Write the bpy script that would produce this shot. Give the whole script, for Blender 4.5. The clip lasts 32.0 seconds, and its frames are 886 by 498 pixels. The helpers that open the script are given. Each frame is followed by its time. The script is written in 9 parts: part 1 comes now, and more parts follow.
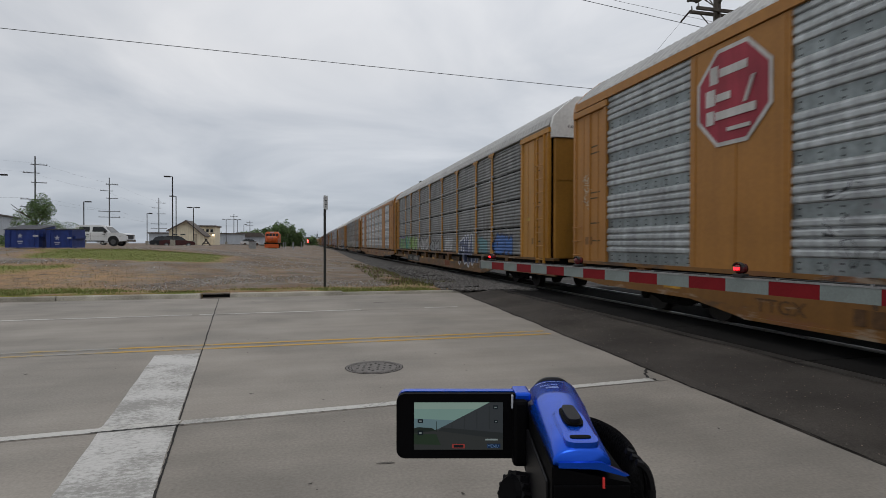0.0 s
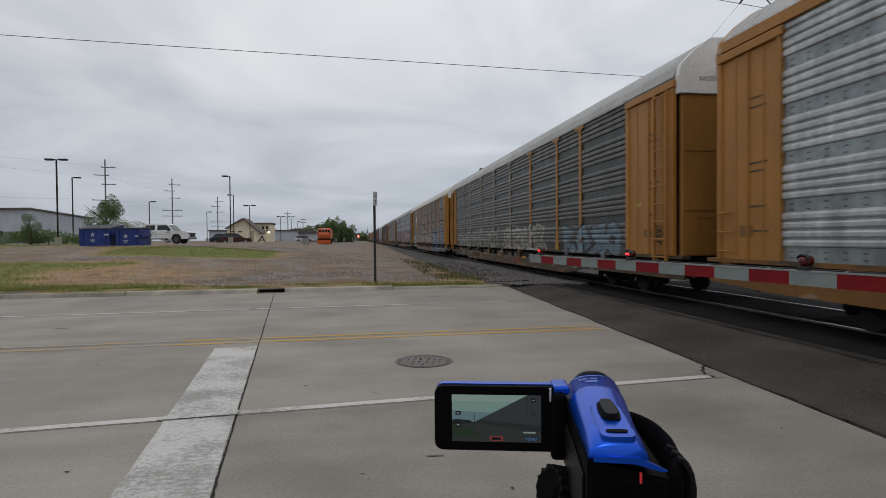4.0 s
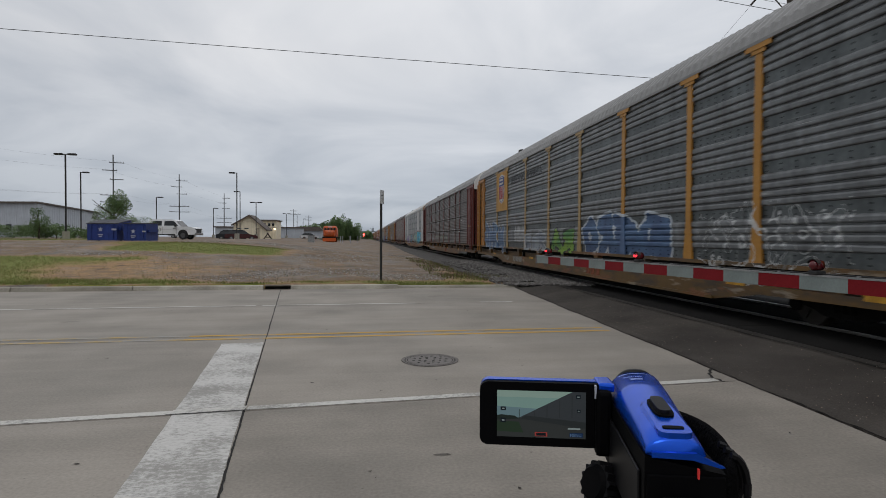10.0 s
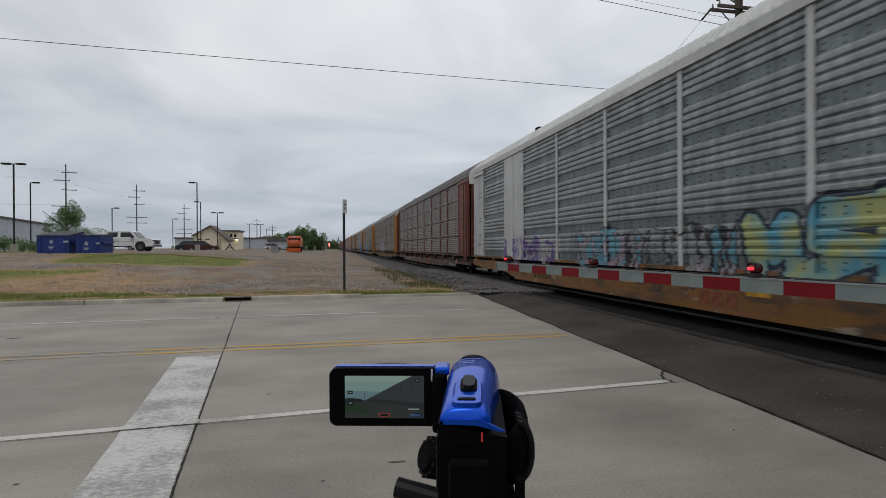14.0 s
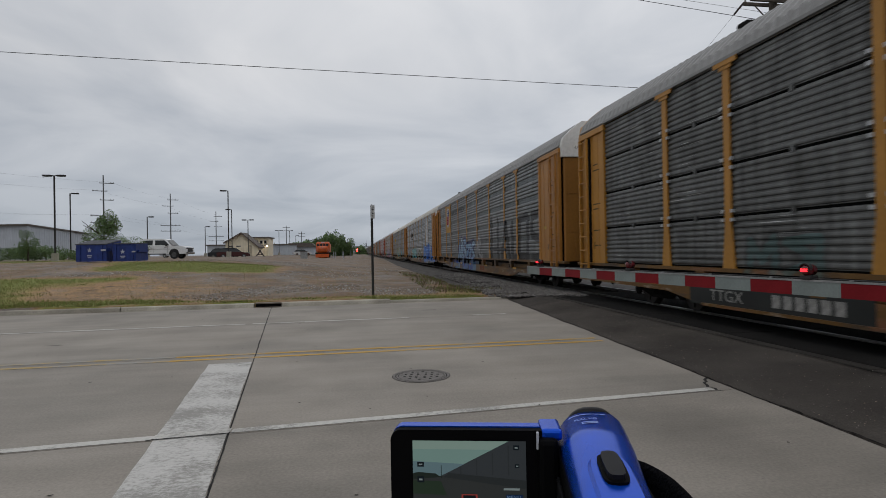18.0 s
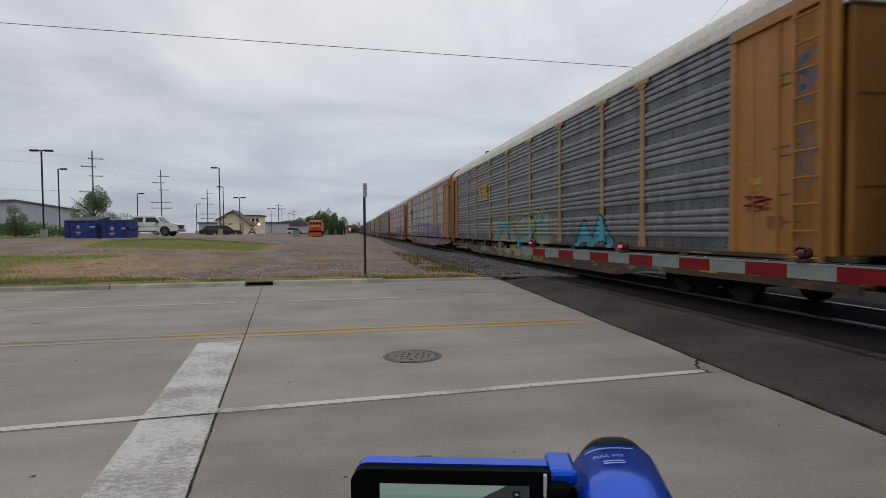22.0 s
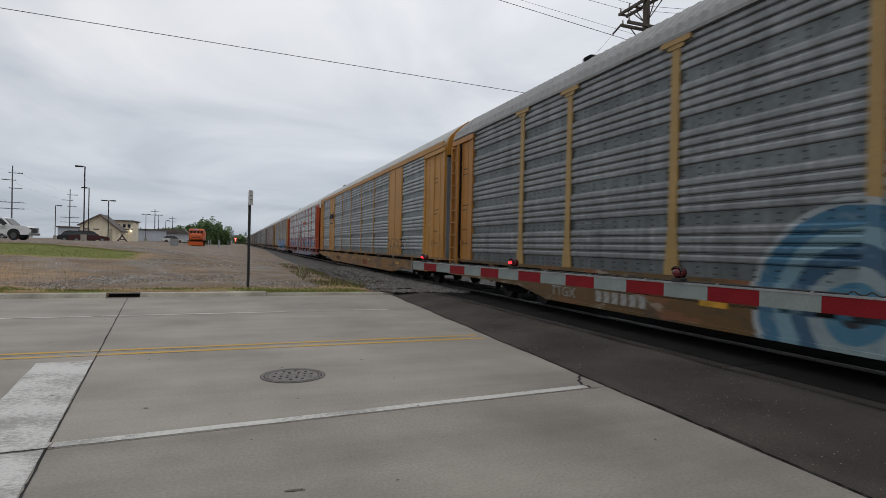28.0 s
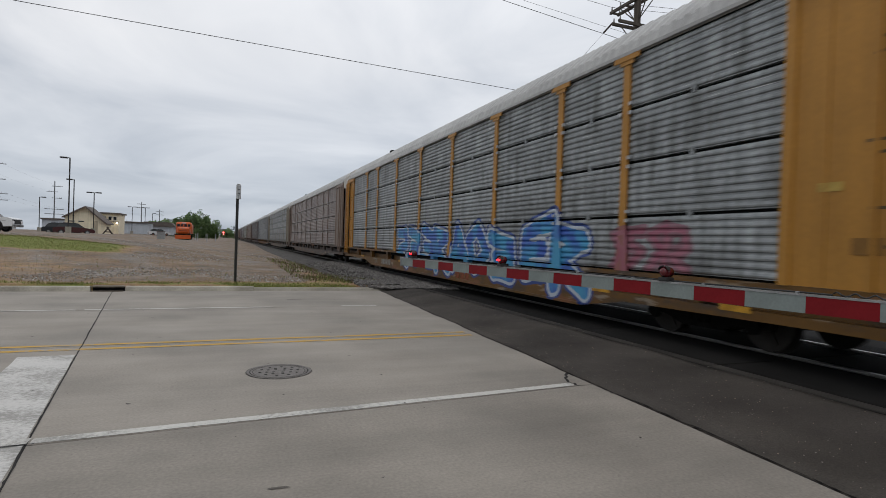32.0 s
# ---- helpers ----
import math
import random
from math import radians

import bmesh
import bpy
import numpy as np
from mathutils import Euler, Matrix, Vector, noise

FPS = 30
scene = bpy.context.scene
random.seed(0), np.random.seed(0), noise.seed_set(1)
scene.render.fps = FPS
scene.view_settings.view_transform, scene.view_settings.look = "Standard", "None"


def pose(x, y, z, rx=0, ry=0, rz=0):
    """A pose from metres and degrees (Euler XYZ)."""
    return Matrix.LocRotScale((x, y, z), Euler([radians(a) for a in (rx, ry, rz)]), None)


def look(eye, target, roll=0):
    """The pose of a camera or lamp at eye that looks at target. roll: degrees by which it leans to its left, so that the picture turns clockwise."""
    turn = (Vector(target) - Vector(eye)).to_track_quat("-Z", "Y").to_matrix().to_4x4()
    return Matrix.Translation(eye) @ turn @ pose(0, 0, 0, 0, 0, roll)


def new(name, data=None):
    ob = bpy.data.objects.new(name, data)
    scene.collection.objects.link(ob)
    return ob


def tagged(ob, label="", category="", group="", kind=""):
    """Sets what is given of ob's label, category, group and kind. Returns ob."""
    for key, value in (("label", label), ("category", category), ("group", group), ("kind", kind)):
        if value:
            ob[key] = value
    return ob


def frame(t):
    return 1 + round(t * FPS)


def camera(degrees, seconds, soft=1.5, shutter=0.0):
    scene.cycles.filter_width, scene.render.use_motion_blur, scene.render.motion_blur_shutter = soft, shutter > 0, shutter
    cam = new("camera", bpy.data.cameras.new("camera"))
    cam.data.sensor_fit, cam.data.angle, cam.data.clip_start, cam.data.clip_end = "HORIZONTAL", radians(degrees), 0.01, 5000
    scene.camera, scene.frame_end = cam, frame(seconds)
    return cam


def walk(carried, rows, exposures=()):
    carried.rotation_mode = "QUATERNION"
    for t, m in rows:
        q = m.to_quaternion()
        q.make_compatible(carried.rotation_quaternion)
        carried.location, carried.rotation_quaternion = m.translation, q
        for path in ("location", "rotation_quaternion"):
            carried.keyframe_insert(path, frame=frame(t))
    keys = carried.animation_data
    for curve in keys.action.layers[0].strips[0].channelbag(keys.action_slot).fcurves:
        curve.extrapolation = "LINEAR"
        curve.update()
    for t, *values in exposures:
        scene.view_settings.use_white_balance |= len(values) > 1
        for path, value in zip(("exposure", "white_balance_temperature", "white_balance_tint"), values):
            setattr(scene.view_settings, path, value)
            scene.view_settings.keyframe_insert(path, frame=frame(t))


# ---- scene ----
cam = camera(77.5, 32.0, soft=0.7, shutter=0.15)
PATH = [
    (0, (-0.066, -0.168, 1.512), (0.408, 1.775, 1.493), 0.1),
    (0.5, (-0.064, -0.174, 1.513), (0.403, 1.771, 1.486), 0.1),
    (1, (-0.061, -0.174, 1.514), (0.399, 1.772, 1.485), 0.1),
    (1.5, (-0.062, -0.174, 1.51), (0.393, 1.773, 1.481), 0.1),
    (2, (-0.046, -0.167, 1.512), (0.406, 1.781, 1.483), 0.1),
    (2.5, (-0.011, -0.186, 1.514), (0.417, 1.768, 1.483), 0.1),
    (3, (0.023, -0.191, 1.51), (0.399, 1.773, 1.474), 0.1),
    (3.5, (-0.002, -0.177, 1.511), (0.328, 1.795, 1.472), -0.3),
    (4, (-0.057, -0.172, 1.511), (0.243, 1.805, 1.473), -0.5),
    (4.5, (-0.081, -0.178, 1.504), (0.209, 1.8, 1.465), -0.5),
    (6.5, (-0.087, -0.165, 1.509), (0.203, 1.813, 1.469), 0.0),
    (7, (-0.09, -0.165, 1.508), (0.198, 1.814, 1.468), 0.2),
    (7.5, (-0.089, -0.18, 1.509), (0.198, 1.799, 1.468), 0.2),
    (8, (-0.089, -0.167, 1.508), (0.197, 1.812, 1.463), 0.3),
    (8.5, (-0.089, -0.169, 1.504), (0.195, 1.81, 1.458), 0.4),
    (9, (-0.089, -0.17, 1.509), (0.195, 1.81, 1.463), 0.4),
    (9.5, (-0.089, -0.182, 1.513), (0.192, 1.798, 1.469), 0.3),
    (10, (-0.09, -0.172, 1.509), (0.192, 1.808, 1.469), 0.3),
    (10.5, (-0.093, -0.174, 1.502), (0.187, 1.806, 1.467), 0.5),
    (11, (-0.092, -0.164, 1.511), (0.189, 1.816, 1.477), 0.5),
    (11.5, (-0.117, -0.165, 1.508), (0.185, 1.812, 1.476), 0.8),
    (12, (-0.148, -0.146, 1.512), (0.183, 1.826, 1.481), 0.8),
    (12.5, (-0.152, -0.174, 1.524), (0.228, 1.79, 1.502), 0.5),
    (13, (-0.082, -0.207, 1.521), (0.309, 1.754, 1.521), 0.5),
    (13.5, (0.018, -0.25, 1.504), (0.378, 1.717, 1.498), -0.3),
    (15.5, (-0.099, -0.125, 1.499), (0.52, 1.777, 1.479), -0.3),
    (16, (-0.082, -0.118, 1.506), (0.51, 1.792, 1.481), 0.0),
    (16.5, (0.019, -0.123, 1.495), (0.492, 1.82, 1.49), 0.1),
    (17, (0.028, -0.136, 1.508), (0.372, 1.835, 1.51), -0.5),
    (17.5, (-0.002, -0.107, 1.5), (0.298, 1.87, 1.517), -0.9),
    (18, (-0.019, -0.089, 1.505), (0.286, 1.887, 1.513), -1.0),
    (18.5, (-0.029, -0.097, 1.515), (0.314, 1.874, 1.515), -0.7),
    (19, (-0.042, -0.059, 1.506), (0.447, 1.879, 1.451), -0.1),
    (19.5, (0.029, -0.034, 1.507), (0.48, 1.914, 1.447), 0.0),
    (20, (0.043, -0.006, 1.511), (0.318, 1.974, 1.478), -0.6),
    (20.5, (0.021, 0.016, 1.507), (0.289, 1.998, 1.486), -0.9),
    (21, (0.005, 0.01, 1.506), (0.296, 1.988, 1.475), -0.9),
    (21.5, (-0.004, 0.005, 1.507), (0.31, 1.979, 1.457), -0.7),
    (22, (0.0, -0.007, 1.506), (0.329, 1.964, 1.44), -0.5),
    (22.5, (0.002, -0.003, 1.502), (0.334, 1.968, 1.435), -0.4),
    (23, (0.004, 0.001, 1.506), (0.338, 1.972, 1.439), -0.4),
    (23.5, (-0.003, -0.004, 1.5), (0.335, 1.966, 1.438), -0.2),
    (24, (0.003, 0.002, 1.504), (0.341, 1.972, 1.444), -0.3),
    (24.5, (0.002, -0.004, 1.502), (0.341, 1.967, 1.448), -0.2),
    (26.5, (0.038, 0.059, 1.518), (0.39, 2.027, 1.484), -0.4),
    (27, (0.093, 0.199, 1.499), (0.526, 2.151, 1.492), -0.5),
    (27.5, (0.096, 0.256, 1.467), (0.735, 2.151, 1.45), 0.8),
    (28, (0.094, 0.225, 1.475), (0.795, 2.098, 1.467), 1.3),
    (28.5, (0.087, 0.223, 1.471), (0.819, 2.084, 1.469), 1.5),
    (29, (0.092, 0.224, 1.471), (0.833, 2.081, 1.469), 1.6),
    (29.5, (0.095, 0.236, 1.474), (0.839, 2.093, 1.469), 1.7),
    (30, (0.1, 0.231, 1.484), (0.843, 2.088, 1.472), 1.8),
    (30.5, (0.095, 0.232, 1.481), (0.838, 2.089, 1.467), 1.9),
    (31, (0.107, 0.235, 1.485), (0.847, 2.094, 1.468), 1.9),
    (31.5, (0.111, 0.236, 1.486), (0.85, 2.094, 1.468), 1.8),
    (32, (0.111, 0.239, 1.482), (0.848, 2.098, 1.461), 1.9),
]
walk(cam, [(t, look(eye, target, roll)) for t, eye, target, roll in PATH],
     exposures=[(0, 0.0), (13.4, 0.0), (15.5, 0.16), (16, 0.16), (16.8, -0.08), (18, -0.14), (19, -0.02), (20, 0.0), (21, -0.08), (22, 0.03), (24.5, 0.05), (27, -0.03), (28.3, 0.15), (32, 0.18)])

# ---------------------------------------------------------------- light
world = bpy.data.worlds.new("overcast_sky")
scene.world = world
world.use_nodes = True


def build_sky():
    nt = world.node_tree
    nt.nodes.clear()
    N, L = nt.nodes.new, nt.links.new
    out, bg = N("ShaderNodeOutputWorld"), N("ShaderNodeBackground")
    tc = N("ShaderNodeTexCoord")
    sep = N("ShaderNodeSeparateXYZ")
    L(tc.outputs["Generated"], sep.inputs[0])
    # flatten directions onto a cloud deck
    add = N("ShaderNodeMath"); add.operation = "ADD"; add.inputs[1].default_value = 0.16
    absz = N("ShaderNodeMath"); absz.operation = "ABSOLUTE"
    L(sep.outputs["Z"], absz.inputs[0]); L(absz.outputs[0], add.inputs[0])
    dx = N("ShaderNodeMath"); dx.operation = "DIVIDE"
    dy = N("ShaderNodeMath"); dy.operation = "DIVIDE"
    L(sep.outputs["X"], dx.inputs[0]); L(add.outputs[0], dx.inputs[1])
    L(sep.outputs["Y"], dy.inputs[0]); L(add.outputs[0], dy.inputs[1])
    com = N("ShaderNodeCombineXYZ")
    L(dx.outputs[0], com.inputs[0]); L(dy.outputs[0], com.inputs[1])
    n1 = N("ShaderNodeTexNoise"); n1.inputs["Scale"].default_value = 0.9; n1.inputs["Detail"].default_value = 6; n1.inputs["Roughness"].default_value = 0.52
    n1.inputs["Distortion"].default_value = 0.6
    L(com.outputs[0], n1.inputs["Vector"])
    ramp = N("ShaderNodeValToRGB")
    e = ramp.color_ramp.elements
    e[0].position, e[0].color = 0.30, (0.58, 0.61, 0.66, 1)
    e[1].position, e[1].color = 0.62, (0.86, 0.865, 0.885, 1)
    L(n1.outputs["Fac"], ramp.inputs[0])
    # slightly darker, bluer band towards the horizon
    hor = N("ShaderNodeValToRGB")
    h = hor.color_ramp.elements
    h[0].position, h[0].color = 0.02, (0.71, 0.765, 0.84, 1)
    h[1].position, h[1].color = 0.30, (1.0, 1.0, 1.0, 1)
    L(absz.outputs[0], hor.inputs[0])
    # the veiled sun brightens its side of the cloud deck
    dot = N("ShaderNodeVectorMath"); dot.operation = "DOT_PRODUCT"; dot.inputs[1].default_value = (0.28, 0.12, 0.952)
    L(tc.outputs["Generated"], dot.inputs[0])
    glow = N("ShaderNodeMapRange"); glow.inputs[1].default_value, glow.inputs[2].default_value = -0.2, 0.9
    glow.inputs[3].default_value, glow.inputs[4].default_value = 0.62, 1.12
    L(dot.outputs["Value"], glow.inputs[0])
    lit = N("ShaderNodeMixRGB"); lit.blend_type = "MULTIPLY"; lit.inputs[0].default_value = 1
    L(ramp.outputs[0], lit.inputs[1]); L(glow.outputs[0], lit.inputs[2])
    mul = N("ShaderNodeMixRGB"); mul.blend_type = "MULTIPLY"; mul.inputs[0].default_value = 1
    L(lit.outputs[0], mul.inputs[1]); L(hor.outputs[0], mul.inputs[2])
    sky = N("ShaderNodeTexSky"); sky.sky_type = "NISHITA"; sky.sun_disc = False
    sky.sun_elevation, sky.sun_rotation = radians(67), radians(207)
    dim = N("ShaderNodeMixRGB"); dim.blend_type = "MULTIPLY"; dim.inputs[0].default_value = 1; dim.inputs[2].default_value = (0.1, 0.1, 0.1, 1)
    L(sky.outputs[0], dim.inputs[1])
    mix = N("ShaderNodeMixRGB"); mix.inputs[0].default_value = 0.93
    L(dim.outputs[0], mix.inputs[1]); L(mul.outputs[0], mix.inputs[2])
    L(mix.outputs[0], bg.inputs["Color"])
    bg.inputs["Strength"].default_value = 1.06
    L(bg.outputs[0], out.inputs[0])


build_sky()
sun = new("sun", bpy.data.lights.new("sun", "SUN"))
sun.data.energy, sun.data.angle, sun.data.color = 0.55, radians(25), (1.0, 0.97, 0.93)
sun.matrix_world = look((-8, -16, 42), (0, 0, 0))

# ---------------------------------------------------------------- materials
MATS = {}


def mat(name, col, rough=0.7, metal=0.0, scale=6.0, vary=0.25, bump=0.0, fine=60.0, rand=0.0, tint=None, streak=0.0, emit=None, spec=0.35, lane=0.0):
    """Paint, metal or soil: base colour with large stains, fine grain, optional streaks down the wall and random tone by object."""
    if name in MATS:
        return MATS[name]
    m = bpy.data.materials.new(name)
    m.use_nodes = True
    nt = m.node_tree
    N, L = nt.nodes.new, nt.links.new
    b = nt.nodes["Principled BSDF"]
    b.inputs["Roughness"].default_value, b.inputs["Metallic"].default_value = rough, metal
    b.inputs["Specular IOR Level"].default_value = spec
    tc = N("ShaderNodeTexCoord")
    big = N("ShaderNodeTexNoise"); big.inputs["Scale"].default_value = scale; big.inputs["Detail"].default_value = 5
    L(tc.outputs["Object"], big.inputs["Vector"])
    gr = N("ShaderNodeTexNoise"); gr.inputs["Scale"].default_value = fine; gr.inputs["Detail"].default_value = 3
    L(tc.outputs["Object"], gr.inputs["Vector"])
    r1 = N("ShaderNodeMapRange"); r1.inputs[1].default_value, r1.inputs[2].default_value = 0.3, 0.7
    r1.inputs[3].default_value, r1.inputs[4].default_value = 1 - vary, 1 + vary * 0.5
    L(big.outputs["Fac"], r1.inputs[0])
    r2 = N("ShaderNodeMapRange"); r2.inputs[1].default_value, r2.inputs[2].default_value = 0.3, 0.7
    r2.inputs[3].default_value, r2.inputs[4].default_value = 1 - vary * 0.6, 1 + vary * 0.4
    L(gr.outputs["Fac"], r2.inputs[0])
    mu = N("ShaderNodeMath"); mu.operation = "MULTIPLY"
    L(r1.outputs[0], mu.inputs[0]); L(r2.outputs[0], mu.inputs[1])
    val = mu.outputs[0]
    if streak:
        mp = N("ShaderNodeMapping"); mp.inputs["Scale"].default_value = (7, 7, 0.35)
        L(tc.outputs["Object"], mp.inputs[0])
        st = N("ShaderNodeTexNoise"); st.inputs["Scale"].default_value = 1.0; st.inputs["Detail"].default_value = 4
        L(mp.outputs[0], st.inputs["Vector"])
        r3 = N("ShaderNodeMapRange"); r3.inputs[1].default_value, r3.inputs[2].default_value = 0.35, 0.65
        r3.inputs[3].default_value, r3.inputs[4].default_value = 1 - streak, 1 + streak * 0.3
        L(st.outputs["Fac"], r3.inputs[0])
        m3 = N("ShaderNodeMath"); m3.operation = "MULTIPLY"
        L(val, m3.inputs[0]); L(r3.outputs[0], m3.inputs[1]); val = m3.outputs[0]
    if lane:
        mp = N("ShaderNodeMapping"); mp.inputs["Scale"].default_value = (0.12, 1.6, 1)
        L(tc.outputs["Object"], mp.inputs[0])
        st = N("ShaderNodeTexNoise"); st.inputs["Scale"].default_value = 1.3; st.inputs["Detail"].default_value = 7; st.inputs["Roughness"].default_value = 0.62
        L(mp.outputs[0], st.inputs["Vector"])
        r5 = N("ShaderNodeMapRange"); r5.inputs[1].default_value, r5.inputs[2].default_value = 0.32, 0.68
        r5.inputs[3].default_value, r5.inputs[4].default_value = 1 - lane, 1 + lane * 0.6
        L(st.outputs["Fac"], r5.inputs[0])
        sp = N("ShaderNodeTexVoronoi"); sp.inputs["Scale"].default_value = 9.0
        L(tc.outputs["Object"], sp.inputs["Vector"])
        r6 = N("ShaderNodeMapRange"); r6.inputs[1].default_value, r6.inputs[2].default_value = 0.03, 0.08
        r6.inputs[3].default_value, r6.inputs[4].default_value = 0.72, 1.0
        L(sp.outputs["Distance"], r6.inputs[0])
        m5 = N("ShaderNodeMath"); m5.operation = "MULTIPLY"; m6 = N("ShaderNodeMath"); m6.operation = "MULTIPLY"
        L(val, m5.inputs[0]); L(r5.outputs[0], m5.inputs[1]); L(m5.outputs[0], m6.inputs[0]); L(r6.outputs[0], m6.inputs[1]); val = m6.outputs[0]
    if rand:
        oi = N("ShaderNodeObjectInfo")
        r4 = N("ShaderNodeMapRange"); r4.inputs[3].default_value, r4.inputs[4].default_value = 1 - rand, 1 + rand
        L(oi.outputs["Random"], r4.inputs[0])
        m4 = N("ShaderNodeMath"); m4.operation = "MULTIPLY"
        L(val, m4.inputs[0]); L(r4.outputs[0], m4.inputs[1]); val = m4.outputs[0]
    c = N("ShaderNodeMixRGB"); c.blend_type = "MULTIPLY"; c.inputs[0].default_value = 1
    L(val, c.inputs[2])
    if tint:
        t = N("ShaderNodeMixRGB"); t.inputs[1].default_value, t.inputs[2].default_value = (*col, 1), (*tint, 1)
        tn = N("ShaderNodeTexNoise"); tn.inputs["Scale"].default_value = scale * 0.6; tn.inputs["Detail"].default_value = 6
        L(tc.outputs["Object"], tn.inputs["Vector"])
        tr = N("ShaderNodeMapRange"); tr.inputs[1].default_value, tr.inputs[2].default_value = 0.42, 0.62
        L(tn.outputs["Fac"], tr.inputs[0]); L(tr.outputs[0], t.inputs[0]); L(t.outputs[0], c.inputs[1])
    else:
        c.inputs[1].default_value = (*col, 1)
    L(c.outputs[0], b.inputs["Base Color"])
    if bump:
        bp = N("ShaderNodeBump"); bp.inputs["Strength"].default_value = bump; bp.inputs["Distance"].default_value = 0.01
        L(gr.outputs["Fac"], bp.inputs["Height"]); L(bp.outputs[0], b.inputs["Normal"])
    if emit:
        b.inputs["Emission Color"].default_value, b.inputs["Emission Strength"].default_value = (*emit[:3], 1), emit[3]
    MATS[name] = m
    return m


# ---------------------------------------------------------------- mesh helpers
def mesh_of(bm, material=None, smooth=False):
    me = bpy.data.meshes.new("mesh")
    bm.to_mesh(me)
    bm.free()
    if smooth:
        for p in me.polygons:
            p.use_smooth = True
    for m in (material if isinstance(material, (list, tuple)) else [material]):
        if m:
            me.materials.append(m)
    return me


def part(name, bm, material, parent, label="", smooth=False, at=None):
    me = bm if isinstance(bm, bpy.types.Mesh) else mesh_of(bm, material, smooth)
    ob = new(name, me)
    ob.parent = parent
    if at is not None:
        ob.matrix_basis = at
    if label:
        tagged(ob, label=label)
    return ob


def empty(name, m=None, label="", category="", group="", kind=""):
    ob = new(name)
    if m is not None:
        ob.matrix_basis = m
    return tagged(ob, label, category, group, kind)


def thing(name, bm, material, label, category, group="", kind="", m=None, smooth=False):
    ob = new(name, bm if isinstance(bm, bpy.types.Mesh) else mesh_of(bm, material, smooth))
    if m is not None:
        ob.matrix_basis = m
    return tagged(ob, label, category, group, kind)


def box(bm, x0, x1, y0, y1, z0, z1, bev=0.0, mi=0):
    r = bmesh.ops.create_cube(bm, size=1.0, matrix=Matrix.Translation(((x0 + x1) / 2, (y0 + y1) / 2, (z0 + z1) / 2)) @ Matrix.Diagonal((x1 - x0, y1 - y0, z1 - z0, 1)))
    fs = set(f for v in r["verts"] for f in v.link_faces)
    for f in fs:
        f.material_index = mi
    if bev:
        es = list({e for v in r["verts"] for e in v.link_edges})
        g = bmesh.ops.bevel(bm, geom=es, offset=bev, segments=2, affect="EDGES", profile=0.5)
        for f in g["faces"]:
            f.material_index = mi
    return bm


def boxm(*a, bev=0.0):
    return box(bmesh.new(), *a, bev=bev)


def cyl(bm, p, q, r, r2=None, n=12, mi=0, cap=True):
    p, q = Vector(p), Vector(q)
    d = q - p
    m = Matrix.Translation((p + q) / 2) @ d.to_track_quat("Z", "Y").to_matrix().to_4x4()
    g = bmesh.ops.create_cone(bm, cap_ends=cap, segments=n, radius1=r, radius2=r if r2 is None else r2, depth=d.length, matrix=m)
    for f in set(f for v in g["verts"] for f in v.link_faces):
        f.material_index = mi
    return bm


def cylm(p, q, r, r2=None, n=12):
    return cyl(bmesh.new(), p, q, r, r2, n)


def ball(bm, c, r, n=2, mi=0):
    g = bmesh.ops.create_icosphere(bm, subdivisions=n, radius=1, matrix=Matrix.Translation(c) @ Matrix.Diagonal((*([r] * 3 if isinstance(r, (int, float)) else r), 1)))
    for f in set(f for v in g["verts"] for f in v.link_faces):
        f.material_index = mi
    return bm


def poly_prism(bm, pts, axis, a, b, mi=0):
    """Prism of a 2D outline along x, y or z between a and b."""
    def at(p, t):
        return {"x": (t, p[0], p[1]), "y": (p[0], t, p[1]), "z": (p[0], p[1], t)}[axis]
    lo = [bm.verts.new(at(p, a)) for p in pts]
    hi = [bm.verts.new(at(p, b)) for p in pts]
    fs = [bm.faces.new(lo), bm.faces.new(hi[::-1])]
    for i in range(len(pts)):
        j = (i + 1) % len(pts)
        fs.append(bm.faces.new((lo[i], hi[i], hi[j], lo[j])))
    for f in fs:
        f.material_index = mi
    bmesh.ops.recalc_face_normals(bm, faces=fs)
    return bm


def smooth01(a, b, v):
    t = min(1.0, max(0.0, (v - a) / (b - a)))
    return t * t * (3 - 2 * t)


# ---------------------------------------------------------------- plan numbers
TRACK_X, RAIL_Z, SIDE = 7.9, 0.14, 1.6
PITCH, FIRST = 28.4, 13.05          # car length over couplers, first joint's place at the start
KERB_Y = 16.25


def run(t):
    """Metres that the train has gone at t seconds."""
    return 14.72 * t + 0.0492 * t * t + 1.46e-5 * t ** 3


def lift(x, y):
    """Height of the open land beyond the road."""
    a = 1.07 * smooth01(17.5, 34, y) * smooth01(5.0, -11.0, x) * (1 - 0.62 * smooth01(52, 108, y) * smooth01(-16, -10, x))
    b = 0.35 * smooth01(40, 130, y)
    dip = -0.35 * smooth01(3.0, 5.2, x) * smooth01(17, 24, y) * smooth01(7.6, 6.0, x)
    return 0.13 + max(a, b) + dip


def gz(x, y):
    return lift(x, y) + 0.05 * noise.noise(Vector((x * 0.4, y * 0.4, 0)))


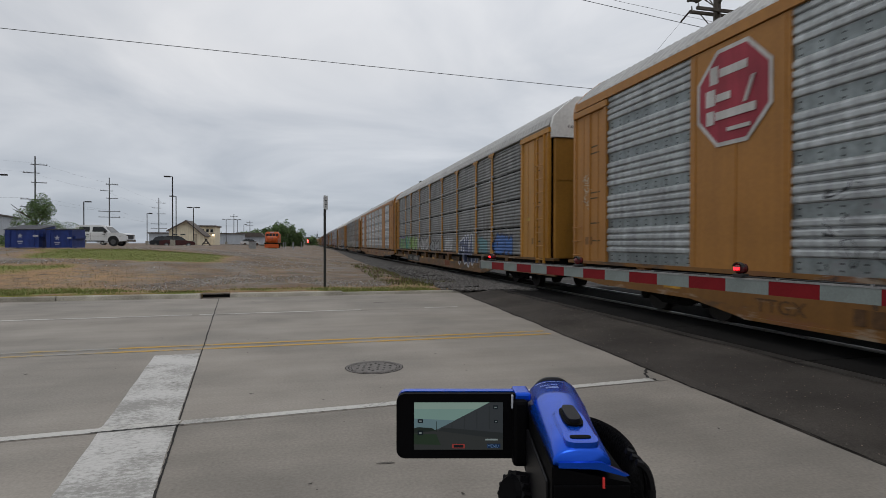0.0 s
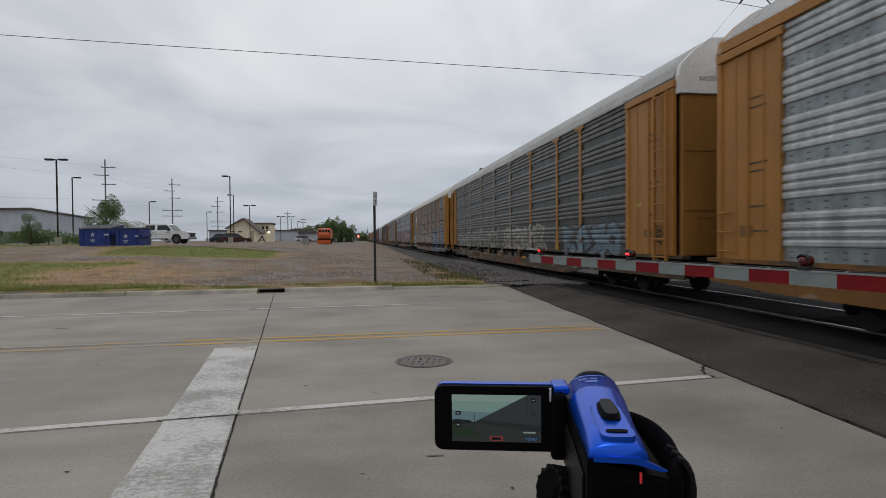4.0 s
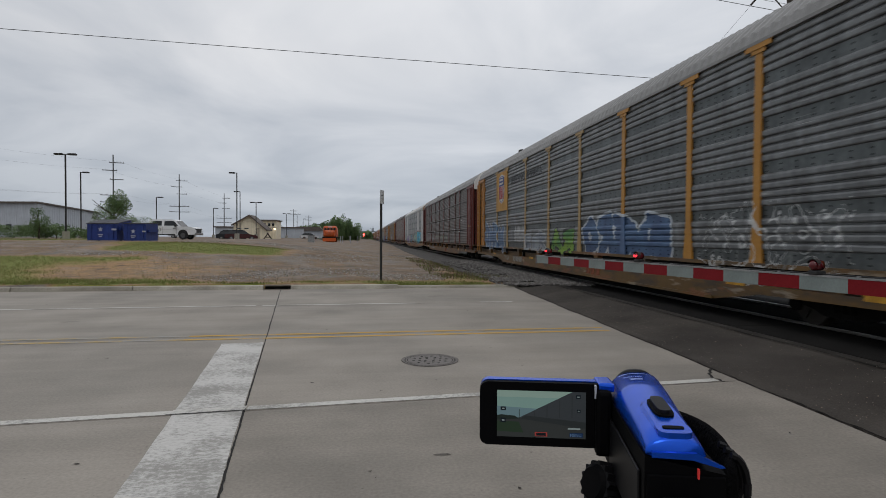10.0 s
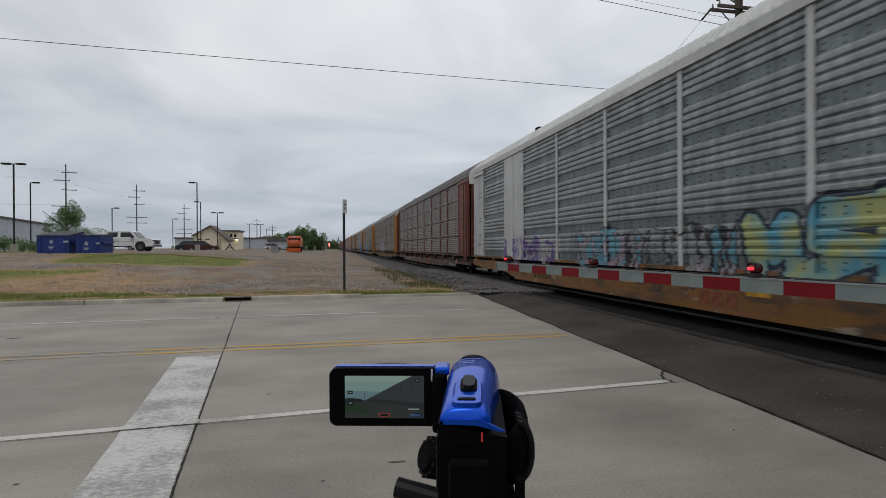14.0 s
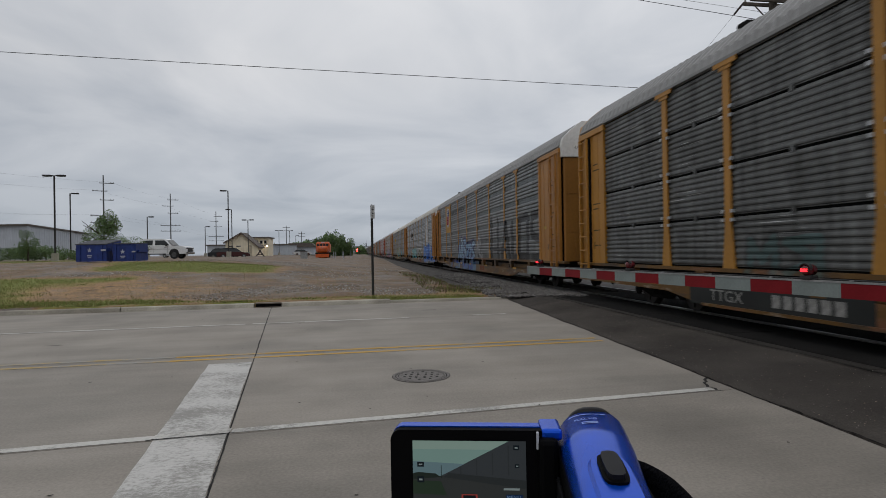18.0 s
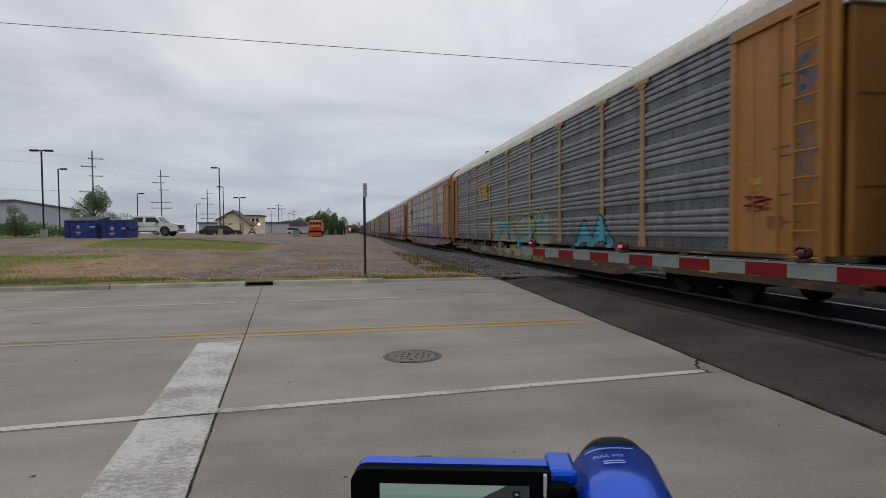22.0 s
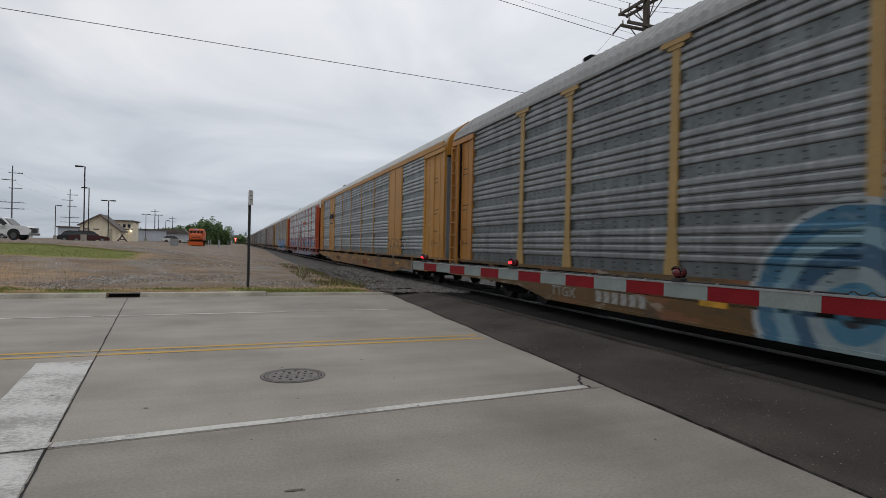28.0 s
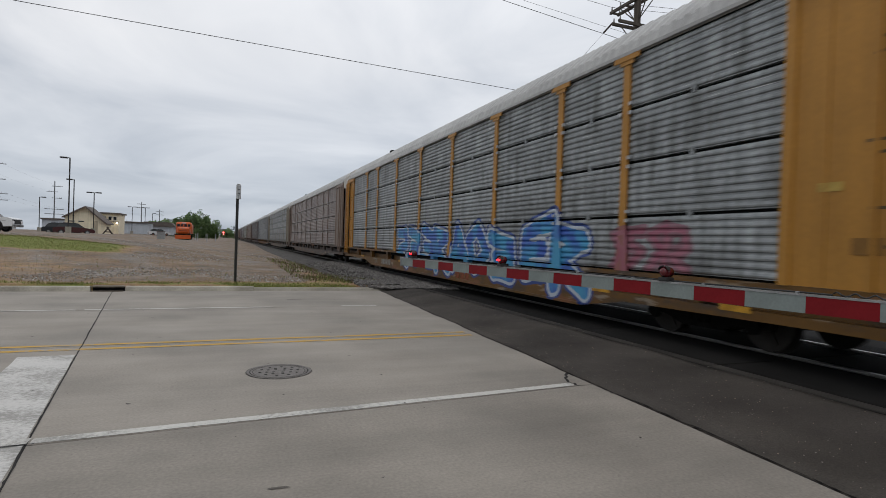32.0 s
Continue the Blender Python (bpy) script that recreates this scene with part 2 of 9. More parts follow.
def in_lawn(x, y):
    """How grassy the ground is: a strip behind the kerb, a patch beside it, a bank before the lot."""
    n = noise.noise(Vector((x * 0.35, y * 0.5, 5))) * 0.5 + noise.noise(Vector((x * 1.3, y * 1.6, 9))) * 0.3
    a = 1.1 * smooth01(-5.5, -8.5, x + 0.5 * (y - 21) + 1.5 * n) * smooth01(26.5, 24.5, y + n) * smooth01(16.4, 17.2, y) * (1 - 1.15 * max(0.0, 1 - ((x + 7.4) / 4.0) ** 2 - ((y - 20.6) / 2.6) ** 2))
    b = 1.2 * smooth01(27.0, 28.0, y + n) * smooth01(34.0, 32.5, y + n) * smooth01(-3.0, -6.0, x + n) * smooth01(-14.5, -11.0, x + 0.15 * (y - 30) + n)
    c = (0.62 + 0.5 * noise.noise(Vector((x * 0.9, y, 21)))) * smooth01(18.1, 17.3, y + 0.8 * n) * smooth01(4.3, 3.6, x)
    d = 0.6 * smooth01(2.2, 3.2, x + n) * smooth01(5.6, 4.8, x) * smooth01(24, 19, y) * smooth01(17, 18, y)
    e = 1.0 * smooth01(-20, -26, x) * smooth01(36, 40, y) * smooth01(75, 60, y)
    return max(a, b, c, d, e) + 0.35 * n


def dead(x, y):
    """The patch of dead, tan growth beside the lawn."""
    return max(0.0, 1.15 - ((x + 8.6) / 4.3) ** 2 - ((y - 21.8) / 3.2) ** 2 + 0.4 * noise.noise(Vector((x * 0.7, y * 0.9, 31))))


# ---------------------------------------------------------------- ground, road
def ground():
    xs = [-900, -400, -200, -120, -80, -60] + [-50 + 2.0 * i for i in range(13)] + [-24 + 0.5 * i for i in range(28)] + [-10 + 0.4 * i for i in range(58)] + [16, 22, 30, 45, 70, 120, 250, 600, 900]
    ys = [-900, -400, -150, -60, -30, -12, -4.02, 16.40] + [16.43 + 0.4 * i for i in range(48)] + [36 + 3 * i for i in range(25)] + [120, 140, 170, 220, 300, 450, 700, 1100, 1800, 3000]
    bm = bmesh.new()
    grid = []
    for y in ys:
        row = []
        for x in xs:
            if y < 16.41:
                z = -0.12
            else:
                z = lift(x, y) + 0.05 * noise.noise(Vector((x * 0.4, y * 0.4, 0))) * (1 if abs(x) < 60 else 0)
                if x > 5.6 and y < 400:
                    z = min(z, -0.10)
            row.append(bm.verts.new((x, y + (0.015 * x if 16 < y < 18 and abs(x) < 60 else 0.0), z)))
        grid.append(row)
    for j in range(len(ys) - 1):
        for i in range(len(xs) - 1):
            bm.faces.new((grid[j][i], grid[j][i + 1], grid[j + 1][i + 1], grid[j + 1][i]))
    m = mat("packed_dirt", (0.165, 0.118, 0.080), 0.95, scale=0.8, vary=0.4, bump=0.9, fine=9, tint=(0.185, 0.165, 0.145))
    # turf where the grass stands, rust-brown dead growth round it
    nt = m.node_tree
    N, L = nt.nodes.new, nt.links.new
    base = nt.nodes["Principled BSDF"].inputs["Base Color"]
    src = base.links[0].from_socket
    att = N("ShaderNodeAttribute"); att.attribute_name = "turf"
    tc = N("ShaderNodeTexCoord")
    n1 = N("ShaderNodeTexNoise"); n1.inputs["Scale"].default_value = 2.2; n1.inputs["Detail"].default_value = 8; n1.inputs["Roughness"].default_value = 0.68
    L(tc.outputs["Object"], n1.inputs["Vector"])
    add = N("ShaderNodeMath"); add.operation = "MULTIPLY_ADD"; add.inputs[1].default_value = 1.0
    L(n1.outputs["Fac"], add.inputs[0]); L(att.outputs["Fac"], add.inputs[2])
    for lo, hi, col, k in ((0.50, 0.92, (0.27, 0.155, 0.07), 0.85), (0.78, 1.06, (0.135, 0.16, 0.034), 0.95)):
        r = N("ShaderNodeMapRange"); r.inputs[1].default_value, r.inputs[2].default_value, r.inputs[4].default_value = lo, hi, k
        L(add.outputs[0], r.inputs[0])
        mx = N("ShaderNodeMixRGB"); mx.inputs[2].default_value = (*col, 1)
        L(r.outputs[0], mx.inputs[0]); L(src, mx.inputs[1])
        src = mx.outputs[0]
    straw = N("ShaderNodeAttribute"); straw.attribute_name = "straw"
    both = N("ShaderNodeMath"); both.operation = "MULTIPLY"
    r = N("ShaderNodeMapRange"); r.inputs[1].default_value, r.inputs[2].default_value, r.inputs[4].default_value = 0.36, 0.60, 0.9
    L(n1.outputs["Fac"], r.inputs[0]); L(r.outputs[0], both.inputs[0]); L(straw.outputs["Fac"], both.inputs[1])
    mx = N("ShaderNodeMixRGB"); mx.inputs[2].default_value = (0.30, 0.185, 0.085, 1)
    L(both.outputs[0], mx.inputs[0]); L(src, mx.inputs[1])
    src = mx.outputs[0]
    gr = N("ShaderNodeTexNoise"); gr.inputs["Scale"].default_value = 14; gr.inputs["Detail"].default_value = 6
    L(tc.outputs["Object"], gr.inputs["Vector"])
    r = N("ShaderNodeMapRange"); r.inputs[1].default_value, r.inputs[2].default_value, r.inputs[3].default_value, r.inputs[4].default_value = 0.3, 0.7, 0.68, 1.25
    L(gr.outputs["Fac"], r.inputs[0])
    mu = N("ShaderNodeMixRGB"); mu.blend_type = "MULTIPLY"; mu.inputs[0].default_value = 1
    L(src, mu.inputs[1]); L(r.outputs[0], mu.inputs[2]); L(mu.outputs[0], base)
    ob = thing("ground", bm, m, "packed brown dirt and gravel open land with patchy grass", "ground", kind="structure", smooth=True)
    me = ob.data
    co = np.empty(len(me.vertices) * 3); me.vertices.foreach_get("co", co)
    co = co.reshape(-1, 3)
    turf = me.attributes.new("turf", "FLOAT", "POINT")
    turf.data.foreach_set("value", [max(in_lawn(x, y) * 0.75 * (1 - 0.8 * min(1.0, dead(x, y))), 0.0) if 16.3 < y < 80 and x > -60 else 0.0 for x, y, z in co])
    brown = me.attributes.new("straw", "FLOAT", "POINT")
    brown.data.foreach_set("value", [min(1.0, dead(x, y)) if 16.4 < y < 30 else 0.0 for x, y, z in co])
    return ob


def line_y(kind, x):
    return {"near": 4.87 + 0.084 * x, "mid": 8.51 + 0.016 * x, "far": 12.39 + 0.038 * x, "kerb": KERB_Y + 0.015 * x, "back": -4.0}[kind]


def edge_x(y):
    return 3.8 + 0.052 * (y - 3.4) + 0.012 * math.sin(y * 2.1) + 0.010 * math.sin(y * 7.3 + 1) + 0.008 * math.sin(y * 19.0)


def joint_x(y, k=0):
    return -0.94 - 0.1185 * (y - 3.27) - 9.4 * k


def slabs():
    road = empty("road", label="grey concrete road slabs with tar-dark joints", category="road", kind="structure")
    m = mat("road_concrete", (0.270, 0.245, 0.213), 0.85, lane=0.11, scale=0.7, vary=0.2, bump=0.35, fine=42, rand=0.035, tint=(0.232, 0.213, 0.187))
    # darker copy of the concrete: shade over the near right slab put into colour
    worn = mat("road_concrete_shaded", (0.237, 0.215, 0.186), 0.85, lane=0.11, scale=0.9, vary=0.24, bump=0.4, fine=42, tint=(0.197, 0.18, 0.157))
    rows = ["back", "near", "mid", "far", "kerb"]
    for r in range(4):
        for k in range(-1, 5):
            lo, hi = rows[r], rows[r + 1]
            n = 14 if k == -1 else 2
            left, right = [], []
            g = 0.0065
            for i in range(n + 1):
                f = i / n
                # walk the two side edges of the slab
                def side(kk):
                    y = (1 - f) * line_y(lo, 0) + f * line_y(hi, 0)
                    for _ in range(3):
                        x = edge_x(y) if kk == -2 else joint_x(y, kk)
                        y = (1 - f) * (line_y(lo, x) + g) + f * (line_y(hi, x) - g)
                    return (edge_x(y) if kk == -2 else joint_x(y, kk), y)
                right.append(side(k if k >= 0 else -2) if k >= 0 else side(-2))
                left.append(side(k + 1) if k >= 0 else side(0))
            left = [(x + g, y) for x, y in left]
            right = [(x - g, y) for x, y in right]
            bm = bmesh.new()
            pts = left + right[::-1]
            poly_prism(bm, pts[::-1], "z", -0.2, 0.0)
            # worn holds the painted shade of the near right slab
            part("slab", bm, worn if r == 0 and k == -1 else m, road)
    bm = boxm(-46, 3.78, -3.98, KERB_Y, -0.25, -0.004)
    part("joint_bed", bm, mat("joint_filler", (0.02, 0.019, 0.018), 0.95), road, "dark joint filler")
    return road


def strip(bm, pts_a, pts_b, z, rough=0.0, seed=1):
    """Flat painted strip between two polylines, with a ragged edge."""
    rnd = random.Random(seed)
    va = [bm.verts.new((x + rnd.uniform(-rough, rough), y + rnd.uniform(-rough, rough), z)) for x, y in pts_a]
    vb = [bm.verts.new((x + rnd.uniform(-rough, rough), y + rnd.uniform(-rough, rough), z)) for x, y in pts_b]
    for i in range(len(va) - 1):
        bm.faces.new((va[i], va[i + 1], vb[i + 1], vb[i]))
    return bm


def worn_paint(name, col, wear, scale=6.0, grain=(1.3, 1.0)):
    """Road paint worn through to the concrete in flakes."""
    m = bpy.data.materials.new(name)
    m.use_nodes = True
    nt = m.node_tree
    N, L = nt.nodes.new, nt.links.new
    b = nt.nodes["Principled BSDF"]
    b.inputs["Roughness"].default_value = 0.8
    tc = N("ShaderNodeTexCoord")
    n1 = N("ShaderNodeTexNoise"); n1.inputs["Scale"].default_value = scale; n1.inputs["Detail"].default_value = 14; n1.inputs["Roughness"].default_value = 0.76
    mp = N("ShaderNodeMapping"); mp.inputs["Scale"].default_value = (*grain, 1)
    L(tc.outputs["Object"], mp.inputs[0])
    L(mp.outputs[0], n1.inputs["Vector"])
    r = N("ShaderNodeMapRange"); r.inputs[1].default_value, r.inputs[2].default_value = wear - 0.05, wear + 0.045
    n3 = N("ShaderNodeTexNoise"); n3.inputs["Scale"].default_value = 1.5; n3.inputs["Detail"].default_value = 5
    L(tc.outputs["Object"], n3.inputs["Vector"])
    both = N("ShaderNodeMath"); both.operation = "MULTIPLY_ADD"; both.inputs[1].default_value = 0.55
    half = N("ShaderNodeMath"); half.operation = "MULTIPLY"; half.inputs[1].default_value = 0.45
    L(n3.outputs["Fac"], half.inputs[0]); L(n1.outputs["Fac"], both.inputs[0]); L(half.outputs[0], both.inputs[2]); L(both.outputs[0], r.inputs[0])
    mix = N("ShaderNodeMixRGB"); mix.inputs[1].default_value, mix.inputs[2].default_value = (0.245, 0.238, 0.22, 1), (*col, 1)
    L(r.outputs[0], mix.inputs[0])
    n2 = N("ShaderNodeTexNoise"); n2.inputs["Scale"].default_value = 30
    L(tc.outputs["Object"], n2.inputs["Vector"])
    r2 = N("ShaderNodeMapRange"); r2.inputs[3].default_value, r2.inputs[4].default_value = 0.8, 1.12
    L(n2.outputs["Fac"], r2.inputs[0])
    mu = N("ShaderNodeMixRGB"); mu.blend_type = "MULTIPLY"; mu.inputs[0].default_value = 1
    L(mix.outputs[0], mu.inputs[1]); L(r2.outputs[0], mu.inputs[2]); L(mu.outputs[0], b.inputs["Base Color"])
    return m


def road_paint():
    white = worn_paint("worn_white_paint", (0.47, 0.46, 0.44), 0.490, 20.0, (0.9, 1.4))
    thin = worn_paint("faded_white_paint", (0.46, 0.45, 0.42), 0.455, 16.0)
    yellow = worn_paint("faded_yellow_paint", (0.43, 0.26, 0.04), 0.45, 16.0)
    # stop bar
    bm = bmesh.new()
    n = 30
    ys = [-2.5 + i * (7.97 + 2.5) / n for i in range(n + 1)]
    strip(bm, [(joint_x(y) - 0.575, y - 0.04) for y in ys], [(joint_x(y) - 0.014, y) for y in ys], 0.004, 0.006)
    thing("stop_line", bm, white, "wide worn white stop line on concrete", "road marking", kind="structure")
    # lane edge lines
    bm = bmesh.new()
    xs = [-30 + 0.4 * i for i in range(85)]
    for some in ([x for x in xs if x < -1.75] + [-1.72], [-1.10] + [x for x in xs if -1.05 < x < 3.45] + [3.66]):
        strip(bm, [(x, line_y("near", x) + 0.02) for x in some], [(x, line_y("near", x) + 0.13) for x in some], 0.004, 0.006)
    thing("lane_line", bm, thin, "narrow worn white lane line on concrete", "road marking", kind="structure")
    bm = bmesh.new()
    some = [-1.715 + 0.05 * i for i in range(13)]
    strip(bm, [(x, line_y("near", x) + 0.02) for x in some], [(x, line_y("near", x) + 0.13) for x in some], 0.0085, 0.006)
    thing("lane_line", bm, thin, "narrow lane line crossing over the stop line", "road marking", kind="structure")
    bm = bmesh.new()
    some = [-1.75 + 0.04 * i for i in range(18)]
    strip(bm, [(x, line_y("near", x) - 0.004) for x in some], [(x, line_y("near", x) + 0.012) for x in some], 0.0095, 0.003)
    thing("crack", bm, mat("joint_filler", (0.02, 0.019, 0.018)), "dark joint showing through the stop line", "crack", kind="structure")
    bm = bmesh.new()
    for x0, x1 in ((-30, -2.45), (-2.3, 1.1), (2.6, 3.4)):
        xs = [x0 + (x1 - x0) * i / 20 for i in range(21)]
        strip(bm, [(x, line_y("far", x) + 0.02) for x in xs], [(x, line_y("far", x) + 0.12) for x in xs], 0.004, 0.006)
    thing("lane_line", bm, thin, "thin worn white lane line near the kerb", "road marking", kind="structure")
    pale = worn_paint("lost_yellow_paint", (0.36, 0.25, 0.08), 0.535, 14.0)
    for off in (-0.22, 0.08):
        for m, x0, x1 in ((pale, -30, -2.7), (yellow, -2.7, 3.9)):
            bm = bmesh.new()
            xs = [x0 + (x1 - x0) * i / 60 for i in range(61)]
            strip(bm, [(x, line_y("mid", x) + off) for x in xs], [(x, line_y("mid", x) + off + 0.10) for x in xs], 0.004, 0.006)
            thing("centre_line", bm, m, "faded yellow centre line on concrete", "road marking", kind="structure", group="double yellow line")


def kerb():
    k = empty("kerb", label="pale concrete kerb with joints along the road", category="kerb", kind="structure")
    m = mat("kerb_concrete", (0.34, 0.32, 0.27), 0.9, scale=1.5, vary=0.32, bump=0.5, fine=30, rand=0.08, tint=(0.25, 0.23, 0.19))
    x = -40.0
    cuts = [-40 + 3.05 * i for i in range(12)] + [-2.95, -2.2, 0.9, 3.9, 4.9]
    cuts = sorted(c for c in cuts if c < -3.4 or c > -3)
    for a, b in zip(cuts[:-1], cuts[1:]):
        if abs(a + 2.95) < 0.01:
            continue
        bm = bmesh.new()
        zt = 0.12 if b < 3.5 else 0.08
        for aa, bb in ((a + 0.006, b - 0.006),):
            y0 = KERB_Y + 0.015 * aa
            poly_prism(bm, [(y0, -0.15), (y0 + 0.19, -0.15), (y0 + 0.19, zt), (y0 + 0.05, zt), (y0 + 0.02, zt - 0.02), (y0 - 0.01, 0.0)], "x", aa, bb)
        part("kerb_stone", bm, m, k)
    # storm inlet
    y0 = KERB_Y - 0.04
    inl = empty("storm_inlet", label="dark kerb storm inlet with iron hood", category="drain")
    part("hood", boxm(-2.93, -2.22, y0 + 0.02, y0 + 0.22, 0.088, 0.128, bev=0.012), mat("hood_concrete", (0.16, 0.14, 0.115), 0.9, scale=6, vary=0.3), inl)
    part("throat", boxm(-2.93, -2.22, y0 + 0.14, y0 + 0.20, -0.1, 0.087), mat("drain_dark", (0.015, 0.014, 0.013), 0.95), inl)
    part("grate", boxm(-2.93, -2.22, y0 - 0.20, y0 - 0.02, 0.001, 0.012), mat("apron_brown", (0.12, 0.10, 0.08), 0.9, scale=6, vary=0.3), inl)


def flecked(m, scale, col, cut):
    """Pale aggregate showing at the surface in fine flecks."""
    nt = m.node_tree
    N, L = nt.nodes.new, nt.links.new
    base = nt.nodes["Principled BSDF"].inputs["Base Color"]
    src = base.links[0].from_socket
    tc = N("ShaderNodeTexCoord")
    v = N("ShaderNodeTexVoronoi"); v.inputs["Scale"].default_value = scale
    L(tc.outputs["Object"], v.inputs["Vector"])
    r = N("ShaderNodeMapRange"); r.inputs[1].default_value, r.inputs[2].default_value, r.inputs[3].default_value, r.inputs[4].default_value = cut * 0.6, cut * 1.4, 0.42, 0.0
    L(v.outputs["Distance"], r.inputs[0])
    n = N("ShaderNodeTexNoise"); n.inputs["Scale"].default_value = 1.3; n.inputs["Detail"].default_value = 5
    L(tc.outputs["Object"], n.inputs["Vector"])
    r2 = N("ShaderNodeMapRange"); r2.inputs[1].default_value, r2.inputs[2].default_value = 0.38, 0.62
    L(n.outputs["Fac"], r2.inputs[0])
    k = N("ShaderNodeMath"); k.operation = "MULTIPLY"
    L(r.outputs[0], k.inputs[0]); L(r2.outputs[0], k.inputs[1])
    mx = N("ShaderNodeMixRGB"); mx.inputs[2].default_value = (*col, 1)
    L(k.outputs[0], mx.inputs[0]); L(src, mx.inputs[1]); L(mx.outputs[0], base)
    return m


def asphalt():
    m = flecked(mat("old_asphalt", (0.055, 0.049, 0.044), 0.9, scale=0.9, vary=0.36, bump=1.2, fine=55, tint=(0.064, 0.057, 0.050), spec=0.12), 60.0, (0.18, 0.168, 0.152), 0.16)
    bm = bmesh.new()
    ys = [-14 + 0.3 * i for i in range(102)]
    xr = [0.0, 0.15, 0.35, 0.6, 0.8, 0.93, 1.0]
    rows = []
    for y in ys:
        x0 = edge_x(y) + 0.012
        x1 = 5.56 + 0.03 * math.sin(y * 3.3)
        row = []
        for f in xr:
            x = x0 + (x1 - x0) * f
            z = 0.0 + 0.105 * smooth01(0, 1, f) + 0.008 * noise.noise(Vector((x * 2, y * 2, 3))) * (f > 0)
            row.append(bm.verts.new((x, y, z)))
        rows.append(row)
    for a, b in zip(rows[:-1], rows[1:]):
        for i in range(len(xr) - 1):
            bm.faces.new((a[i], a[i + 1], b[i + 1], b[i]))
    e = [ed for ed in bm.edges if ed.is_boundary]
    g = bmesh.ops.extrude_edge_only(bm, edges=e)
    for v in g["geom"]:
        if isinstance(v, bmesh.types.BMVert):
            v.co.z = -0.2
    thing("asphalt_apron", bm, m, "dark patched asphalt apron ramping up to the rails", "road", kind="structure", smooth=True)
    b = bmesh.new()
    ys = [-13.9 + 0.055 * i for i in range(545)]
    strip(b, [(edge_x(y) - 0.004 + 0.010 * noise.noise(Vector((0, y * 2.3, 4))), y) for y in ys], [(edge_x(y) + 0.011 + 0.010 * noise.noise(Vector((7, y * 3.1, 4))), y) for y in ys], 0.008, 0.007)
    thing("seam", b, mat("tar", (0.009, 0.0085, 0.008), 0.9, spec=0.1), "black tar seam between concrete and asphalt", "seam", kind="structure")
    # field panels and gauge panels at the crossing
    cr = empty("rail_crossing", label="worn rail crossing panels between the rails", category="crossing", kind="structure")
    # near-black panel colour has the shade beneath the train put into it
    cm = mat("crossing_panel_shaded", (0.011, 0.0105, 0.010), 0.9, spec=0.08, scale=1.2, vary=0.3, bump=0.5, rand=0.12)
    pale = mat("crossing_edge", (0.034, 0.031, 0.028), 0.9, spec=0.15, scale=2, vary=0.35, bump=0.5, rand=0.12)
    for i in range(11):
        y0 = -14 + i * 2.75
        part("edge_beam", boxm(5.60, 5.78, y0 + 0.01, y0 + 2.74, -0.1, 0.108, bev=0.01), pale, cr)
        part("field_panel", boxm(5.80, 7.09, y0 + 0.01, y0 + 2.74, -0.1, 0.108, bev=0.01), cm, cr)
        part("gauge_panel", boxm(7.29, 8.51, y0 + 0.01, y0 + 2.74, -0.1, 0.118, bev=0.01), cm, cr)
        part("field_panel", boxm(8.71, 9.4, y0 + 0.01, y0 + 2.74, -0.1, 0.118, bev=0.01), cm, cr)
    # road beyond kept far darker than the near asphalt, to read black under cars
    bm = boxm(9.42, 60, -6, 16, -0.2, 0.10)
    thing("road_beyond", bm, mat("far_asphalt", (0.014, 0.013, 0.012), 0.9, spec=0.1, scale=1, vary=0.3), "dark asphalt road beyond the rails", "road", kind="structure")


def track():
    steel = mat("rail_steel", (0.30, 0.29, 0.28), 0.30, 0.95, scale=3)
    for s in (-1, 1):
        x = TRACK_X + s * 0.7525
        bm = bmesh.new()
        prof = [(x - 0.075, -0.04), (x + 0.075, -0.04), (x + 0.075, -0.025), (x + 0.012, -0.005), (x + 0.012, 0.10), (x + 0.036, 0.11), (x + 0.036, 0.138), (x + 0.028, 0.14), (x - 0.028, 0.14), (x - 0.036, 0.138), (x - 0.036, 0.11), (x - 0.012, 0.10), (x - 0.012, -0.005), (x - 0.075, -0.025)]
        poly_prism(bm, prof, "y", -60, 900)
        thing("rail", bm, steel, "worn steel rail on timber ties", "rail", group="running rails", kind="structure")
    # ballast bed
    bm = bmesh.new()
    prof = [(4.4, -0.10), (5.2, 0.06), (5.8, 0.09), (6.3, 0.05), (9.5, 0.03), (10.5, -0.06), (12, -0.06), (26, -0.04)]
    ys = [16.0 + 0.5 * i for i in range(60)] + [46 + 8 * i for i in range(60)]
    rows = [[bm.verts.new((x + 0.15 * noise.noise(Vector((y, x, 1))), y, z + 0.02 * noise.noise(Vector((x * 3, y * 3, 0))))) for x, z in prof] for y in ys]
    for a, b in zip(rows[:-1], rows[1:]):
        for i in range(len(prof) - 1):
            bm.faces.new((a[i], a[i + 1], b[i + 1], b[i]))
    bal = mat("ballast", (0.066, 0.061, 0.057), 0.95, scale=2, vary=0.45, bump=1.0, fine=22)
    thing("ballast_bed", bm, bal, "dark grey crushed stone ballast under the track", "ballast", kind="structure")
    ties = empty("tie_row", label="dark creosoted timber railway ties", category="railway ties", kind="structure")
    me = mesh_of(boxm(-1.3, 1.3, -0.11, 0.11, -0.12, 0.0, bev=0.01), mat("tie_timber", (0.06, 0.048, 0.04), 0.9, scale=5, vary=0.3, rand=0.2))
    for i in range(90):
        part("tie", me, None, ties, at=pose(TRACK_X, 17.0 + 0.52 * i, 0.055))


ground(); slabs(); road_paint(); kerb(); asphalt(); track()

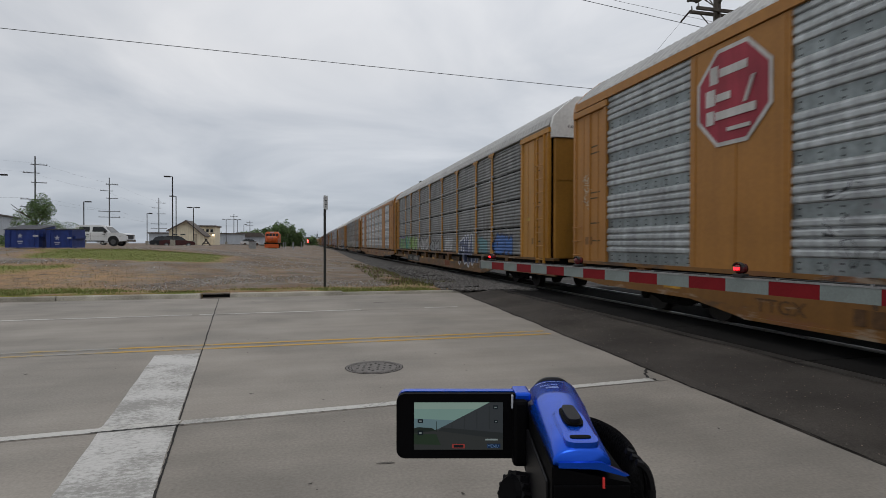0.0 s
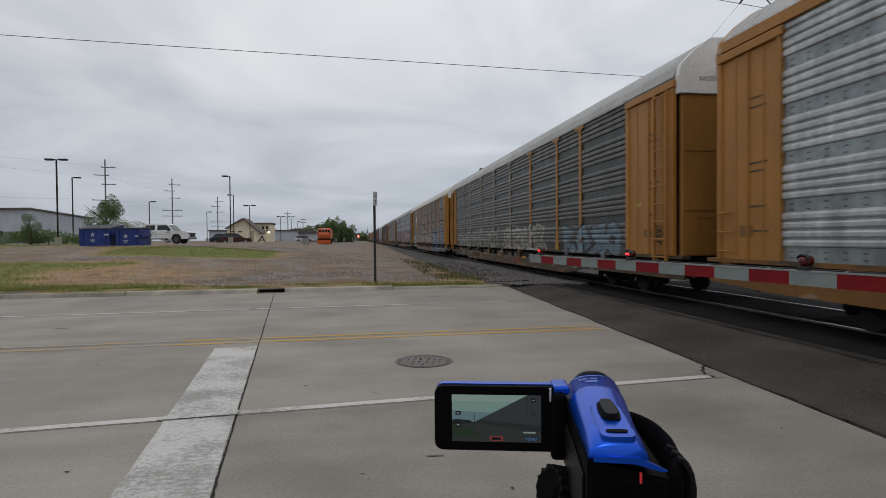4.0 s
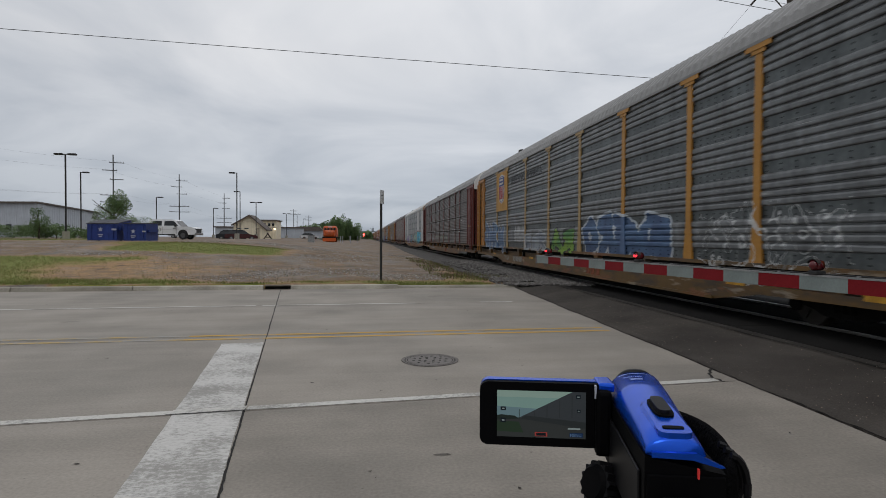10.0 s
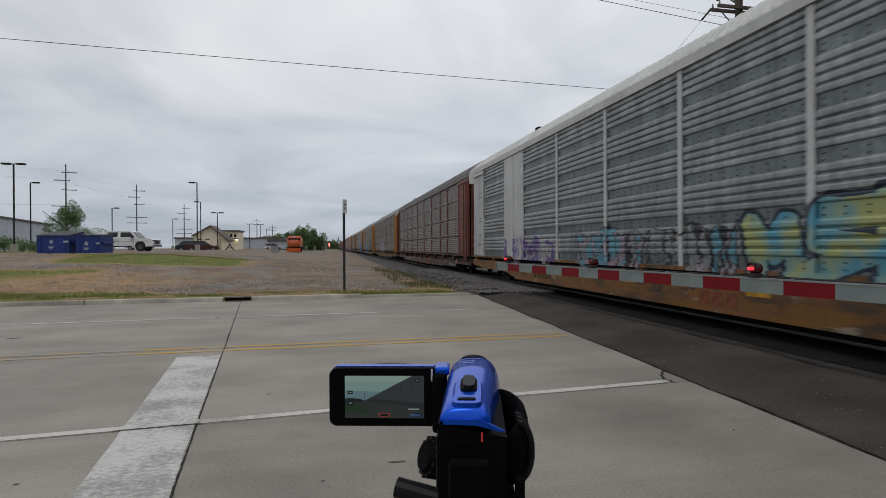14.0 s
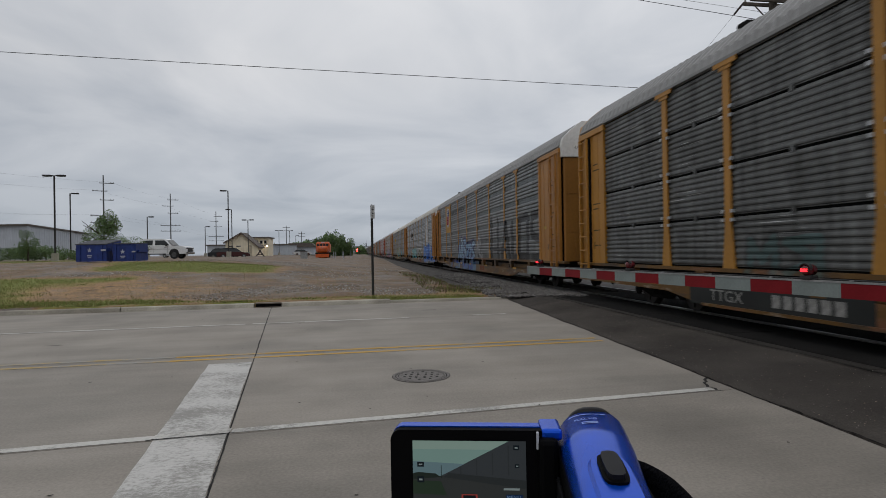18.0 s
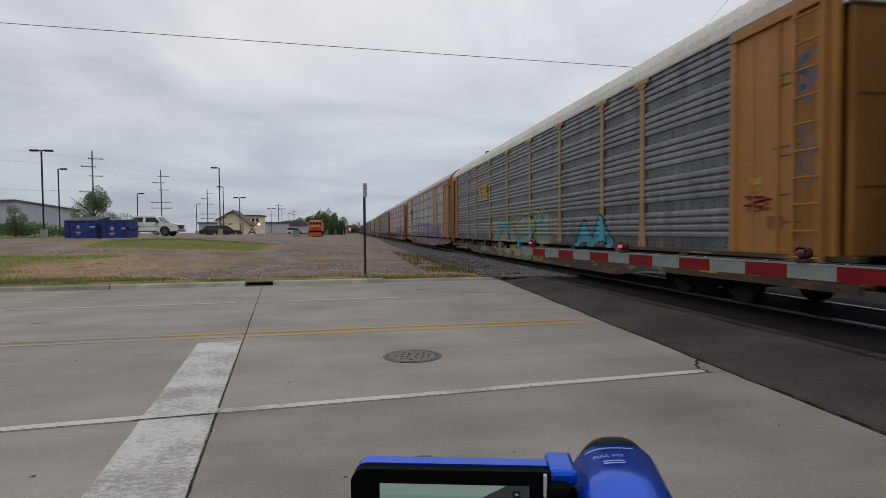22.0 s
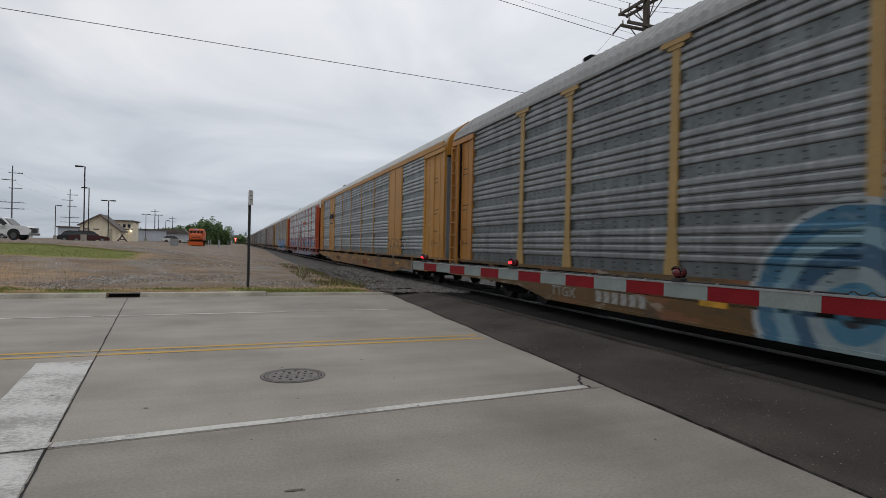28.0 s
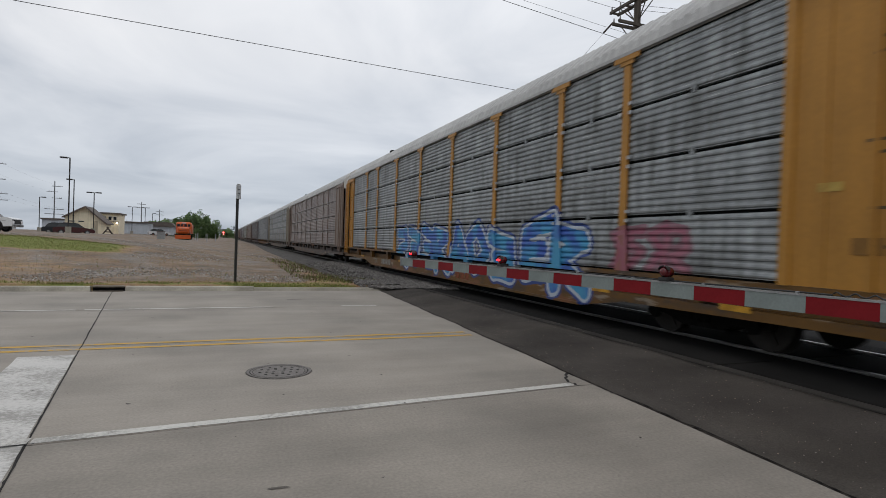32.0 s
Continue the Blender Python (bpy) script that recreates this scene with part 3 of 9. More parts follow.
# ---------------------------------------------------------------- the train
LEN, REAR = 13.6, 13.1
BAYS = [(-11.6, -8.83, "bay"), (-8.83, -6.93, "short")] + [(-6.93 + 2.772 * i, -6.93 + 2.772 * (i + 1), "bay") for i in range(5)] + [(6.93, 8.83, "short"), (8.83, 11.6, "bay")]
Z0, Z1 = 0.98, 4.54                  # foot and head of the side panels above the rail
CACHE = {}


def paint(kind, col):
    return mat(kind + "_%02x%02x%02x" % tuple(int(min(1, c) * 255) for c in col), col, 0.5, 0.0, scale=0.9, vary=0.15, fine=17, streak=0.10, bump=0.04)


def grimy(m):
    """Soot and rust in long blotches over a frame's paint."""
    if m.get("grimy"):
        return m
    m["grimy"] = 1
    nt = m.node_tree
    N, L = nt.nodes.new, nt.links.new
    base = nt.nodes["Principled BSDF"].inputs["Base Color"]
    src = base.links[0].from_socket
    tc = N("ShaderNodeTexCoord")
    for k, (lo, hi, amount, col) in enumerate(((0.50, 0.60, 0.8, (0.035, 0.028, 0.024)), (0.56, 0.62, 0.75, (0.16, 0.065, 0.028)), (0.60, 0.66, 0.6, (0.30, 0.25, 0.19)))):
        mp = N("ShaderNodeMapping"); mp.inputs["Scale"].default_value = (1, 0.42, 1.7); mp.inputs["Location"].default_value = (0, 5.3 * k, 2.1 * k)
        n = N("ShaderNodeTexNoise"); n.inputs["Scale"].default_value = 1.5 + 0.5 * k; n.inputs["Detail"].default_value = 7; n.inputs["Roughness"].default_value = 0.62
        r = N("ShaderNodeMapRange"); r.inputs[1].default_value, r.inputs[2].default_value, r.inputs[4].default_value = lo, hi, amount
        mx = N("ShaderNodeMixRGB"); mx.inputs[2].default_value = (*col, 1)
        L(tc.outputs["Object"], mp.inputs[0]); L(mp.outputs[0], n.inputs["Vector"]); L(n.outputs["Fac"], r.inputs[0]); L(r.outputs[0], mx.inputs[0]); L(src, mx.inputs[1])
        src = mx.outputs[0]
    L(src, base)
    return m


def galv(col):
    return mat("galv_%02x%02x%02x" % tuple(int(min(1, c) * 255) for c in col), tuple(min(0.9, 1.42 * q) for q in col), 0.46, 0.5, scale=1.3, vary=0.30, fine=11, streak=0.17, rand=0.08)


def weathered(m, soot, scratch):
    """Soot washed down the sheets in streaks and patches, thin bare scratches along them."""
    if m.get("weathered"):
        return m
    m["weathered"] = 1
    nt = m.node_tree
    N, L = nt.nodes.new, nt.links.new
    base = nt.nodes["Principled BSDF"].inputs["Base Color"]
    src = base.links[0].from_socket
    tc, oi = N("ShaderNodeTexCoord"), N("ShaderNodeObjectInfo")
    far = N("ShaderNodeVectorMath"); far.operation = "MULTIPLY_ADD"; far.inputs[1].default_value = (37, 61, 0)
    L(oi.outputs["Random"], far.inputs[0]); L(tc.outputs["Object"], far.inputs[2])

    def field(scale, size, detail, lo, hi, top):
        mp = N("ShaderNodeMapping"); mp.inputs["Scale"].default_value = scale
        n = N("ShaderNodeTexNoise"); n.inputs["Scale"].default_value = size; n.inputs["Detail"].default_value = detail; n.inputs["Roughness"].default_value = 0.6
        r = N("ShaderNodeMapRange"); r.inputs[1].default_value, r.inputs[2].default_value, r.inputs[4].default_value = lo, hi, top
        L(far.outputs[0], mp.inputs[0]); L(mp.outputs[0], n.inputs["Vector"]); L(n.outputs["Fac"], r.inputs[0])
        return r.outputs[0]
    for scale, size, lo, hi, k in (((1, 3.2, 0.5), 1.5, 0.50, 0.66, soot), ((1, 0.8, 1.3), 1.1, 0.50, 0.70, soot * 0.8)):
        mx = N("ShaderNodeMixRGB"); mx.blend_type = "MULTIPLY"; mx.inputs[2].default_value = (0.42, 0.40, 0.38, 1)
        L(field(scale, size, 6, lo, hi, k), mx.inputs[0]); L(src, mx.inputs[1])
        src = mx.outputs[0]
    if scratch:
        both = N("ShaderNodeMath"); both.operation = "MULTIPLY"
        L(field((1, 0.5, 34), 1.0, 2, 0.66, 0.70, 1.0), both.inputs[0]); L(field((1, 0.5, 0.9), 1.2, 3, 0.54, 0.62, scratch), both.inputs[1])
        mx = N("ShaderNodeMixRGB"); mx.inputs[2].default_value = (0.55, 0.55, 0.54, 1)
        L(both.outputs[0], mx.inputs[0]); L(src, mx.inputs[1])
        src = mx.outputs[0]
    L(src, base)
    return m


def rib_profile(style):
    """(outward, height) of the pressed side sheets."""
    pts = []
    if style == "band":
        n, g = 5, (Z1 - Z0) / 5
        for k in range(n):
            b = Z0 + k * g
            pts += [(0.0, b), (0.0, b + 0.21)]
            for r in range(4):
                c = b + 0.21 + r * 0.133
                pts += [(0.0, c + 0.006), (0.030, c + 0.018), (0.036, c + 0.035), (0.036, c + 0.085), (0.026, c + 0.108), (0.0, c + 0.128)]
    else:
        n, g = 4, (Z1 - Z0) / 4
        for k in range(n):
            b = Z0 + k * g
            pts += [(-0.07, b - 0.001), (-0.07, b + 0.034), (0.0, b + 0.036)]
            m = 8
            s = (g - 0.041) / m
            for r in range(m):
                c = b + 0.038 + r * s
                pts += [(0.0, c + s * 0.10), (0.018, c + s * 0.24), (0.021, c + s * 0.45), (0.016, c + s * 0.72), (0.0, c + s * 0.92)]
            pts += [(-0.07, b + g - 0.002)]
    return pts


def metres_uv(me, shift=0.0):
    """UV in metres along the car and up its side."""
    uv = me.uv_layers.new(name="side")
    co = np.empty(len(me.vertices) * 3); me.vertices.foreach_get("co", co)
    vi = np.empty(len(me.loops), int); me.loops.foreach_get("vertex_index", vi)
    co = co.reshape(-1, 3)[vi]
    flat = np.column_stack((co[:, 1] + shift, co[:, 2])).ravel()
    uv.data.foreach_set("uv", flat)
    return me


def sheet(style, width, material, place=None, flats=None):
    key = (style, round(width, 3), material.name, place)
    if key not in CACHE:
        bm = bmesh.new()
        pr = rib_profile(style)
        a = [bm.verts.new((-x, -width / 2, z)) for x, z in pr]
        b = [bm.verts.new((-x, width / 2, z)) for x, z in pr]
        for i in range(len(pr) - 1):
            bm.faces.new((a[i], b[i], b[i + 1], a[i + 1]))
        bmesh.ops.recalc_face_normals(bm, faces=bm.faces[:])
        for f in bm.faces:
            zs = [v.co.z for v in f.verts]
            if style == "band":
                # flat bands go to the second, darker material with dimmer skylight in its colour
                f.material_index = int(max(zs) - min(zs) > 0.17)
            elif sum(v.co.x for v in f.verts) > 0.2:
                # recessed slot backs go near-black: the gap's shade put into colour
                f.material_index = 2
        # vent holes along the flat bands, painted as near-black spots; clips across the slots
        if style == "band":
            for k in range(5):
                z0 = Z0 + k * (Z1 - Z0) / 5
                for j in range(9):
                    y = -width / 2 + width * (j + 0.5) / 9
                    for z in (z0 + 0.06, z0 + 0.15):
                        q = [bm.verts.new((-0.0025, y + p, z + r)) for p, r in ((-0.02, -0.011), (-0.02, 0.011), (0.02, 0.011), (0.02, -0.011))]
                        bm.faces.new(q).material_index = 2
        else:
            for k in range(1, 4):
                z = Z0 + k * (Z1 - Z0) / 4 + 0.02
                box(bm, -0.026, 0.02, -0.035, 0.035, z - 0.05, z + 0.05)
        CACHE[key] = mesh_of(bm, [material, flats or material, mat("panel_hole_shade", (0.011, 0.011, 0.011), 0.9, spec=0.1)])
        if place is not None:
            metres_uv(CACHE[key], place)
    return CACHE[key]


def cached(key, make, material, smooth=False):
    key = (key, material.name)
    if key not in CACHE:
        CACHE[key] = mesh_of(make(), material, smooth)
    return CACHE[key]


STROKES = [[(0.1, 0, 0.1, 1), (0.1, 1, 0.8, 0.85), (0.8, 0.85, 0.2, 0.5), (0.2, 0.5, 0.85, 0)], [(0.85, 0.9, 0.2, 0.9), (0.2, 0.9, 0.15, 0.55), (0.15, 0.55, 0.8, 0.4), (0.8, 0.4, 0.1, 0.05)],
           [(0.1, 0, 0.45, 1), (0.45, 1, 0.9, 0.1), (0.25, 0.4, 0.75, 0.35)], [(0.15, 0.1, 0.2, 0.9), (0.2, 0.9, 0.5, 0.35), (0.5, 0.35, 0.85, 0.95), (0.85, 0.95, 0.8, 0.0)],
           [(0.25, 0.05, 0.1, 0.7), (0.1, 0.7, 0.55, 1), (0.55, 1, 0.9, 0.4), (0.9, 0.4, 0.25, 0.05)], [(0.9, 0.95, 0.15, 0.75), (0.15, 0.75, 0.2, 0.1), (0.2, 0.1, 0.9, 0.15), (0.2, 0.45, 0.7, 0.5)]]


def glyphs(u0, u1, v0, v1, n, seed):
    """Segments of n abstract sprayed shapes side by side, leaning and uneven."""
    rnd = random.Random(seed)
    out, w = [], (u1 - u0) / n
    for k in range(n):
        flip, lean, lift_, tall = rnd.random() < 0.5, rnd.uniform(-0.2, 0.2), rnd.uniform(-0.06, 0.08), rnd.uniform(0.85, 1.1)
        for a, b, c, d in rnd.choice(STROKES):
            if flip:
                a, c = 1 - a, 1 - c
            out.append((u0 + w * (k + a + lean * b), v0 + (v1 - v0) * (b * tall + lift_), u0 + w * (k + c + lean * d), v0 + (v1 - v0) * (d * tall + lift_)))
    return out


TAG_GROUPS = {}


def sprayed(name, base_mat, tags):
    """A copy of a paint with sprayed letters and bands on it. Tags: (u0, u1, v0, v1, fill colours, outline, letter size, seed) in metres on the car's side."""
    m = base_mat.copy()
    m.name = name
    nt = m.node_tree
    base = nt.nodes["Principled BSDF"].inputs["Base Color"]
    key = repr(tags)
    if key not in TAG_GROUPS:
        TAG_GROUPS[key] = tag_group(tags)
    g = nt.nodes.new("ShaderNodeGroup")
    g.node_tree = TAG_GROUPS[key]
    nt.links.new(base.links[0].from_socket, g.inputs[0])
    nt.links.new(g.outputs[0], base)
    return m


def tag_group(tags):
    """Shader group that lays sprayed paint over a colour."""
    nt = bpy.data.node_groups.new("sprayed_paint", "ShaderNodeTree")
    nt.interface.new_socket("Color", in_out="INPUT", socket_type="NodeSocketColor")
    nt.interface.new_socket("Color", in_out="OUTPUT", socket_type="NodeSocketColor")
    N, L = nt.nodes.new, nt.links.new
    src = N("NodeGroupInput").outputs[0]
    uv = N("ShaderNodeUVMap"); uv.uv_map = "side"
    sep = N("ShaderNodeSeparateXYZ"); L(uv.outputs[0], sep.inputs[0])

    def math_(op, a, c, clamp=False):
        n = N("ShaderNodeMath"); n.operation = op; n.use_clamp = clamp
        for i, v in enumerate((a, c)):
            if isinstance(v, (int, float)):
                n.inputs[i].default_value = v
            elif v is not None:
                L(v, n.inputs[i])
        return n.outputs[0]
    for (u0, u1, v0, v1, fills, line, size, seed) in tags:
        bare, size = size < 0, abs(size)      # negative size: strokes alone, no filling
        wob = N("ShaderNodeTexNoise"); wob.inputs["Scale"].default_value = 1.7; wob.inputs["Detail"].default_value = 2
        off = N("ShaderNodeVectorMath"); off.operation = "ADD"; off.inputs[1].default_value = (seed * 7.13, seed * 3.7, 0)
        L(uv.outputs[0], off.inputs[0]); L(off.outputs[0], wob.inputs["Vector"])
        if fills == "strokes":
            # broad brushed strokes: (u, v, u, v, width) each, with a wavering edge
            p2 = N("ShaderNodeVectorMath"); p2.operation = "MULTIPLY_ADD"; p2.inputs[1].default_value = (0.16, 0.16, 0)
            L(wob.outputs["Color"], p2.inputs[0]); L(uv.outputs[0], p2.inputs[2])
            ink = None
            for ax, ay, bx, by, wide in line[1]:
                d = Vector((bx - ax, by - ay))
                ap = N("ShaderNodeVectorMath"); ap.operation = "SUBTRACT"; ap.inputs[1].default_value = (ax + 0.08, ay + 0.08, 0)
                chain = N("ShaderNodeVectorMath"); chain.operation = "MULTIPLY_ADD"; chain.inputs[1].default_value = (1e-6, 1e-6, 0)
                L(src if ink is None else ink, chain.inputs[0]); L(p2.outputs[0], chain.inputs[2]); L(chain.outputs[0], ap.inputs[0])
                dt = N("ShaderNodeVectorMath"); dt.operation = "DOT_PRODUCT"; dt.inputs[1].default_value = (d.x / d.length_squared, d.y / d.length_squared, 0)
                L(ap.outputs[0], dt.inputs[0])
                h = math_("ADD", dt.outputs["Value"], 0.0, True)
                q = N("ShaderNodeVectorMath"); q.operation = "SCALE"; q.inputs[0].default_value = (d.x, d.y, 0)
                L(h, q.inputs["Scale"])
                e = N("ShaderNodeVectorMath"); e.operation = "DISTANCE"
                L(ap.outputs[0], e.inputs[0]); L(q.outputs[0], e.inputs[1])
                one = math_("LESS_THAN", e.outputs["Value"], wide / 2)
                ink = one if ink is None else math_("MAXIMUM", ink, one)
            dry = N("ShaderNodeTexNoise"); dry.inputs["Scale"].default_value = 7; dry.inputs["Detail"].default_value = 6
            L(uv.outputs[0], dry.inputs["Vector"])
            fd = N("ShaderNodeMapRange"); fd.inputs[1].default_value, fd.inputs[2].default_value, fd.inputs[3].default_value, fd.inputs[4].default_value = 0.3, 0.45, 0.55, 0.97
            L(dry.outputs["Fac"], fd.inputs[0])
            mx = N("ShaderNodeMixRGB"); L(math_("MULTIPLY", ink, fd.outputs[0]), mx.inputs[0]); L(src, mx.inputs[1]); mx.inputs[2].default_value = (*line[0], 1)
            src = mx.outputs[0]
            continue
        if fills == "bubble":
            # fat rounded strokes grown from one distance field: filling, outline, halo
            one_, two_, rim_, halo_, count, wide = line
            p2 = N("ShaderNodeVectorMath"); p2.operation = "MULTIPLY_ADD"; p2.inputs[1].default_value = (0.22, 0.22, 0)
            L(wob.outputs["Color"], p2.inputs[0]); L(uv.outputs[0], p2.inputs[2])
            field = None
            for ax, ay, bx, by in glyphs(u0, u1, v0, v1, count, seed):
                d = Vector((bx - ax, by - ay))
                ap = N("ShaderNodeVectorMath"); ap.operation = "SUBTRACT"; ap.inputs[1].default_value = (ax + 0.11, ay + 0.11, 0)
                if field is None:
                    L(p2.outputs[0], ap.inputs[0])
                else:
                    chain = N("ShaderNodeVectorMath"); chain.operation = "MULTIPLY_ADD"; chain.inputs[1].default_value = (1e-6, 1e-6, 0)
                    L(field, chain.inputs[0]); L(p2.outputs[0], chain.inputs[2]); L(chain.outputs[0], ap.inputs[0])
                dt = N("ShaderNodeVectorMath"); dt.operation = "DOT_PRODUCT"; dt.inputs[1].default_value = (d.x / d.length_squared, d.y / d.length_squared, 0)
                L(ap.outputs[0], dt.inputs[0])
                q = N("ShaderNodeVectorMath"); q.operation = "SCALE"; q.inputs[0].default_value = (d.x, d.y, 0)
                L(math_("ADD", dt.outputs["Value"], 0.0, True), q.inputs["Scale"])
                e = N("ShaderNodeVectorMath"); e.operation = "DISTANCE"
                L(ap.outputs[0], e.inputs[0]); L(q.outputs[0], e.inputs[1])
                field = e.outputs["Value"] if field is None else math_("MINIMUM", field, e.outputs["Value"])
            tone = N("ShaderNodeMapRange"); tone.inputs[1].default_value, tone.inputs[2].default_value = 0.40, 0.60
            L(wob.outputs["Fac"], tone.inputs[0])
            fill = N("ShaderNodeMixRGB"); fill.inputs[1].default_value, fill.inputs[2].default_value = (*one_, 1), (*two_, 1)
            L(tone.outputs[0], fill.inputs[0])
            for reach, colour in ((wide / 2 + 0.13, halo_), (wide / 2 + 0.07, rim_), (wide / 2, None)):
                if colour is None and reach > wide / 2:
                    continue
                mx = N("ShaderNodeMixRGB"); L(math_("MULTIPLY", math_("LESS_THAN", field, reach), 0.94 * size), mx.inputs[0]); L(src, mx.inputs[1])
                if colour is None:
                    L(fill.outputs[0], mx.inputs[2])
                else:
                    mx.inputs[2].default_value = (*colour, 1)
                src = mx.outputs[0]
            continue
        if fills == "facets":
            # straight-edged shapes with a pale rim: (three corners, colour, rim colour) each
            for pts, colour, rim_ in line:
                cx, cy = sum(p[0] for p in pts) / 3, sum(p[1] for p in pts) / 3
                field = None
                for (ax, ay), (bx, by) in zip(pts, pts[1:] + pts[:1]):
                    nx, ny = by - ay, ax - bx
                    k = math.hypot(nx, ny) * (1 if nx * (cx - ax) + ny * (cy - ay) < 0 else -1)
                    nx, ny = nx / k, ny / k
                    dt = N("ShaderNodeVectorMath"); dt.operation = "DOT_PRODUCT"; dt.inputs[1].default_value = (nx, ny, 0)
                    chain = N("ShaderNodeVectorMath"); chain.operation = "MULTIPLY_ADD"; chain.inputs[1].default_value = (1e-6, 1e-6, 0)
                    L(src, chain.inputs[0]); L(uv.outputs[0], chain.inputs[2]); L(chain.outputs[0], dt.inputs[0])
                    one = math_("SUBTRACT", dt.outputs["Value"], nx * ax + ny * ay)
                    field = one if field is None else math_("MAXIMUM", field, one)
                for reach, c_ in ((0.0, rim_), (-0.055, colour)):
                    mx = N("ShaderNodeMixRGB"); L(math_("MULTIPLY", math_("LESS_THAN", field, reach), 0.93), mx.inputs[0]); L(src, mx.inputs[1]); mx.inputs[2].default_value = (*c_, 1)
                    src = mx.outputs[0]
            continue
        if not fills:
            inside = math_("MULTIPLY", math_("GREATER_THAN", sep.outputs[1], v0), math_("LESS_THAN", sep.outputs[1], v1))
            mx = N("ShaderNodeMixRGB"); L(inside, mx.inputs[0]); L(src, mx.inputs[1]); mx.inputs[2].default_value = (*line, 1)
            src = mx.outputs[0]
            continue
        jig = math_("MULTIPLY", math_("SUBTRACT", wob.outputs["Fac"], 0.5), 0.9)
        top = math_("ADD", sep.outputs[1], jig)
        # rounded block: distance from the four sides
        du = math_("MINIMUM", math_("SUBTRACT", sep.outputs[0], u0), math_("SUBTRACT", u1, sep.outputs[0]))
        dv = math_("MINIMUM", math_("SUBTRACT", top, v0 - 0.25), math_("SUBTRACT", v1, top))
        mask = math_("MULTIPLY", math_("GREATER_THAN", du, 0.0), math_("GREATER_THAN", dv, 0.0))
        # letter columns of wavering width, and curling strokes across them
        mp = N("ShaderNodeMapping"); mp.inputs["Scale"].default_value = (0.95 / size, 0.16, 1); mp.inputs["Rotation"].default_value = (0, 0, 0.12)
        wmix = N("ShaderNodeVectorMath"); wmix.operation = "MULTIPLY_ADD"; wmix.inputs[1].default_value = (0.9, 0.5, 0)
        L(wob.outputs["Color"], wmix.inputs[0]); L(off.outputs[0], wmix.inputs[2]); L(wmix.outputs[0], mp.inputs[0])
        v = N("ShaderNodeTexVoronoi"); v.inputs["Scale"].default_value = 1.0; v.inputs["Randomness"].default_value = 0.7
        L(mp.outputs[0], v.inputs["Vector"])
        e = N("ShaderNodeTexVoronoi"); e.feature = "DISTANCE_TO_EDGE"; e.inputs["Scale"].default_value = 1.0; e.inputs["Randomness"].default_value = 0.7
        L(mp.outputs[0], e.inputs["Vector"])
        rgb = N("ShaderNodeSeparateColor"); L(v.outputs["Color"], rgb.inputs[0])
        curl = N("ShaderNodeTexNoise"); curl.inputs["Scale"].default_value = 1.25 / size; curl.inputs["Detail"].default_value = 1.0; curl.inputs["Distortion"].default_value = 1.1
        L(off.outputs[0], curl.inputs["Vector"])
        ramp = N("ShaderNodeValToRGB"); ramp.color_ramp.interpolation = "CONSTANT"
        el = ramp.color_ramp.elements
        for i, c in enumerate(fills):
            p = i / len(fills)
            q = el[i] if i < 2 else el.new(p)
            q.position, q.color = p, (*c, 1)
        if len(fills) == 1:
            el[1].color = (*fills[0], 1)
        pick = math_("FRACT", math_("ADD", rgb.outputs[0], math_("MULTIPLY", math_("GREATER_THAN", curl.outputs["Fac"], 0.56), 0.37)), None)
        L(pick, ramp.inputs[0])
        edge = math_("LESS_THAN", e.outputs["Distance"], 0.03)
        stroke = math_("LESS_THAN", math_("ABSOLUTE", math_("SUBTRACT", curl.outputs["Fac"], 0.56), None), (0.013 if bare else 0.008) + 0.003 / size)
        fold = math_("LESS_THAN", math_("ABSOLUTE", math_("SUBTRACT", curl.outputs["Fac"], 0.42), None), 0.013)
        edge = math_("MAXIMUM", edge, stroke)
        rim = math_("LESS_THAN", math_("MINIMUM", du, dv), 0.045)
        lined = math_("MAXIMUM", edge, rim)
        soft = N("ShaderNodeMapRange"); soft.inputs[1].default_value, soft.inputs[2].default_value = 0.25, 0.75
        soft.inputs[3].default_value, soft.inputs[4].default_value = 0.7, 1.25
        L(curl.outputs["Fac"], soft.inputs[0])
        shade = N("ShaderNodeMixRGB"); shade.blend_type = "MULTIPLY"; shade.inputs[0].default_value = 1
        L(ramp.outputs[0], shade.inputs[1]); L(soft.outputs[0], shade.inputs[2])
        mx = N("ShaderNodeMixRGB"); L(lined, mx.inputs[0]); L(shade.outputs[0], mx.inputs[1]); mx.inputs[2].default_value = (*line, 1)
        # bare gaps between the letters, thin overspray
        gap = math_("GREATER_THAN", math_("ADD", rgb.outputs[1], math_("MULTIPLY", lined, 0.5)), 0.26)
        spray = N("ShaderNodeTexNoise"); spray.inputs["Scale"].default_value = 9; spray.inputs["Detail"].default_value = 4
        L(uv.outputs[0], spray.inputs["Vector"])
        fade = N("ShaderNodeMapRange"); fade.inputs[1].default_value, fade.inputs[2].default_value = 0.3, 0.5
        fade.inputs[3].default_value, fade.inputs[4].default_value = 0.45, 0.92
        L(spray.outputs["Fac"], fade.inputs[0])
        al = math_("MULTIPLY", math_("MULTIPLY", mask, math_("MAXIMUM", stroke, fold) if bare else gap), fade.outputs[0])
        out = N("ShaderNodeMixRGB"); L(al, out.inputs[0]); L(src, out.inputs[1]); L(mx.outputs[0], out.inputs[2])
        src = out.outputs[0]
    L(src, N("NodeGroupOutput").inputs[0])
    return nt


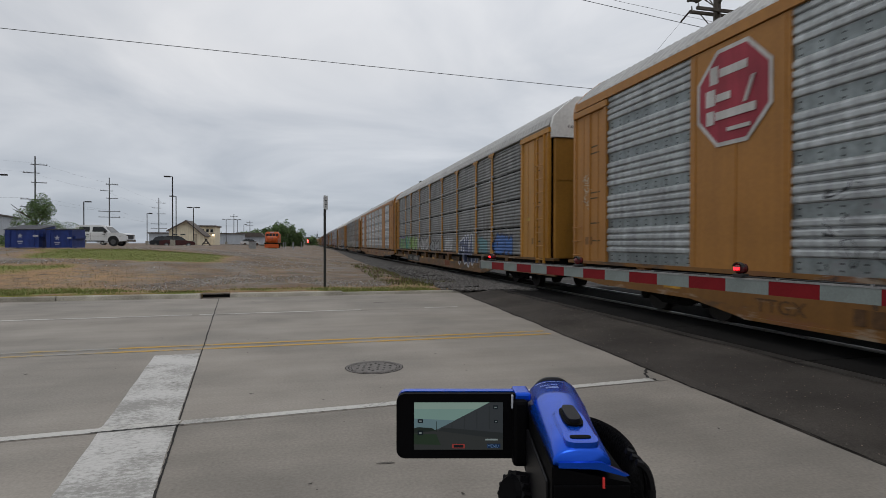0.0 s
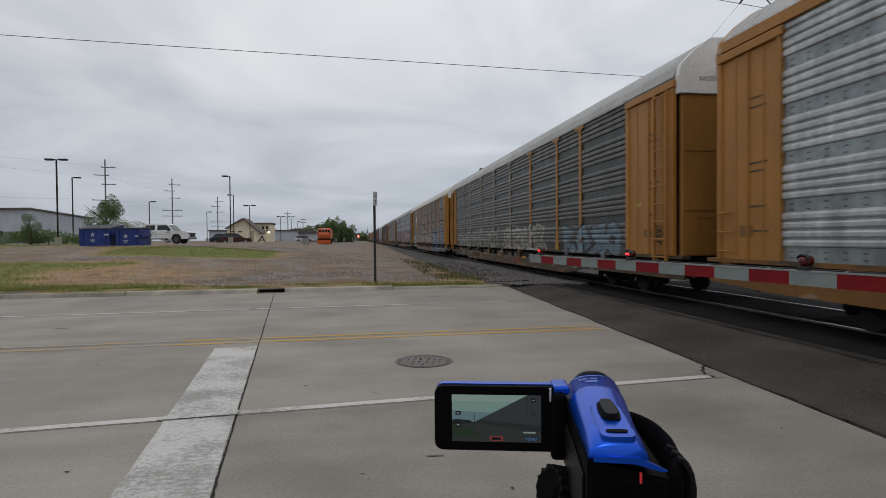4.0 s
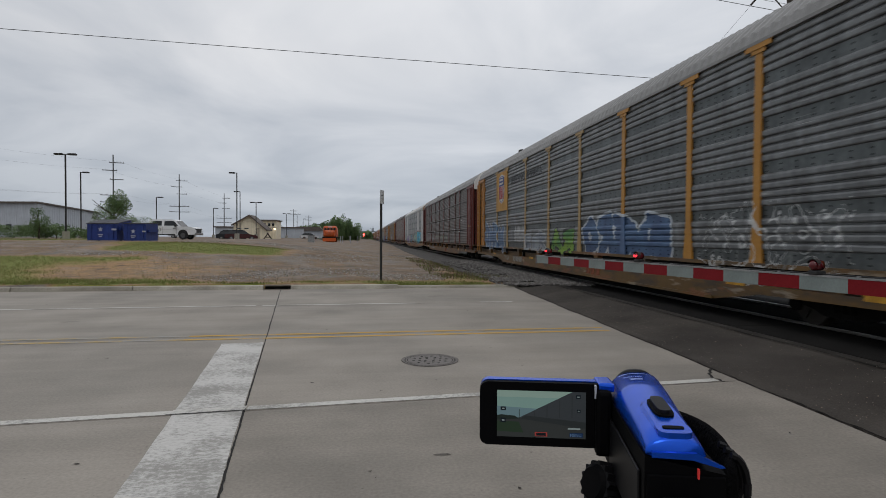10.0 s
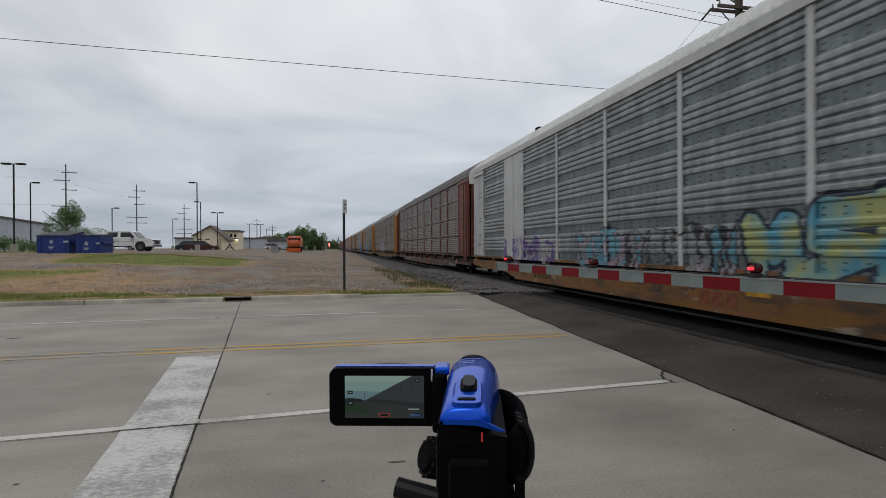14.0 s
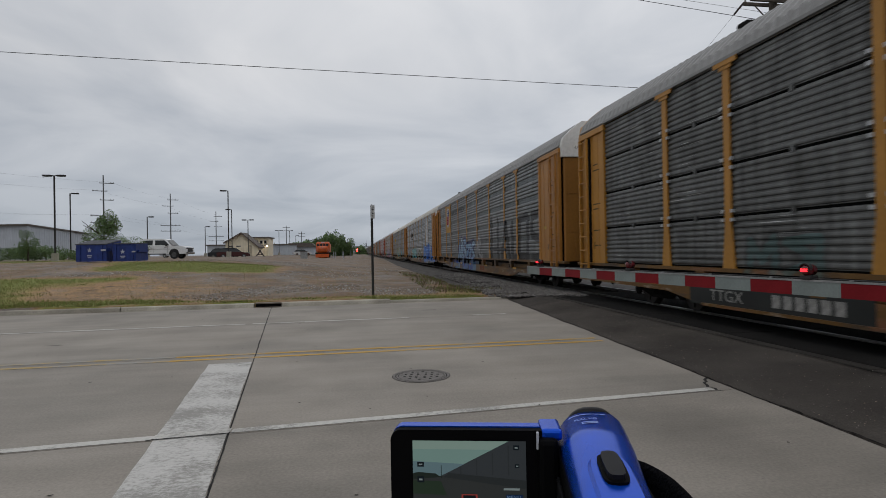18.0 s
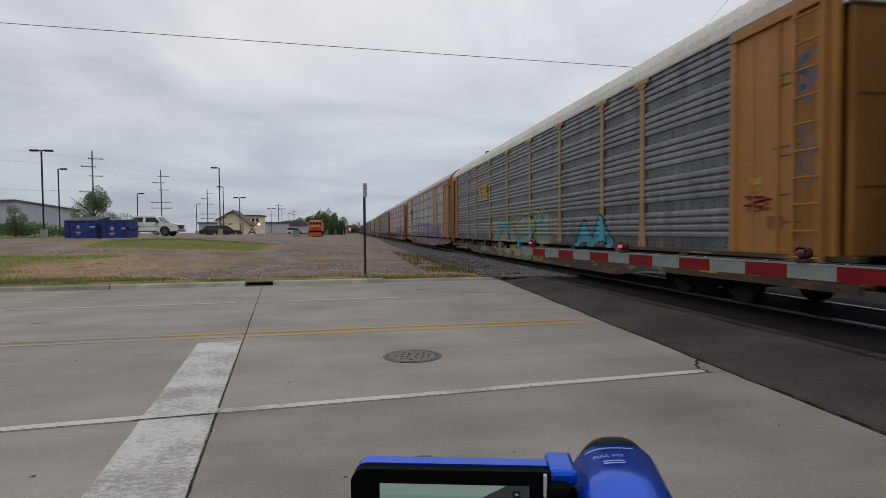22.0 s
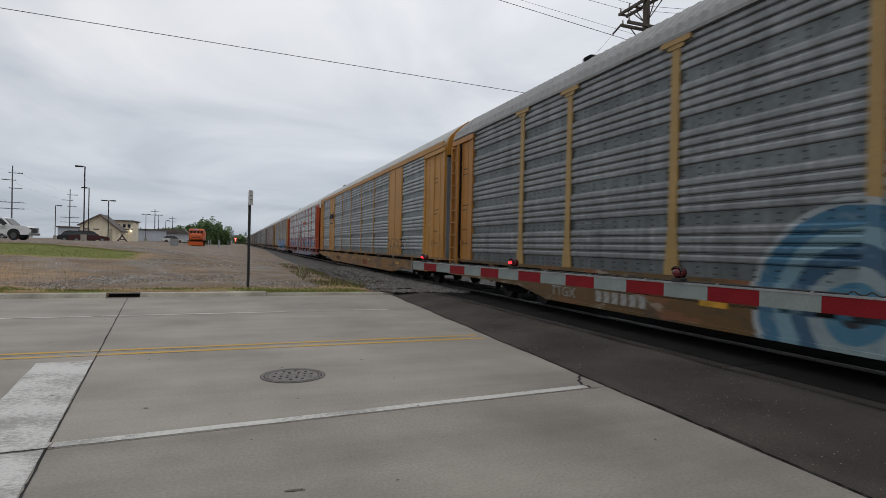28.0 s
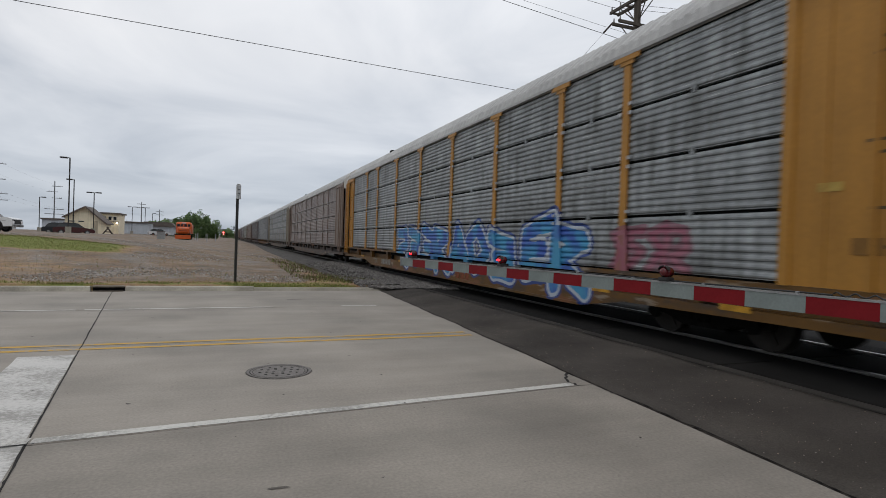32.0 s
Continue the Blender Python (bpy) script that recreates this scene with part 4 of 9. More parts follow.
def roof_bm():
    bm = bmesh.new()
    prof = [(-1.60, Z1 + 0.005), (-1.645, Z1 + 0.06), (-1.555, 4.80), (-1.28, 5.07), (-0.93, 5.33), (0, 5.39), (0.93, 5.33), (1.28, 5.07), (1.555, 4.80), (1.645, Z1 + 0.06), (1.60, Z1 + 0.005)]
    rows = []
    n = 460
    for i in range(n + 1):
        y = -LEN + (LEN + REAR) * i / n
        up = 0.026 if i % 4 > 1 else 0.0
        rows.append([bm.verts.new((x * (1 + (up * 0.5 if 1 < k < 9 else 0)), y, z + (up if 1 < k < 9 else 0))) for k, (x, z) in enumerate(prof)])
    for a, b in zip(rows[:-1], rows[1:]):
        for i in range(len(prof) - 1):
            bm.faces.new((a[i], b[i], b[i + 1], a[i + 1]))
    bmesh.ops.recalc_face_normals(bm, faces=bm.faces[:])
    return bm


def post_bm(flare=True, tabs=False):
    """Side post with a crosswise cap; the slotted cars have pale clips beside it."""
    bm = bmesh.new()
    w = 0.08
    out = [(-w, Z0 + 0.75), (-w, Z1), (w, Z1), (w, Z0 + 0.75), (w + 0.07, Z0), (-w - 0.07, Z0)]
    if not flare:
        out = [(-0.06, Z0), (-0.06, Z1), (0.06, Z1), (0.06, Z0)]
    poly_prism(bm, out, "x", -0.042, -0.01)
    if flare:
        box(bm, -0.066, -0.043, -0.30, 0.30, Z1 - 0.07, Z1 + 0.045)
        box(bm, -0.055, -0.043, -0.16, 0.16, Z1 - 0.14, Z1 - 0.071)
    for k in (range(1, 4) if tabs else ()):
        z = Z0 + k * (Z1 - Z0) / 4 + 0.02
        for s_ in (-1, 1):
            for d in (-0.075, 0.075):
                box(bm, -0.062, -0.012, min(s_ * (w + 0.002), s_ * (w + 0.075)), max(s_ * (w + 0.002), s_ * (w + 0.075)), z + d - 0.028, z + d + 0.028, mi=1)
    return bm


def post_me(flare, tabs, m, place=None):
    key = ("post", flare, tabs, m.name, place)
    if key not in CACHE:
        CACHE[key] = mesh_of(post_bm(flare, tabs), [m, mat("clip_zinc", (0.40, 0.41, 0.42), 0.45, 0.5, scale=9, vary=0.3)])
        if place is not None:
            metres_uv(CACHE[key], place)
    return CACHE[key]


def zone_bm(w=2.0):
    """End side section: flat sheet with a frame, a recess and a header."""
    bm = bmesh.new()
    # one pressed sheet with raised stiles, a centre seam and small pressed pockets
    prof = [(-1.0, 0.02), (-1.0, -0.06), (-0.88, -0.06), (-0.86, -0.02), (-0.03, -0.02), (-0.02, -0.05), (0.02, -0.05), (0.03, -0.02), (0.86, -0.02), (0.88, -0.06), (1.0, -0.06), (1.0, 0.02)]
    poly_prism(bm, [(x, y * w / 2) for y, x in prof], "z", Z0, 4.38)
    return bm


def header_bm(w=2.0):
    return boxm(-0.08, 0.02, -w / 2 - 0.04, w / 2, 4.385, 4.53, bev=0.012)


def ladder_bm(n=11):
    bm = bmesh.new()
    for y in (-0.23, 0.23):
        box(bm, -0.03, 0.03, y - 0.025, y + 0.025, 0.7, 4.36)
    return bm


def rung_bm():
    return cylm((-0.02, -0.22, 0), (-0.02, 0.22, 0), 0.017, n=6)


def wide_bm():
    bm = bmesh.new()
    box(bm, -0.04, 0.02, -0.95, 0.95, Z0, Z1)
    return bm


def strip_bm():
    return boxm(-0.053, -0.039, -0.03, 0.03, Z0 + 0.02, Z1 - 0.03)


def sill_bm(wide=False):
    """Side sill: lip under the panels, recessed web, lower flange; the flat-bayed cars have a plain deep channel."""
    bm = bmesh.new()
    top = 0.80 if wide else 0.62
    if wide:
        low = [(-13.9, 0.56), (-13.9, top), (13.4, top), (13.4, 0.56), (12.6, 0.52), (11.9, 0.47), (8.9, 0.44), (8.0, 0.30), (7.7, 0.25), (-7.7, 0.25), (-8.0, 0.30), (-8.9, 0.44), (-11.9, 0.47), (-12.8, 0.52)]
    else:
        low = [(-13.9, 0.50), (-13.9, top), (13.4, top), (13.4, 0.50), (11.9, 0.50), (8.9, 0.47), (7.7, 0.28), (-7.7, 0.28), (-8.9, 0.47), (-11.9, 0.50)]
        poly_prism(bm, [(-13.9, 0.55), (-13.9, 0.80), (13.4, 0.80), (13.4, 0.55)], "x", -1.40, -1.36)
    poly_prism(bm, low, "x", -1.60, -1.541)
    poly_prism(bm, [(-13.9, top - 0.04), (-13.9, top), (13.4, top), (13.4, top - 0.04)], "x", -1.540, -1.40)
    poly_prism(bm, [(-13.9, 0.915), (-13.9, 0.985), (13.4, 0.985), (13.4, 0.915)], "x", -1.645, -1.47)
    foot = 0.25 if wide else 0.28
    poly_prism(bm, [(-7.7, foot), (-7.7, foot + 0.05), (7.7, foot + 0.05), (7.7, foot)], "x", -1.64, -1.601)
    for y in [-12.9 + 2.58 * i for i in range(11)]:
        poly_prism(bm, [(-1.49, top + 0.001), (-1.605, top + 0.001), (-1.64, 0.914), (-1.49, 0.914)], "y", y - 0.13, y + 0.13)
    return bm


def core_bm():
    """Deck, far wall and inner faces."""
    bm = bmesh.new()
    box(bm, -1.485, 1.56, -LEN, REAR, 0.80, 0.97)
    box(bm, 1.5, 1.6, -LEN, REAR, 0.97, Z1)
    box(bm, 1.5, 1.56, -LEN - 0.2, REAR + 0.2, 0.45, 0.79)
    box(bm, 1.5, 1.56, -7.9, 7.9, 0.25, 0.449)
    box(bm, -1.5, -1.46, -LEN + 0.02, REAR - 0.02, 0.975, Z1)
    box(bm, -0.35, 0.35, -LEN - 0.2, LEN + 0.2, 0.42, 0.79)
    for y in (-7.0, -4, -1, 2, 5, 8):
        box(bm, -1.45, 1.45, y - 0.1, y + 0.1, 0.5, 0.79)
    # air reservoir and brake rods
    cyl(bm, (-0.9, 1.0, 0.5), (-0.9, 2.6, 0.5), 0.2, n=12)
    cyl(bm, (-1.1, -9, 0.62), (-1.1, 9, 0.62), 0.025, n=6)
    return bm


def end_bm(round_door):
    bm = bmesh.new()
    if round_door:
        box(bm, -1.58, -1.2, -LEN - 0.05, -LEN + 0.02, 0.97, 4.2)
        box(bm, 1.2, 1.58, -LEN - 0.05, -LEN + 0.02, 0.97, 4.2)
        for s in (-1, 1):
            cyl(bm, (s * 0.62, -LEN - 0.02, 0.98), (s * 0.62, -LEN - 0.02, 4.15), 0.66, n=20)
    else:
        # two smooth door leaves with hinge bars and a low hatch frame
        for s in (-1, 1):
            box(bm, min(s * 0.02, s * 1.52), max(s * 0.02, s * 1.52), -LEN - 0.10, -LEN + 0.02, 0.97, 4.24, bev=0.03)
            box(bm, min(s * 0.72, s * 0.76), max(s * 0.72, s * 0.76), -LEN - 0.118, -LEN - 0.10, 1.1, 4.1)
            for z in (1.9, 3.1):
                box(bm, min(s * 0.1, s * 1.45), max(s * 0.1, s * 1.45), -LEN - 0.112, -LEN - 0.10, z, z + 0.03)
        for a, b in ((-1.2, -1.17), (-0.83, -0.80)):
            box(bm, a, b, -LEN - 0.114, -LEN - 0.10, 1.15, 1.75)
        box(bm, -1.2, -0.8, -LEN - 0.114, -LEN - 0.10, 1.75, 1.78)
    return bm


def cap_bm(y0=-LEN - 0.14, y1=-LEN - 0.01):
    bm = bmesh.new()
    prof = [(-1.60, 4.25), (-1.62, Z1 + 0.06), (-1.56, 4.82), (-1.28, 5.10), (-0.93, 5.365), (0, 5.42), (0.93, 5.365), (1.28, 5.10), (1.56, 4.82), (1.62, Z1 + 0.06), (1.60, 4.25)]
    poly_prism(bm, prof, "y", y0, y1)
    return bm


def frame_bm():
    bm = bmesh.new()
    poly_prism(bm, [(-1.05, 0.42), (-1.0, 0.5), (-0.5, 0.52), (-0.3, 0.68), (0.3, 0.68), (0.5, 0.52), (1.0, 0.5), (1.05, 0.42), (0.55, 0.3), (0.35, 0.22), (-0.35, 0.22), (-0.55, 0.3)], "x", -1.12, -0.98)
    poly_prism(bm, [(-1.05, 0.42), (-1.0, 0.5), (1.0, 0.5), (1.05, 0.42), (0.35, 0.22), (-0.35, 0.22)], "x", 0.98, 1.12)
    box(bm, -1.0, 1.0, -0.2, 0.2, 0.3, 0.6)
    for y in (-0.89, 0.89):
        cyl(bm, (-1.16, y, 0.36), (-1.1, y, 0.36), 0.12, n=12)
    for y in (-0.14, 0, 0.14):
        cyl(bm, (-1.13, y, 0.3), (-1.13, y, 0.52), 0.055, n=8)
    return bm


def wheelset_bm():
    bm = bmesh.new()
    for s in (-1, 1):
        cyl(bm, (s * 0.69, 0, 0), (s * 0.83, 0, 0), 0.357, 0.357, n=28)
        cyl(bm, (s * 0.67, 0, 0), (s * 0.69, 0, 0), 0.385, n=28)
        cyl(bm, (s * 0.83, 0, 0), (s * 0.86, 0, 0), 0.12, n=12)
        box(bm, s * 0.845 - 0.012, s * 0.845 + 0.012, -0.28, 0.28, -0.03, 0.03)
    cyl(bm, (-0.9, 0, 0), (0.9, 0, 0), 0.085, n=10)
    return bm


def coupler_bm():
    bm = bmesh.new()
    box(bm, -0.12, 0.12, -LEN - 0.62, -LEN, 0.55, 0.78, bev=0.02)
    box(bm, -0.2, 0.2, -LEN - 0.72, -LEN - 0.5, 0.5, 0.84, bev=0.03)
    cyl(bm, (-0.35, -LEN - 0.1, 0.6), (-0.2, -LEN - 0.6, 0.28), 0.03, n=8)
    return bm


TAN, YEL, ORG, RED, MAR, GREY, WHT = (0.345, 0.155, 0.031), (0.38, 0.18, 0.027), (0.38, 0.065, 0.02), (0.16, 0.045, 0.032), (0.12, 0.028, 0.022), (0.19, 0.197, 0.205), (0.49, 0.495, 0.49)
LITE, MID, DARK, BROWN = (0.31, 0.325, 0.33), (0.20, 0.212, 0.216), (0.092, 0.094, 0.092), (0.068, 0.057, 0.048)
CARS = []
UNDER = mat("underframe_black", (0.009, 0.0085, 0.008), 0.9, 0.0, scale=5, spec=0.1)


def autorack(n, kind="post", trim=TAN, panel=MID, ribs="band", roof=(0.36, 0.36, 0.352), end=None, sill=None, door="flat", caption="", detail=True, tags=(), bands=(), rear_posts=None):
    """One enclosed car carrier; its front end faces the road."""
    end, sill = end or trim, sill or (trim if trim not in (GREY, WHT, MAR) else TAN)
    car = empty("autorack_car", label=caption, category="freight car", group="cars of the train")
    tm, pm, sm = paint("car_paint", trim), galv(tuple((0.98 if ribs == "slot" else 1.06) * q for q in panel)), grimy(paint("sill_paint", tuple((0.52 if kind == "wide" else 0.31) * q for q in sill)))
    pm = weathered(pm, 0.6, 0.9) if ribs == "slot" else weathered(pm, 0.30, 0.35)
    um = tm
    tm2 = paint("car_paint", rear_posts) if rear_posts else tm
    um2 = tm2
    # Flats take a bluer, darker panel copy; their dimmer skylight is in the colour.
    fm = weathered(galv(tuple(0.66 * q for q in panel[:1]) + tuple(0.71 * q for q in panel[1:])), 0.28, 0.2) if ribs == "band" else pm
    if tags or bands:
        every = [(0, 0, a, c, (), col, 1, 0) for a, c, col in bands] + list(tags)
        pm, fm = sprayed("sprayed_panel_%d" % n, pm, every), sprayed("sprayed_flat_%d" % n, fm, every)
        sm = sprayed("sprayed_sill_%d" % n, sm, [g for g in tags if g[2] < 0.99])
        um = sprayed("sprayed_trim_%d" % n, tm, list(tags))
        um2 = sprayed("sprayed_rear_post_%d" % n, tm2, list(tags)) if rear_posts else um
    part("roof", cached("roof", roof_bm, paint("roof_sheet", roof)), None, car, "ribbed sheet metal roof")
    part("top_rail", cached("top_rail" + kind, lambda: boxm(-1.67, -1.60, -LEN + (0.1 if kind == "wide" else 2.0), REAR - (0.1 if kind == "wide" else 1.5), Z1 + 0.015, Z1 + (0.19 if kind == "wide" else 0.07)), tm if kind == "wide" else paint("roof_sheet", roof)), None, car)
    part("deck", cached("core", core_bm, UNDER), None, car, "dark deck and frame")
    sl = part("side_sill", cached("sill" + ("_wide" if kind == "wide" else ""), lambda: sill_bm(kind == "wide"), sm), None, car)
    if tags or bands:
        metres_uv(sl.data)
    for k, (a, b, what) in enumerate(BAYS):
        c = (a + b) / 2
        if what == "short" and kind == "wide":
            if um is tm:
                flat = part("flat_panel", cached("wide", wide_bm, tm), None, car, at=pose(-SIDE, c, 0))
            else:
                flat = part("flat_panel", metres_uv(mesh_of(wide_bm(), um), c), None, car, at=pose(-SIDE, c, 0))
            for y in (-0.9, 0.0, 0.9):
                part("seam_strip", cached("strip", strip_bm, tm) if um is tm else metres_uv(mesh_of(strip_bm(), um), c + y), None, flat, at=pose(0, y, 0))
        else:
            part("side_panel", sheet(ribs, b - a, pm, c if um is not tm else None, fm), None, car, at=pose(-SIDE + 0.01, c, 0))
        if k:
            flare = kind == "post"
            if um is tm:
                part("post", post_me(flare, flare and ribs == "slot", tm2 if a > -3 else tm), None, car, at=pose(-SIDE, a, 0))
            else:
                part("post", post_me(flare, flare and ribs == "slot", um2 if a > -3 else um, a), None, car, at=pose(-SIDE, a, 0))
    for s, y, w in ((-1, -12.6, 2.0), (1, 12.35, 1.5)):
        z = part("end_panel", cached("zone%.1f" % w, lambda: zone_bm(w), paint("car_paint", end)), None, car, at=pose(-SIDE, y, 0, 0, 0, 0))
        if detail:
            # pressed seams, a data plate and a round lamp bracket on the flat end sections
            for k, yy in enumerate((-0.55, 0.5) if w > 1.8 else (-0.35, 0.3)):
                part("seam_strip", cached("end_seam", lambda: boxm(-0.03, -0.018, -0.012, 0.012, Z0 + 0.05, 4.34), paint("car_paint", end)), None, z, at=pose(0, yy, 0))
            part("data_plate", cached("data_plate", lambda: boxm(-0.028, -0.019, -0.16, 0.16, -0.09, 0.09), paint("plate_paint", tuple(0.55 * q for q in end))), None, z, at=pose(0, 0.05, 1.45))
        part("header", cached("header%.1f" % w, lambda: header_bm(w), paint("car_paint", end)), None, car, at=pose(-SIDE, y, 0))
        if kind == "post":
            lad = part("ladder", cached("ladder", ladder_bm, paint("car_paint", end)), None, car, at=pose(-SIDE - 0.12, y + s * (w / 2 - 0.38), 0))
            rm = cached("rung", rung_bm, paint("car_paint", end))
            if detail:
                for i in range(10):
                    part("rung", rm, None, lad, at=pose(0, 0, 0.95 + 0.37 * i))
    if kind == "post":
        # solid black strip: the shade of an open recess beside the ladder, painted on
        part("corner_gap", cached("corner_gap", lambda: boxm(-0.066, -0.02, -0.05, 0.05, 1.0, 4.36), UNDER), None, car, at=pose(-SIDE, REAR - 0.62, 0))
    elif detail:
        # grab irons low on the corners
        for y in (REAR - 0.22, -LEN + 0.24):
            for i in range(4):
                part("grab_iron", cached("grab", lambda: cylm((-0.09, -0.19, 0), (-0.09, 0.19, 0), 0.014, n=6), paint("car_paint", end)), None, car, at=pose(-SIDE, y, 0.78 + 0.33 * i))
    if door == "flat":
        part("door_slot", cached("door_slot", lambda: boxm(-0.55, 0.25, -LEN - 0.13, -LEN - 0.119, 3.05, 3.13), UNDER), None, car)
    part("end_door", cached("end" + door, lambda: end_bm(door == "round"), paint("door_paint", GREY if door == "round" else tuple(0.80 * q for q in end))), None, car)
    part("roof_end", cached("cap", cap_bm, paint("car_paint", YEL if n == 8 else (0.72, 0.72, 0.70) if kind == "post" else end)), None, car, "end cap below the roof")
    part("roof_end", cached("cap_rear", lambda: cap_bm(REAR - 0.12, REAR + 0.1), paint("car_paint", end)), None, car)
    part("roof_vent", cached("vent", lambda: boxm(-0.98, -0.78, 7.2, 7.5, 5.28, 5.43, bev=0.04), UNDER), None, car)
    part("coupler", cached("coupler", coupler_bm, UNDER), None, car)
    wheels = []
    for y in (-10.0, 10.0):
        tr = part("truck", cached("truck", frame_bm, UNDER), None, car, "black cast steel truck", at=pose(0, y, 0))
        for o in (-0.89, 0.89):
            w = part("wheelset", cached("wheelset", wheelset_bm, mat("wheel_steel", (0.028, 0.024, 0.021), 0.6, 0.3)), None, tr, at=pose(0, o, 0.36))
            wheels.append(w)
    CARS.append((n, car, wheels))
    return car


STYLES = {
    0: dict(kind="wide", trim=TAN, panel=(0.27, 0.285, 0.29), caption="tan autorack with pale ribbed side panels and red sign"),
    1: dict(kind="post", trim=YEL, panel=(0.14, 0.143, 0.14), ribs="slot", caption="yellow-posted autorack with dark slotted panels"),
    2: dict(kind="wide", trim=TAN, panel=LITE, door="round", caption="tan autorack with pale panels and flat tan bays"),
    3: dict(kind="post", trim=TAN, rear_posts=(0.24, 0.2, 0.15), end=TAN, sill=(0.2, 0.12, 0.05), panel=DARK, caption="tan autorack with dark grey ribbed panels and graffiti"),
    4: dict(kind="post", trim=YEL, sill=(0.24, 0.14, 0.06), panel=(0.112, 0.094, 0.079), ribs="slot", roof=(0.5, 0.48, 0.45), caption="yellow-posted autorack with sooty brown panels"),
    5: dict(kind="post", trim=GREY, panel=(0.26, 0.272, 0.278), sill=(0.085, 0.08, 0.073), roof=(0.30, 0.30, 0.30), caption="grey autorack with dark red stripes low on its side"),
    6: dict(kind="post", trim=YEL, rear_posts=(0.32, 0.215, 0.09), sill=(0.36, 0.2, 0.055), panel=(0.118, 0.124, 0.128), end=TAN, roof=(0.21, 0.21, 0.207), caption="grey autorack with yellow and pale posts and blue graffiti"),
    7: dict(kind="post", trim=MAR, panel=BROWN, ribs="slot", roof=(0.21, 0.21, 0.207), caption="maroon autorack with dark brown slotted panels"),
    8: dict(kind="wide", trim=WHT, panel=MID, door="round", roof=(0.48, 0.48, 0.465), caption="white autorack with bright cyan graffiti"),
    9: dict(kind="post", trim=RED, panel=(0.15, 0.128, 0.112), ribs="slot", roof=(0.085, 0.075, 0.07), caption="rust-red autorack with weathered brown panels"),
    10: dict(kind="post", trim=YEL, panel=DARK, ribs="slot", roof=(0.21, 0.21, 0.207), caption="yellow-posted autorack with dark panels and pink graffiti"),
    11: dict(kind="post", trim=YEL, panel=(0.128, 0.135, 0.137), end=TAN, roof=(0.21, 0.21, 0.207), caption="grey autorack with large black painted letters"),
    12: dict(kind="post", trim=(0.33, 0.185, 0.055), end=TAN, sill=(0.2, 0.12, 0.05), panel=(0.205, 0.216, 0.223), roof=(0.42, 0.40, 0.36), caption="pale-posted autorack with tan ends and blue graffiti"),
    13: dict(kind="post", end=TAN, sill=(0.2, 0.12, 0.05), trim=(0.33, 0.19, 0.06), rear_posts=(0.31, 0.20, 0.085), panel=(0.135, 0.142, 0.146), roof=(0.5, 0.475, 0.42), caption="grey autorack with yellow lettering on its side"),
    14: dict(kind="wide", trim=TAN, panel=(0.27, 0.285, 0.29), door="round", caption="tan autorack with purple graffiti along its foot"),
    15: dict(kind="post", trim=ORG, panel=LITE, caption="orange-posted autorack with black and pink graffiti"),
    16: dict(kind="post", trim=YEL, rear_posts=(0.31, 0.2, 0.07), sill=(0.3, 0.17, 0.05), panel=(0.148, 0.156, 0.160), end=TAN, roof=(0.21, 0.21, 0.207), caption="grey autorack with yellow posts and pale graffiti"),
    17: dict(kind="wide", trim=YEL, panel=(0.195, 0.212, 0.22), door="round", caption="yellow autorack with flat bays and grey ribbed panels"),
    18: dict(kind="post", trim=ORG, panel=(0.36, 0.38, 0.388), roof=(0.48, 0.48, 0.465), caption="orange autorack with blue and pink graffiti"),
    19: dict(kind="post", trim=YEL, panel=MID, ribs="slot", caption="yellow-posted autorack with slotted grey panels"),
}
# Seen only from afar: the greying of distance is put into these colours.
FAR = [dict(kind="post", trim=(0.20, 0.15, 0.12), panel=(0.20, 0.165, 0.15), ribs="slot", caption="autorack with greyed red-brown slotted panels"),
       dict(kind="post", trim=(0.25, 0.225, 0.18), panel=MID, caption="pale-posted autorack with grey ribbed panels"),
       dict(kind="post", trim=GREY, panel=MID, ribs="slot", caption="grey autorack with slotted panels"),
       dict(kind="post", trim=(0.15, 0.11, 0.10), panel=DARK, ribs="slot", caption="dull maroon autorack with dark slotted panels")]
W_, K_, BL, CY, PU, GN, TU, GY = (0.5, 0.5, 0.5), (0.015, 0.015, 0.018), (0.03, 0.09, 0.35), (0.06, 0.32, 0.45), (0.12, 0.06, 0.25), (0.07, 0.2, 0.06), (0.05, 0.28, 0.3), (0.25, 0.26, 0.27)
BRUSHED = [(-4.6, 2.75, -4.55, 1.0, 0.36), (-5.75, 2.7, -5.7, 1.0, 0.36), (-4.3, 1.45, -6.0, 1.4, 0.14),
           (-7.1, 2.42, -6.4, 1.0, 0.40), (-7.1, 2.42, -7.65, 1.0, 0.40), (-6.2, 1.4, -7.7, 1.35, 0.14),
           (-8.05, 2.4, -8.15, 1.05, 0.42), (-8.15, 1.05, -8.75, 1.1, 0.26),
           (-9.15, 2.5, -9.1, 1.25, 0.34), (-10.2, 2.5, -10.15, 1.25, 0.34), (-9.15, 2.6, -10.15, 2.65, 0.3), (-9.15, 1.1, -10.15, 1.1, 0.3),
           (-10.7, 2.6, -11.6, 2.65, 0.3), (-10.7, 2.6, -10.7, 1.95, 0.3), (-10.7, 1.9, -11.6, 1.75, 0.3), (-11.6, 1.75, -11.6, 1.1, 0.3), (-10.7, 1.1, -11.6, 1.1, 0.3)]
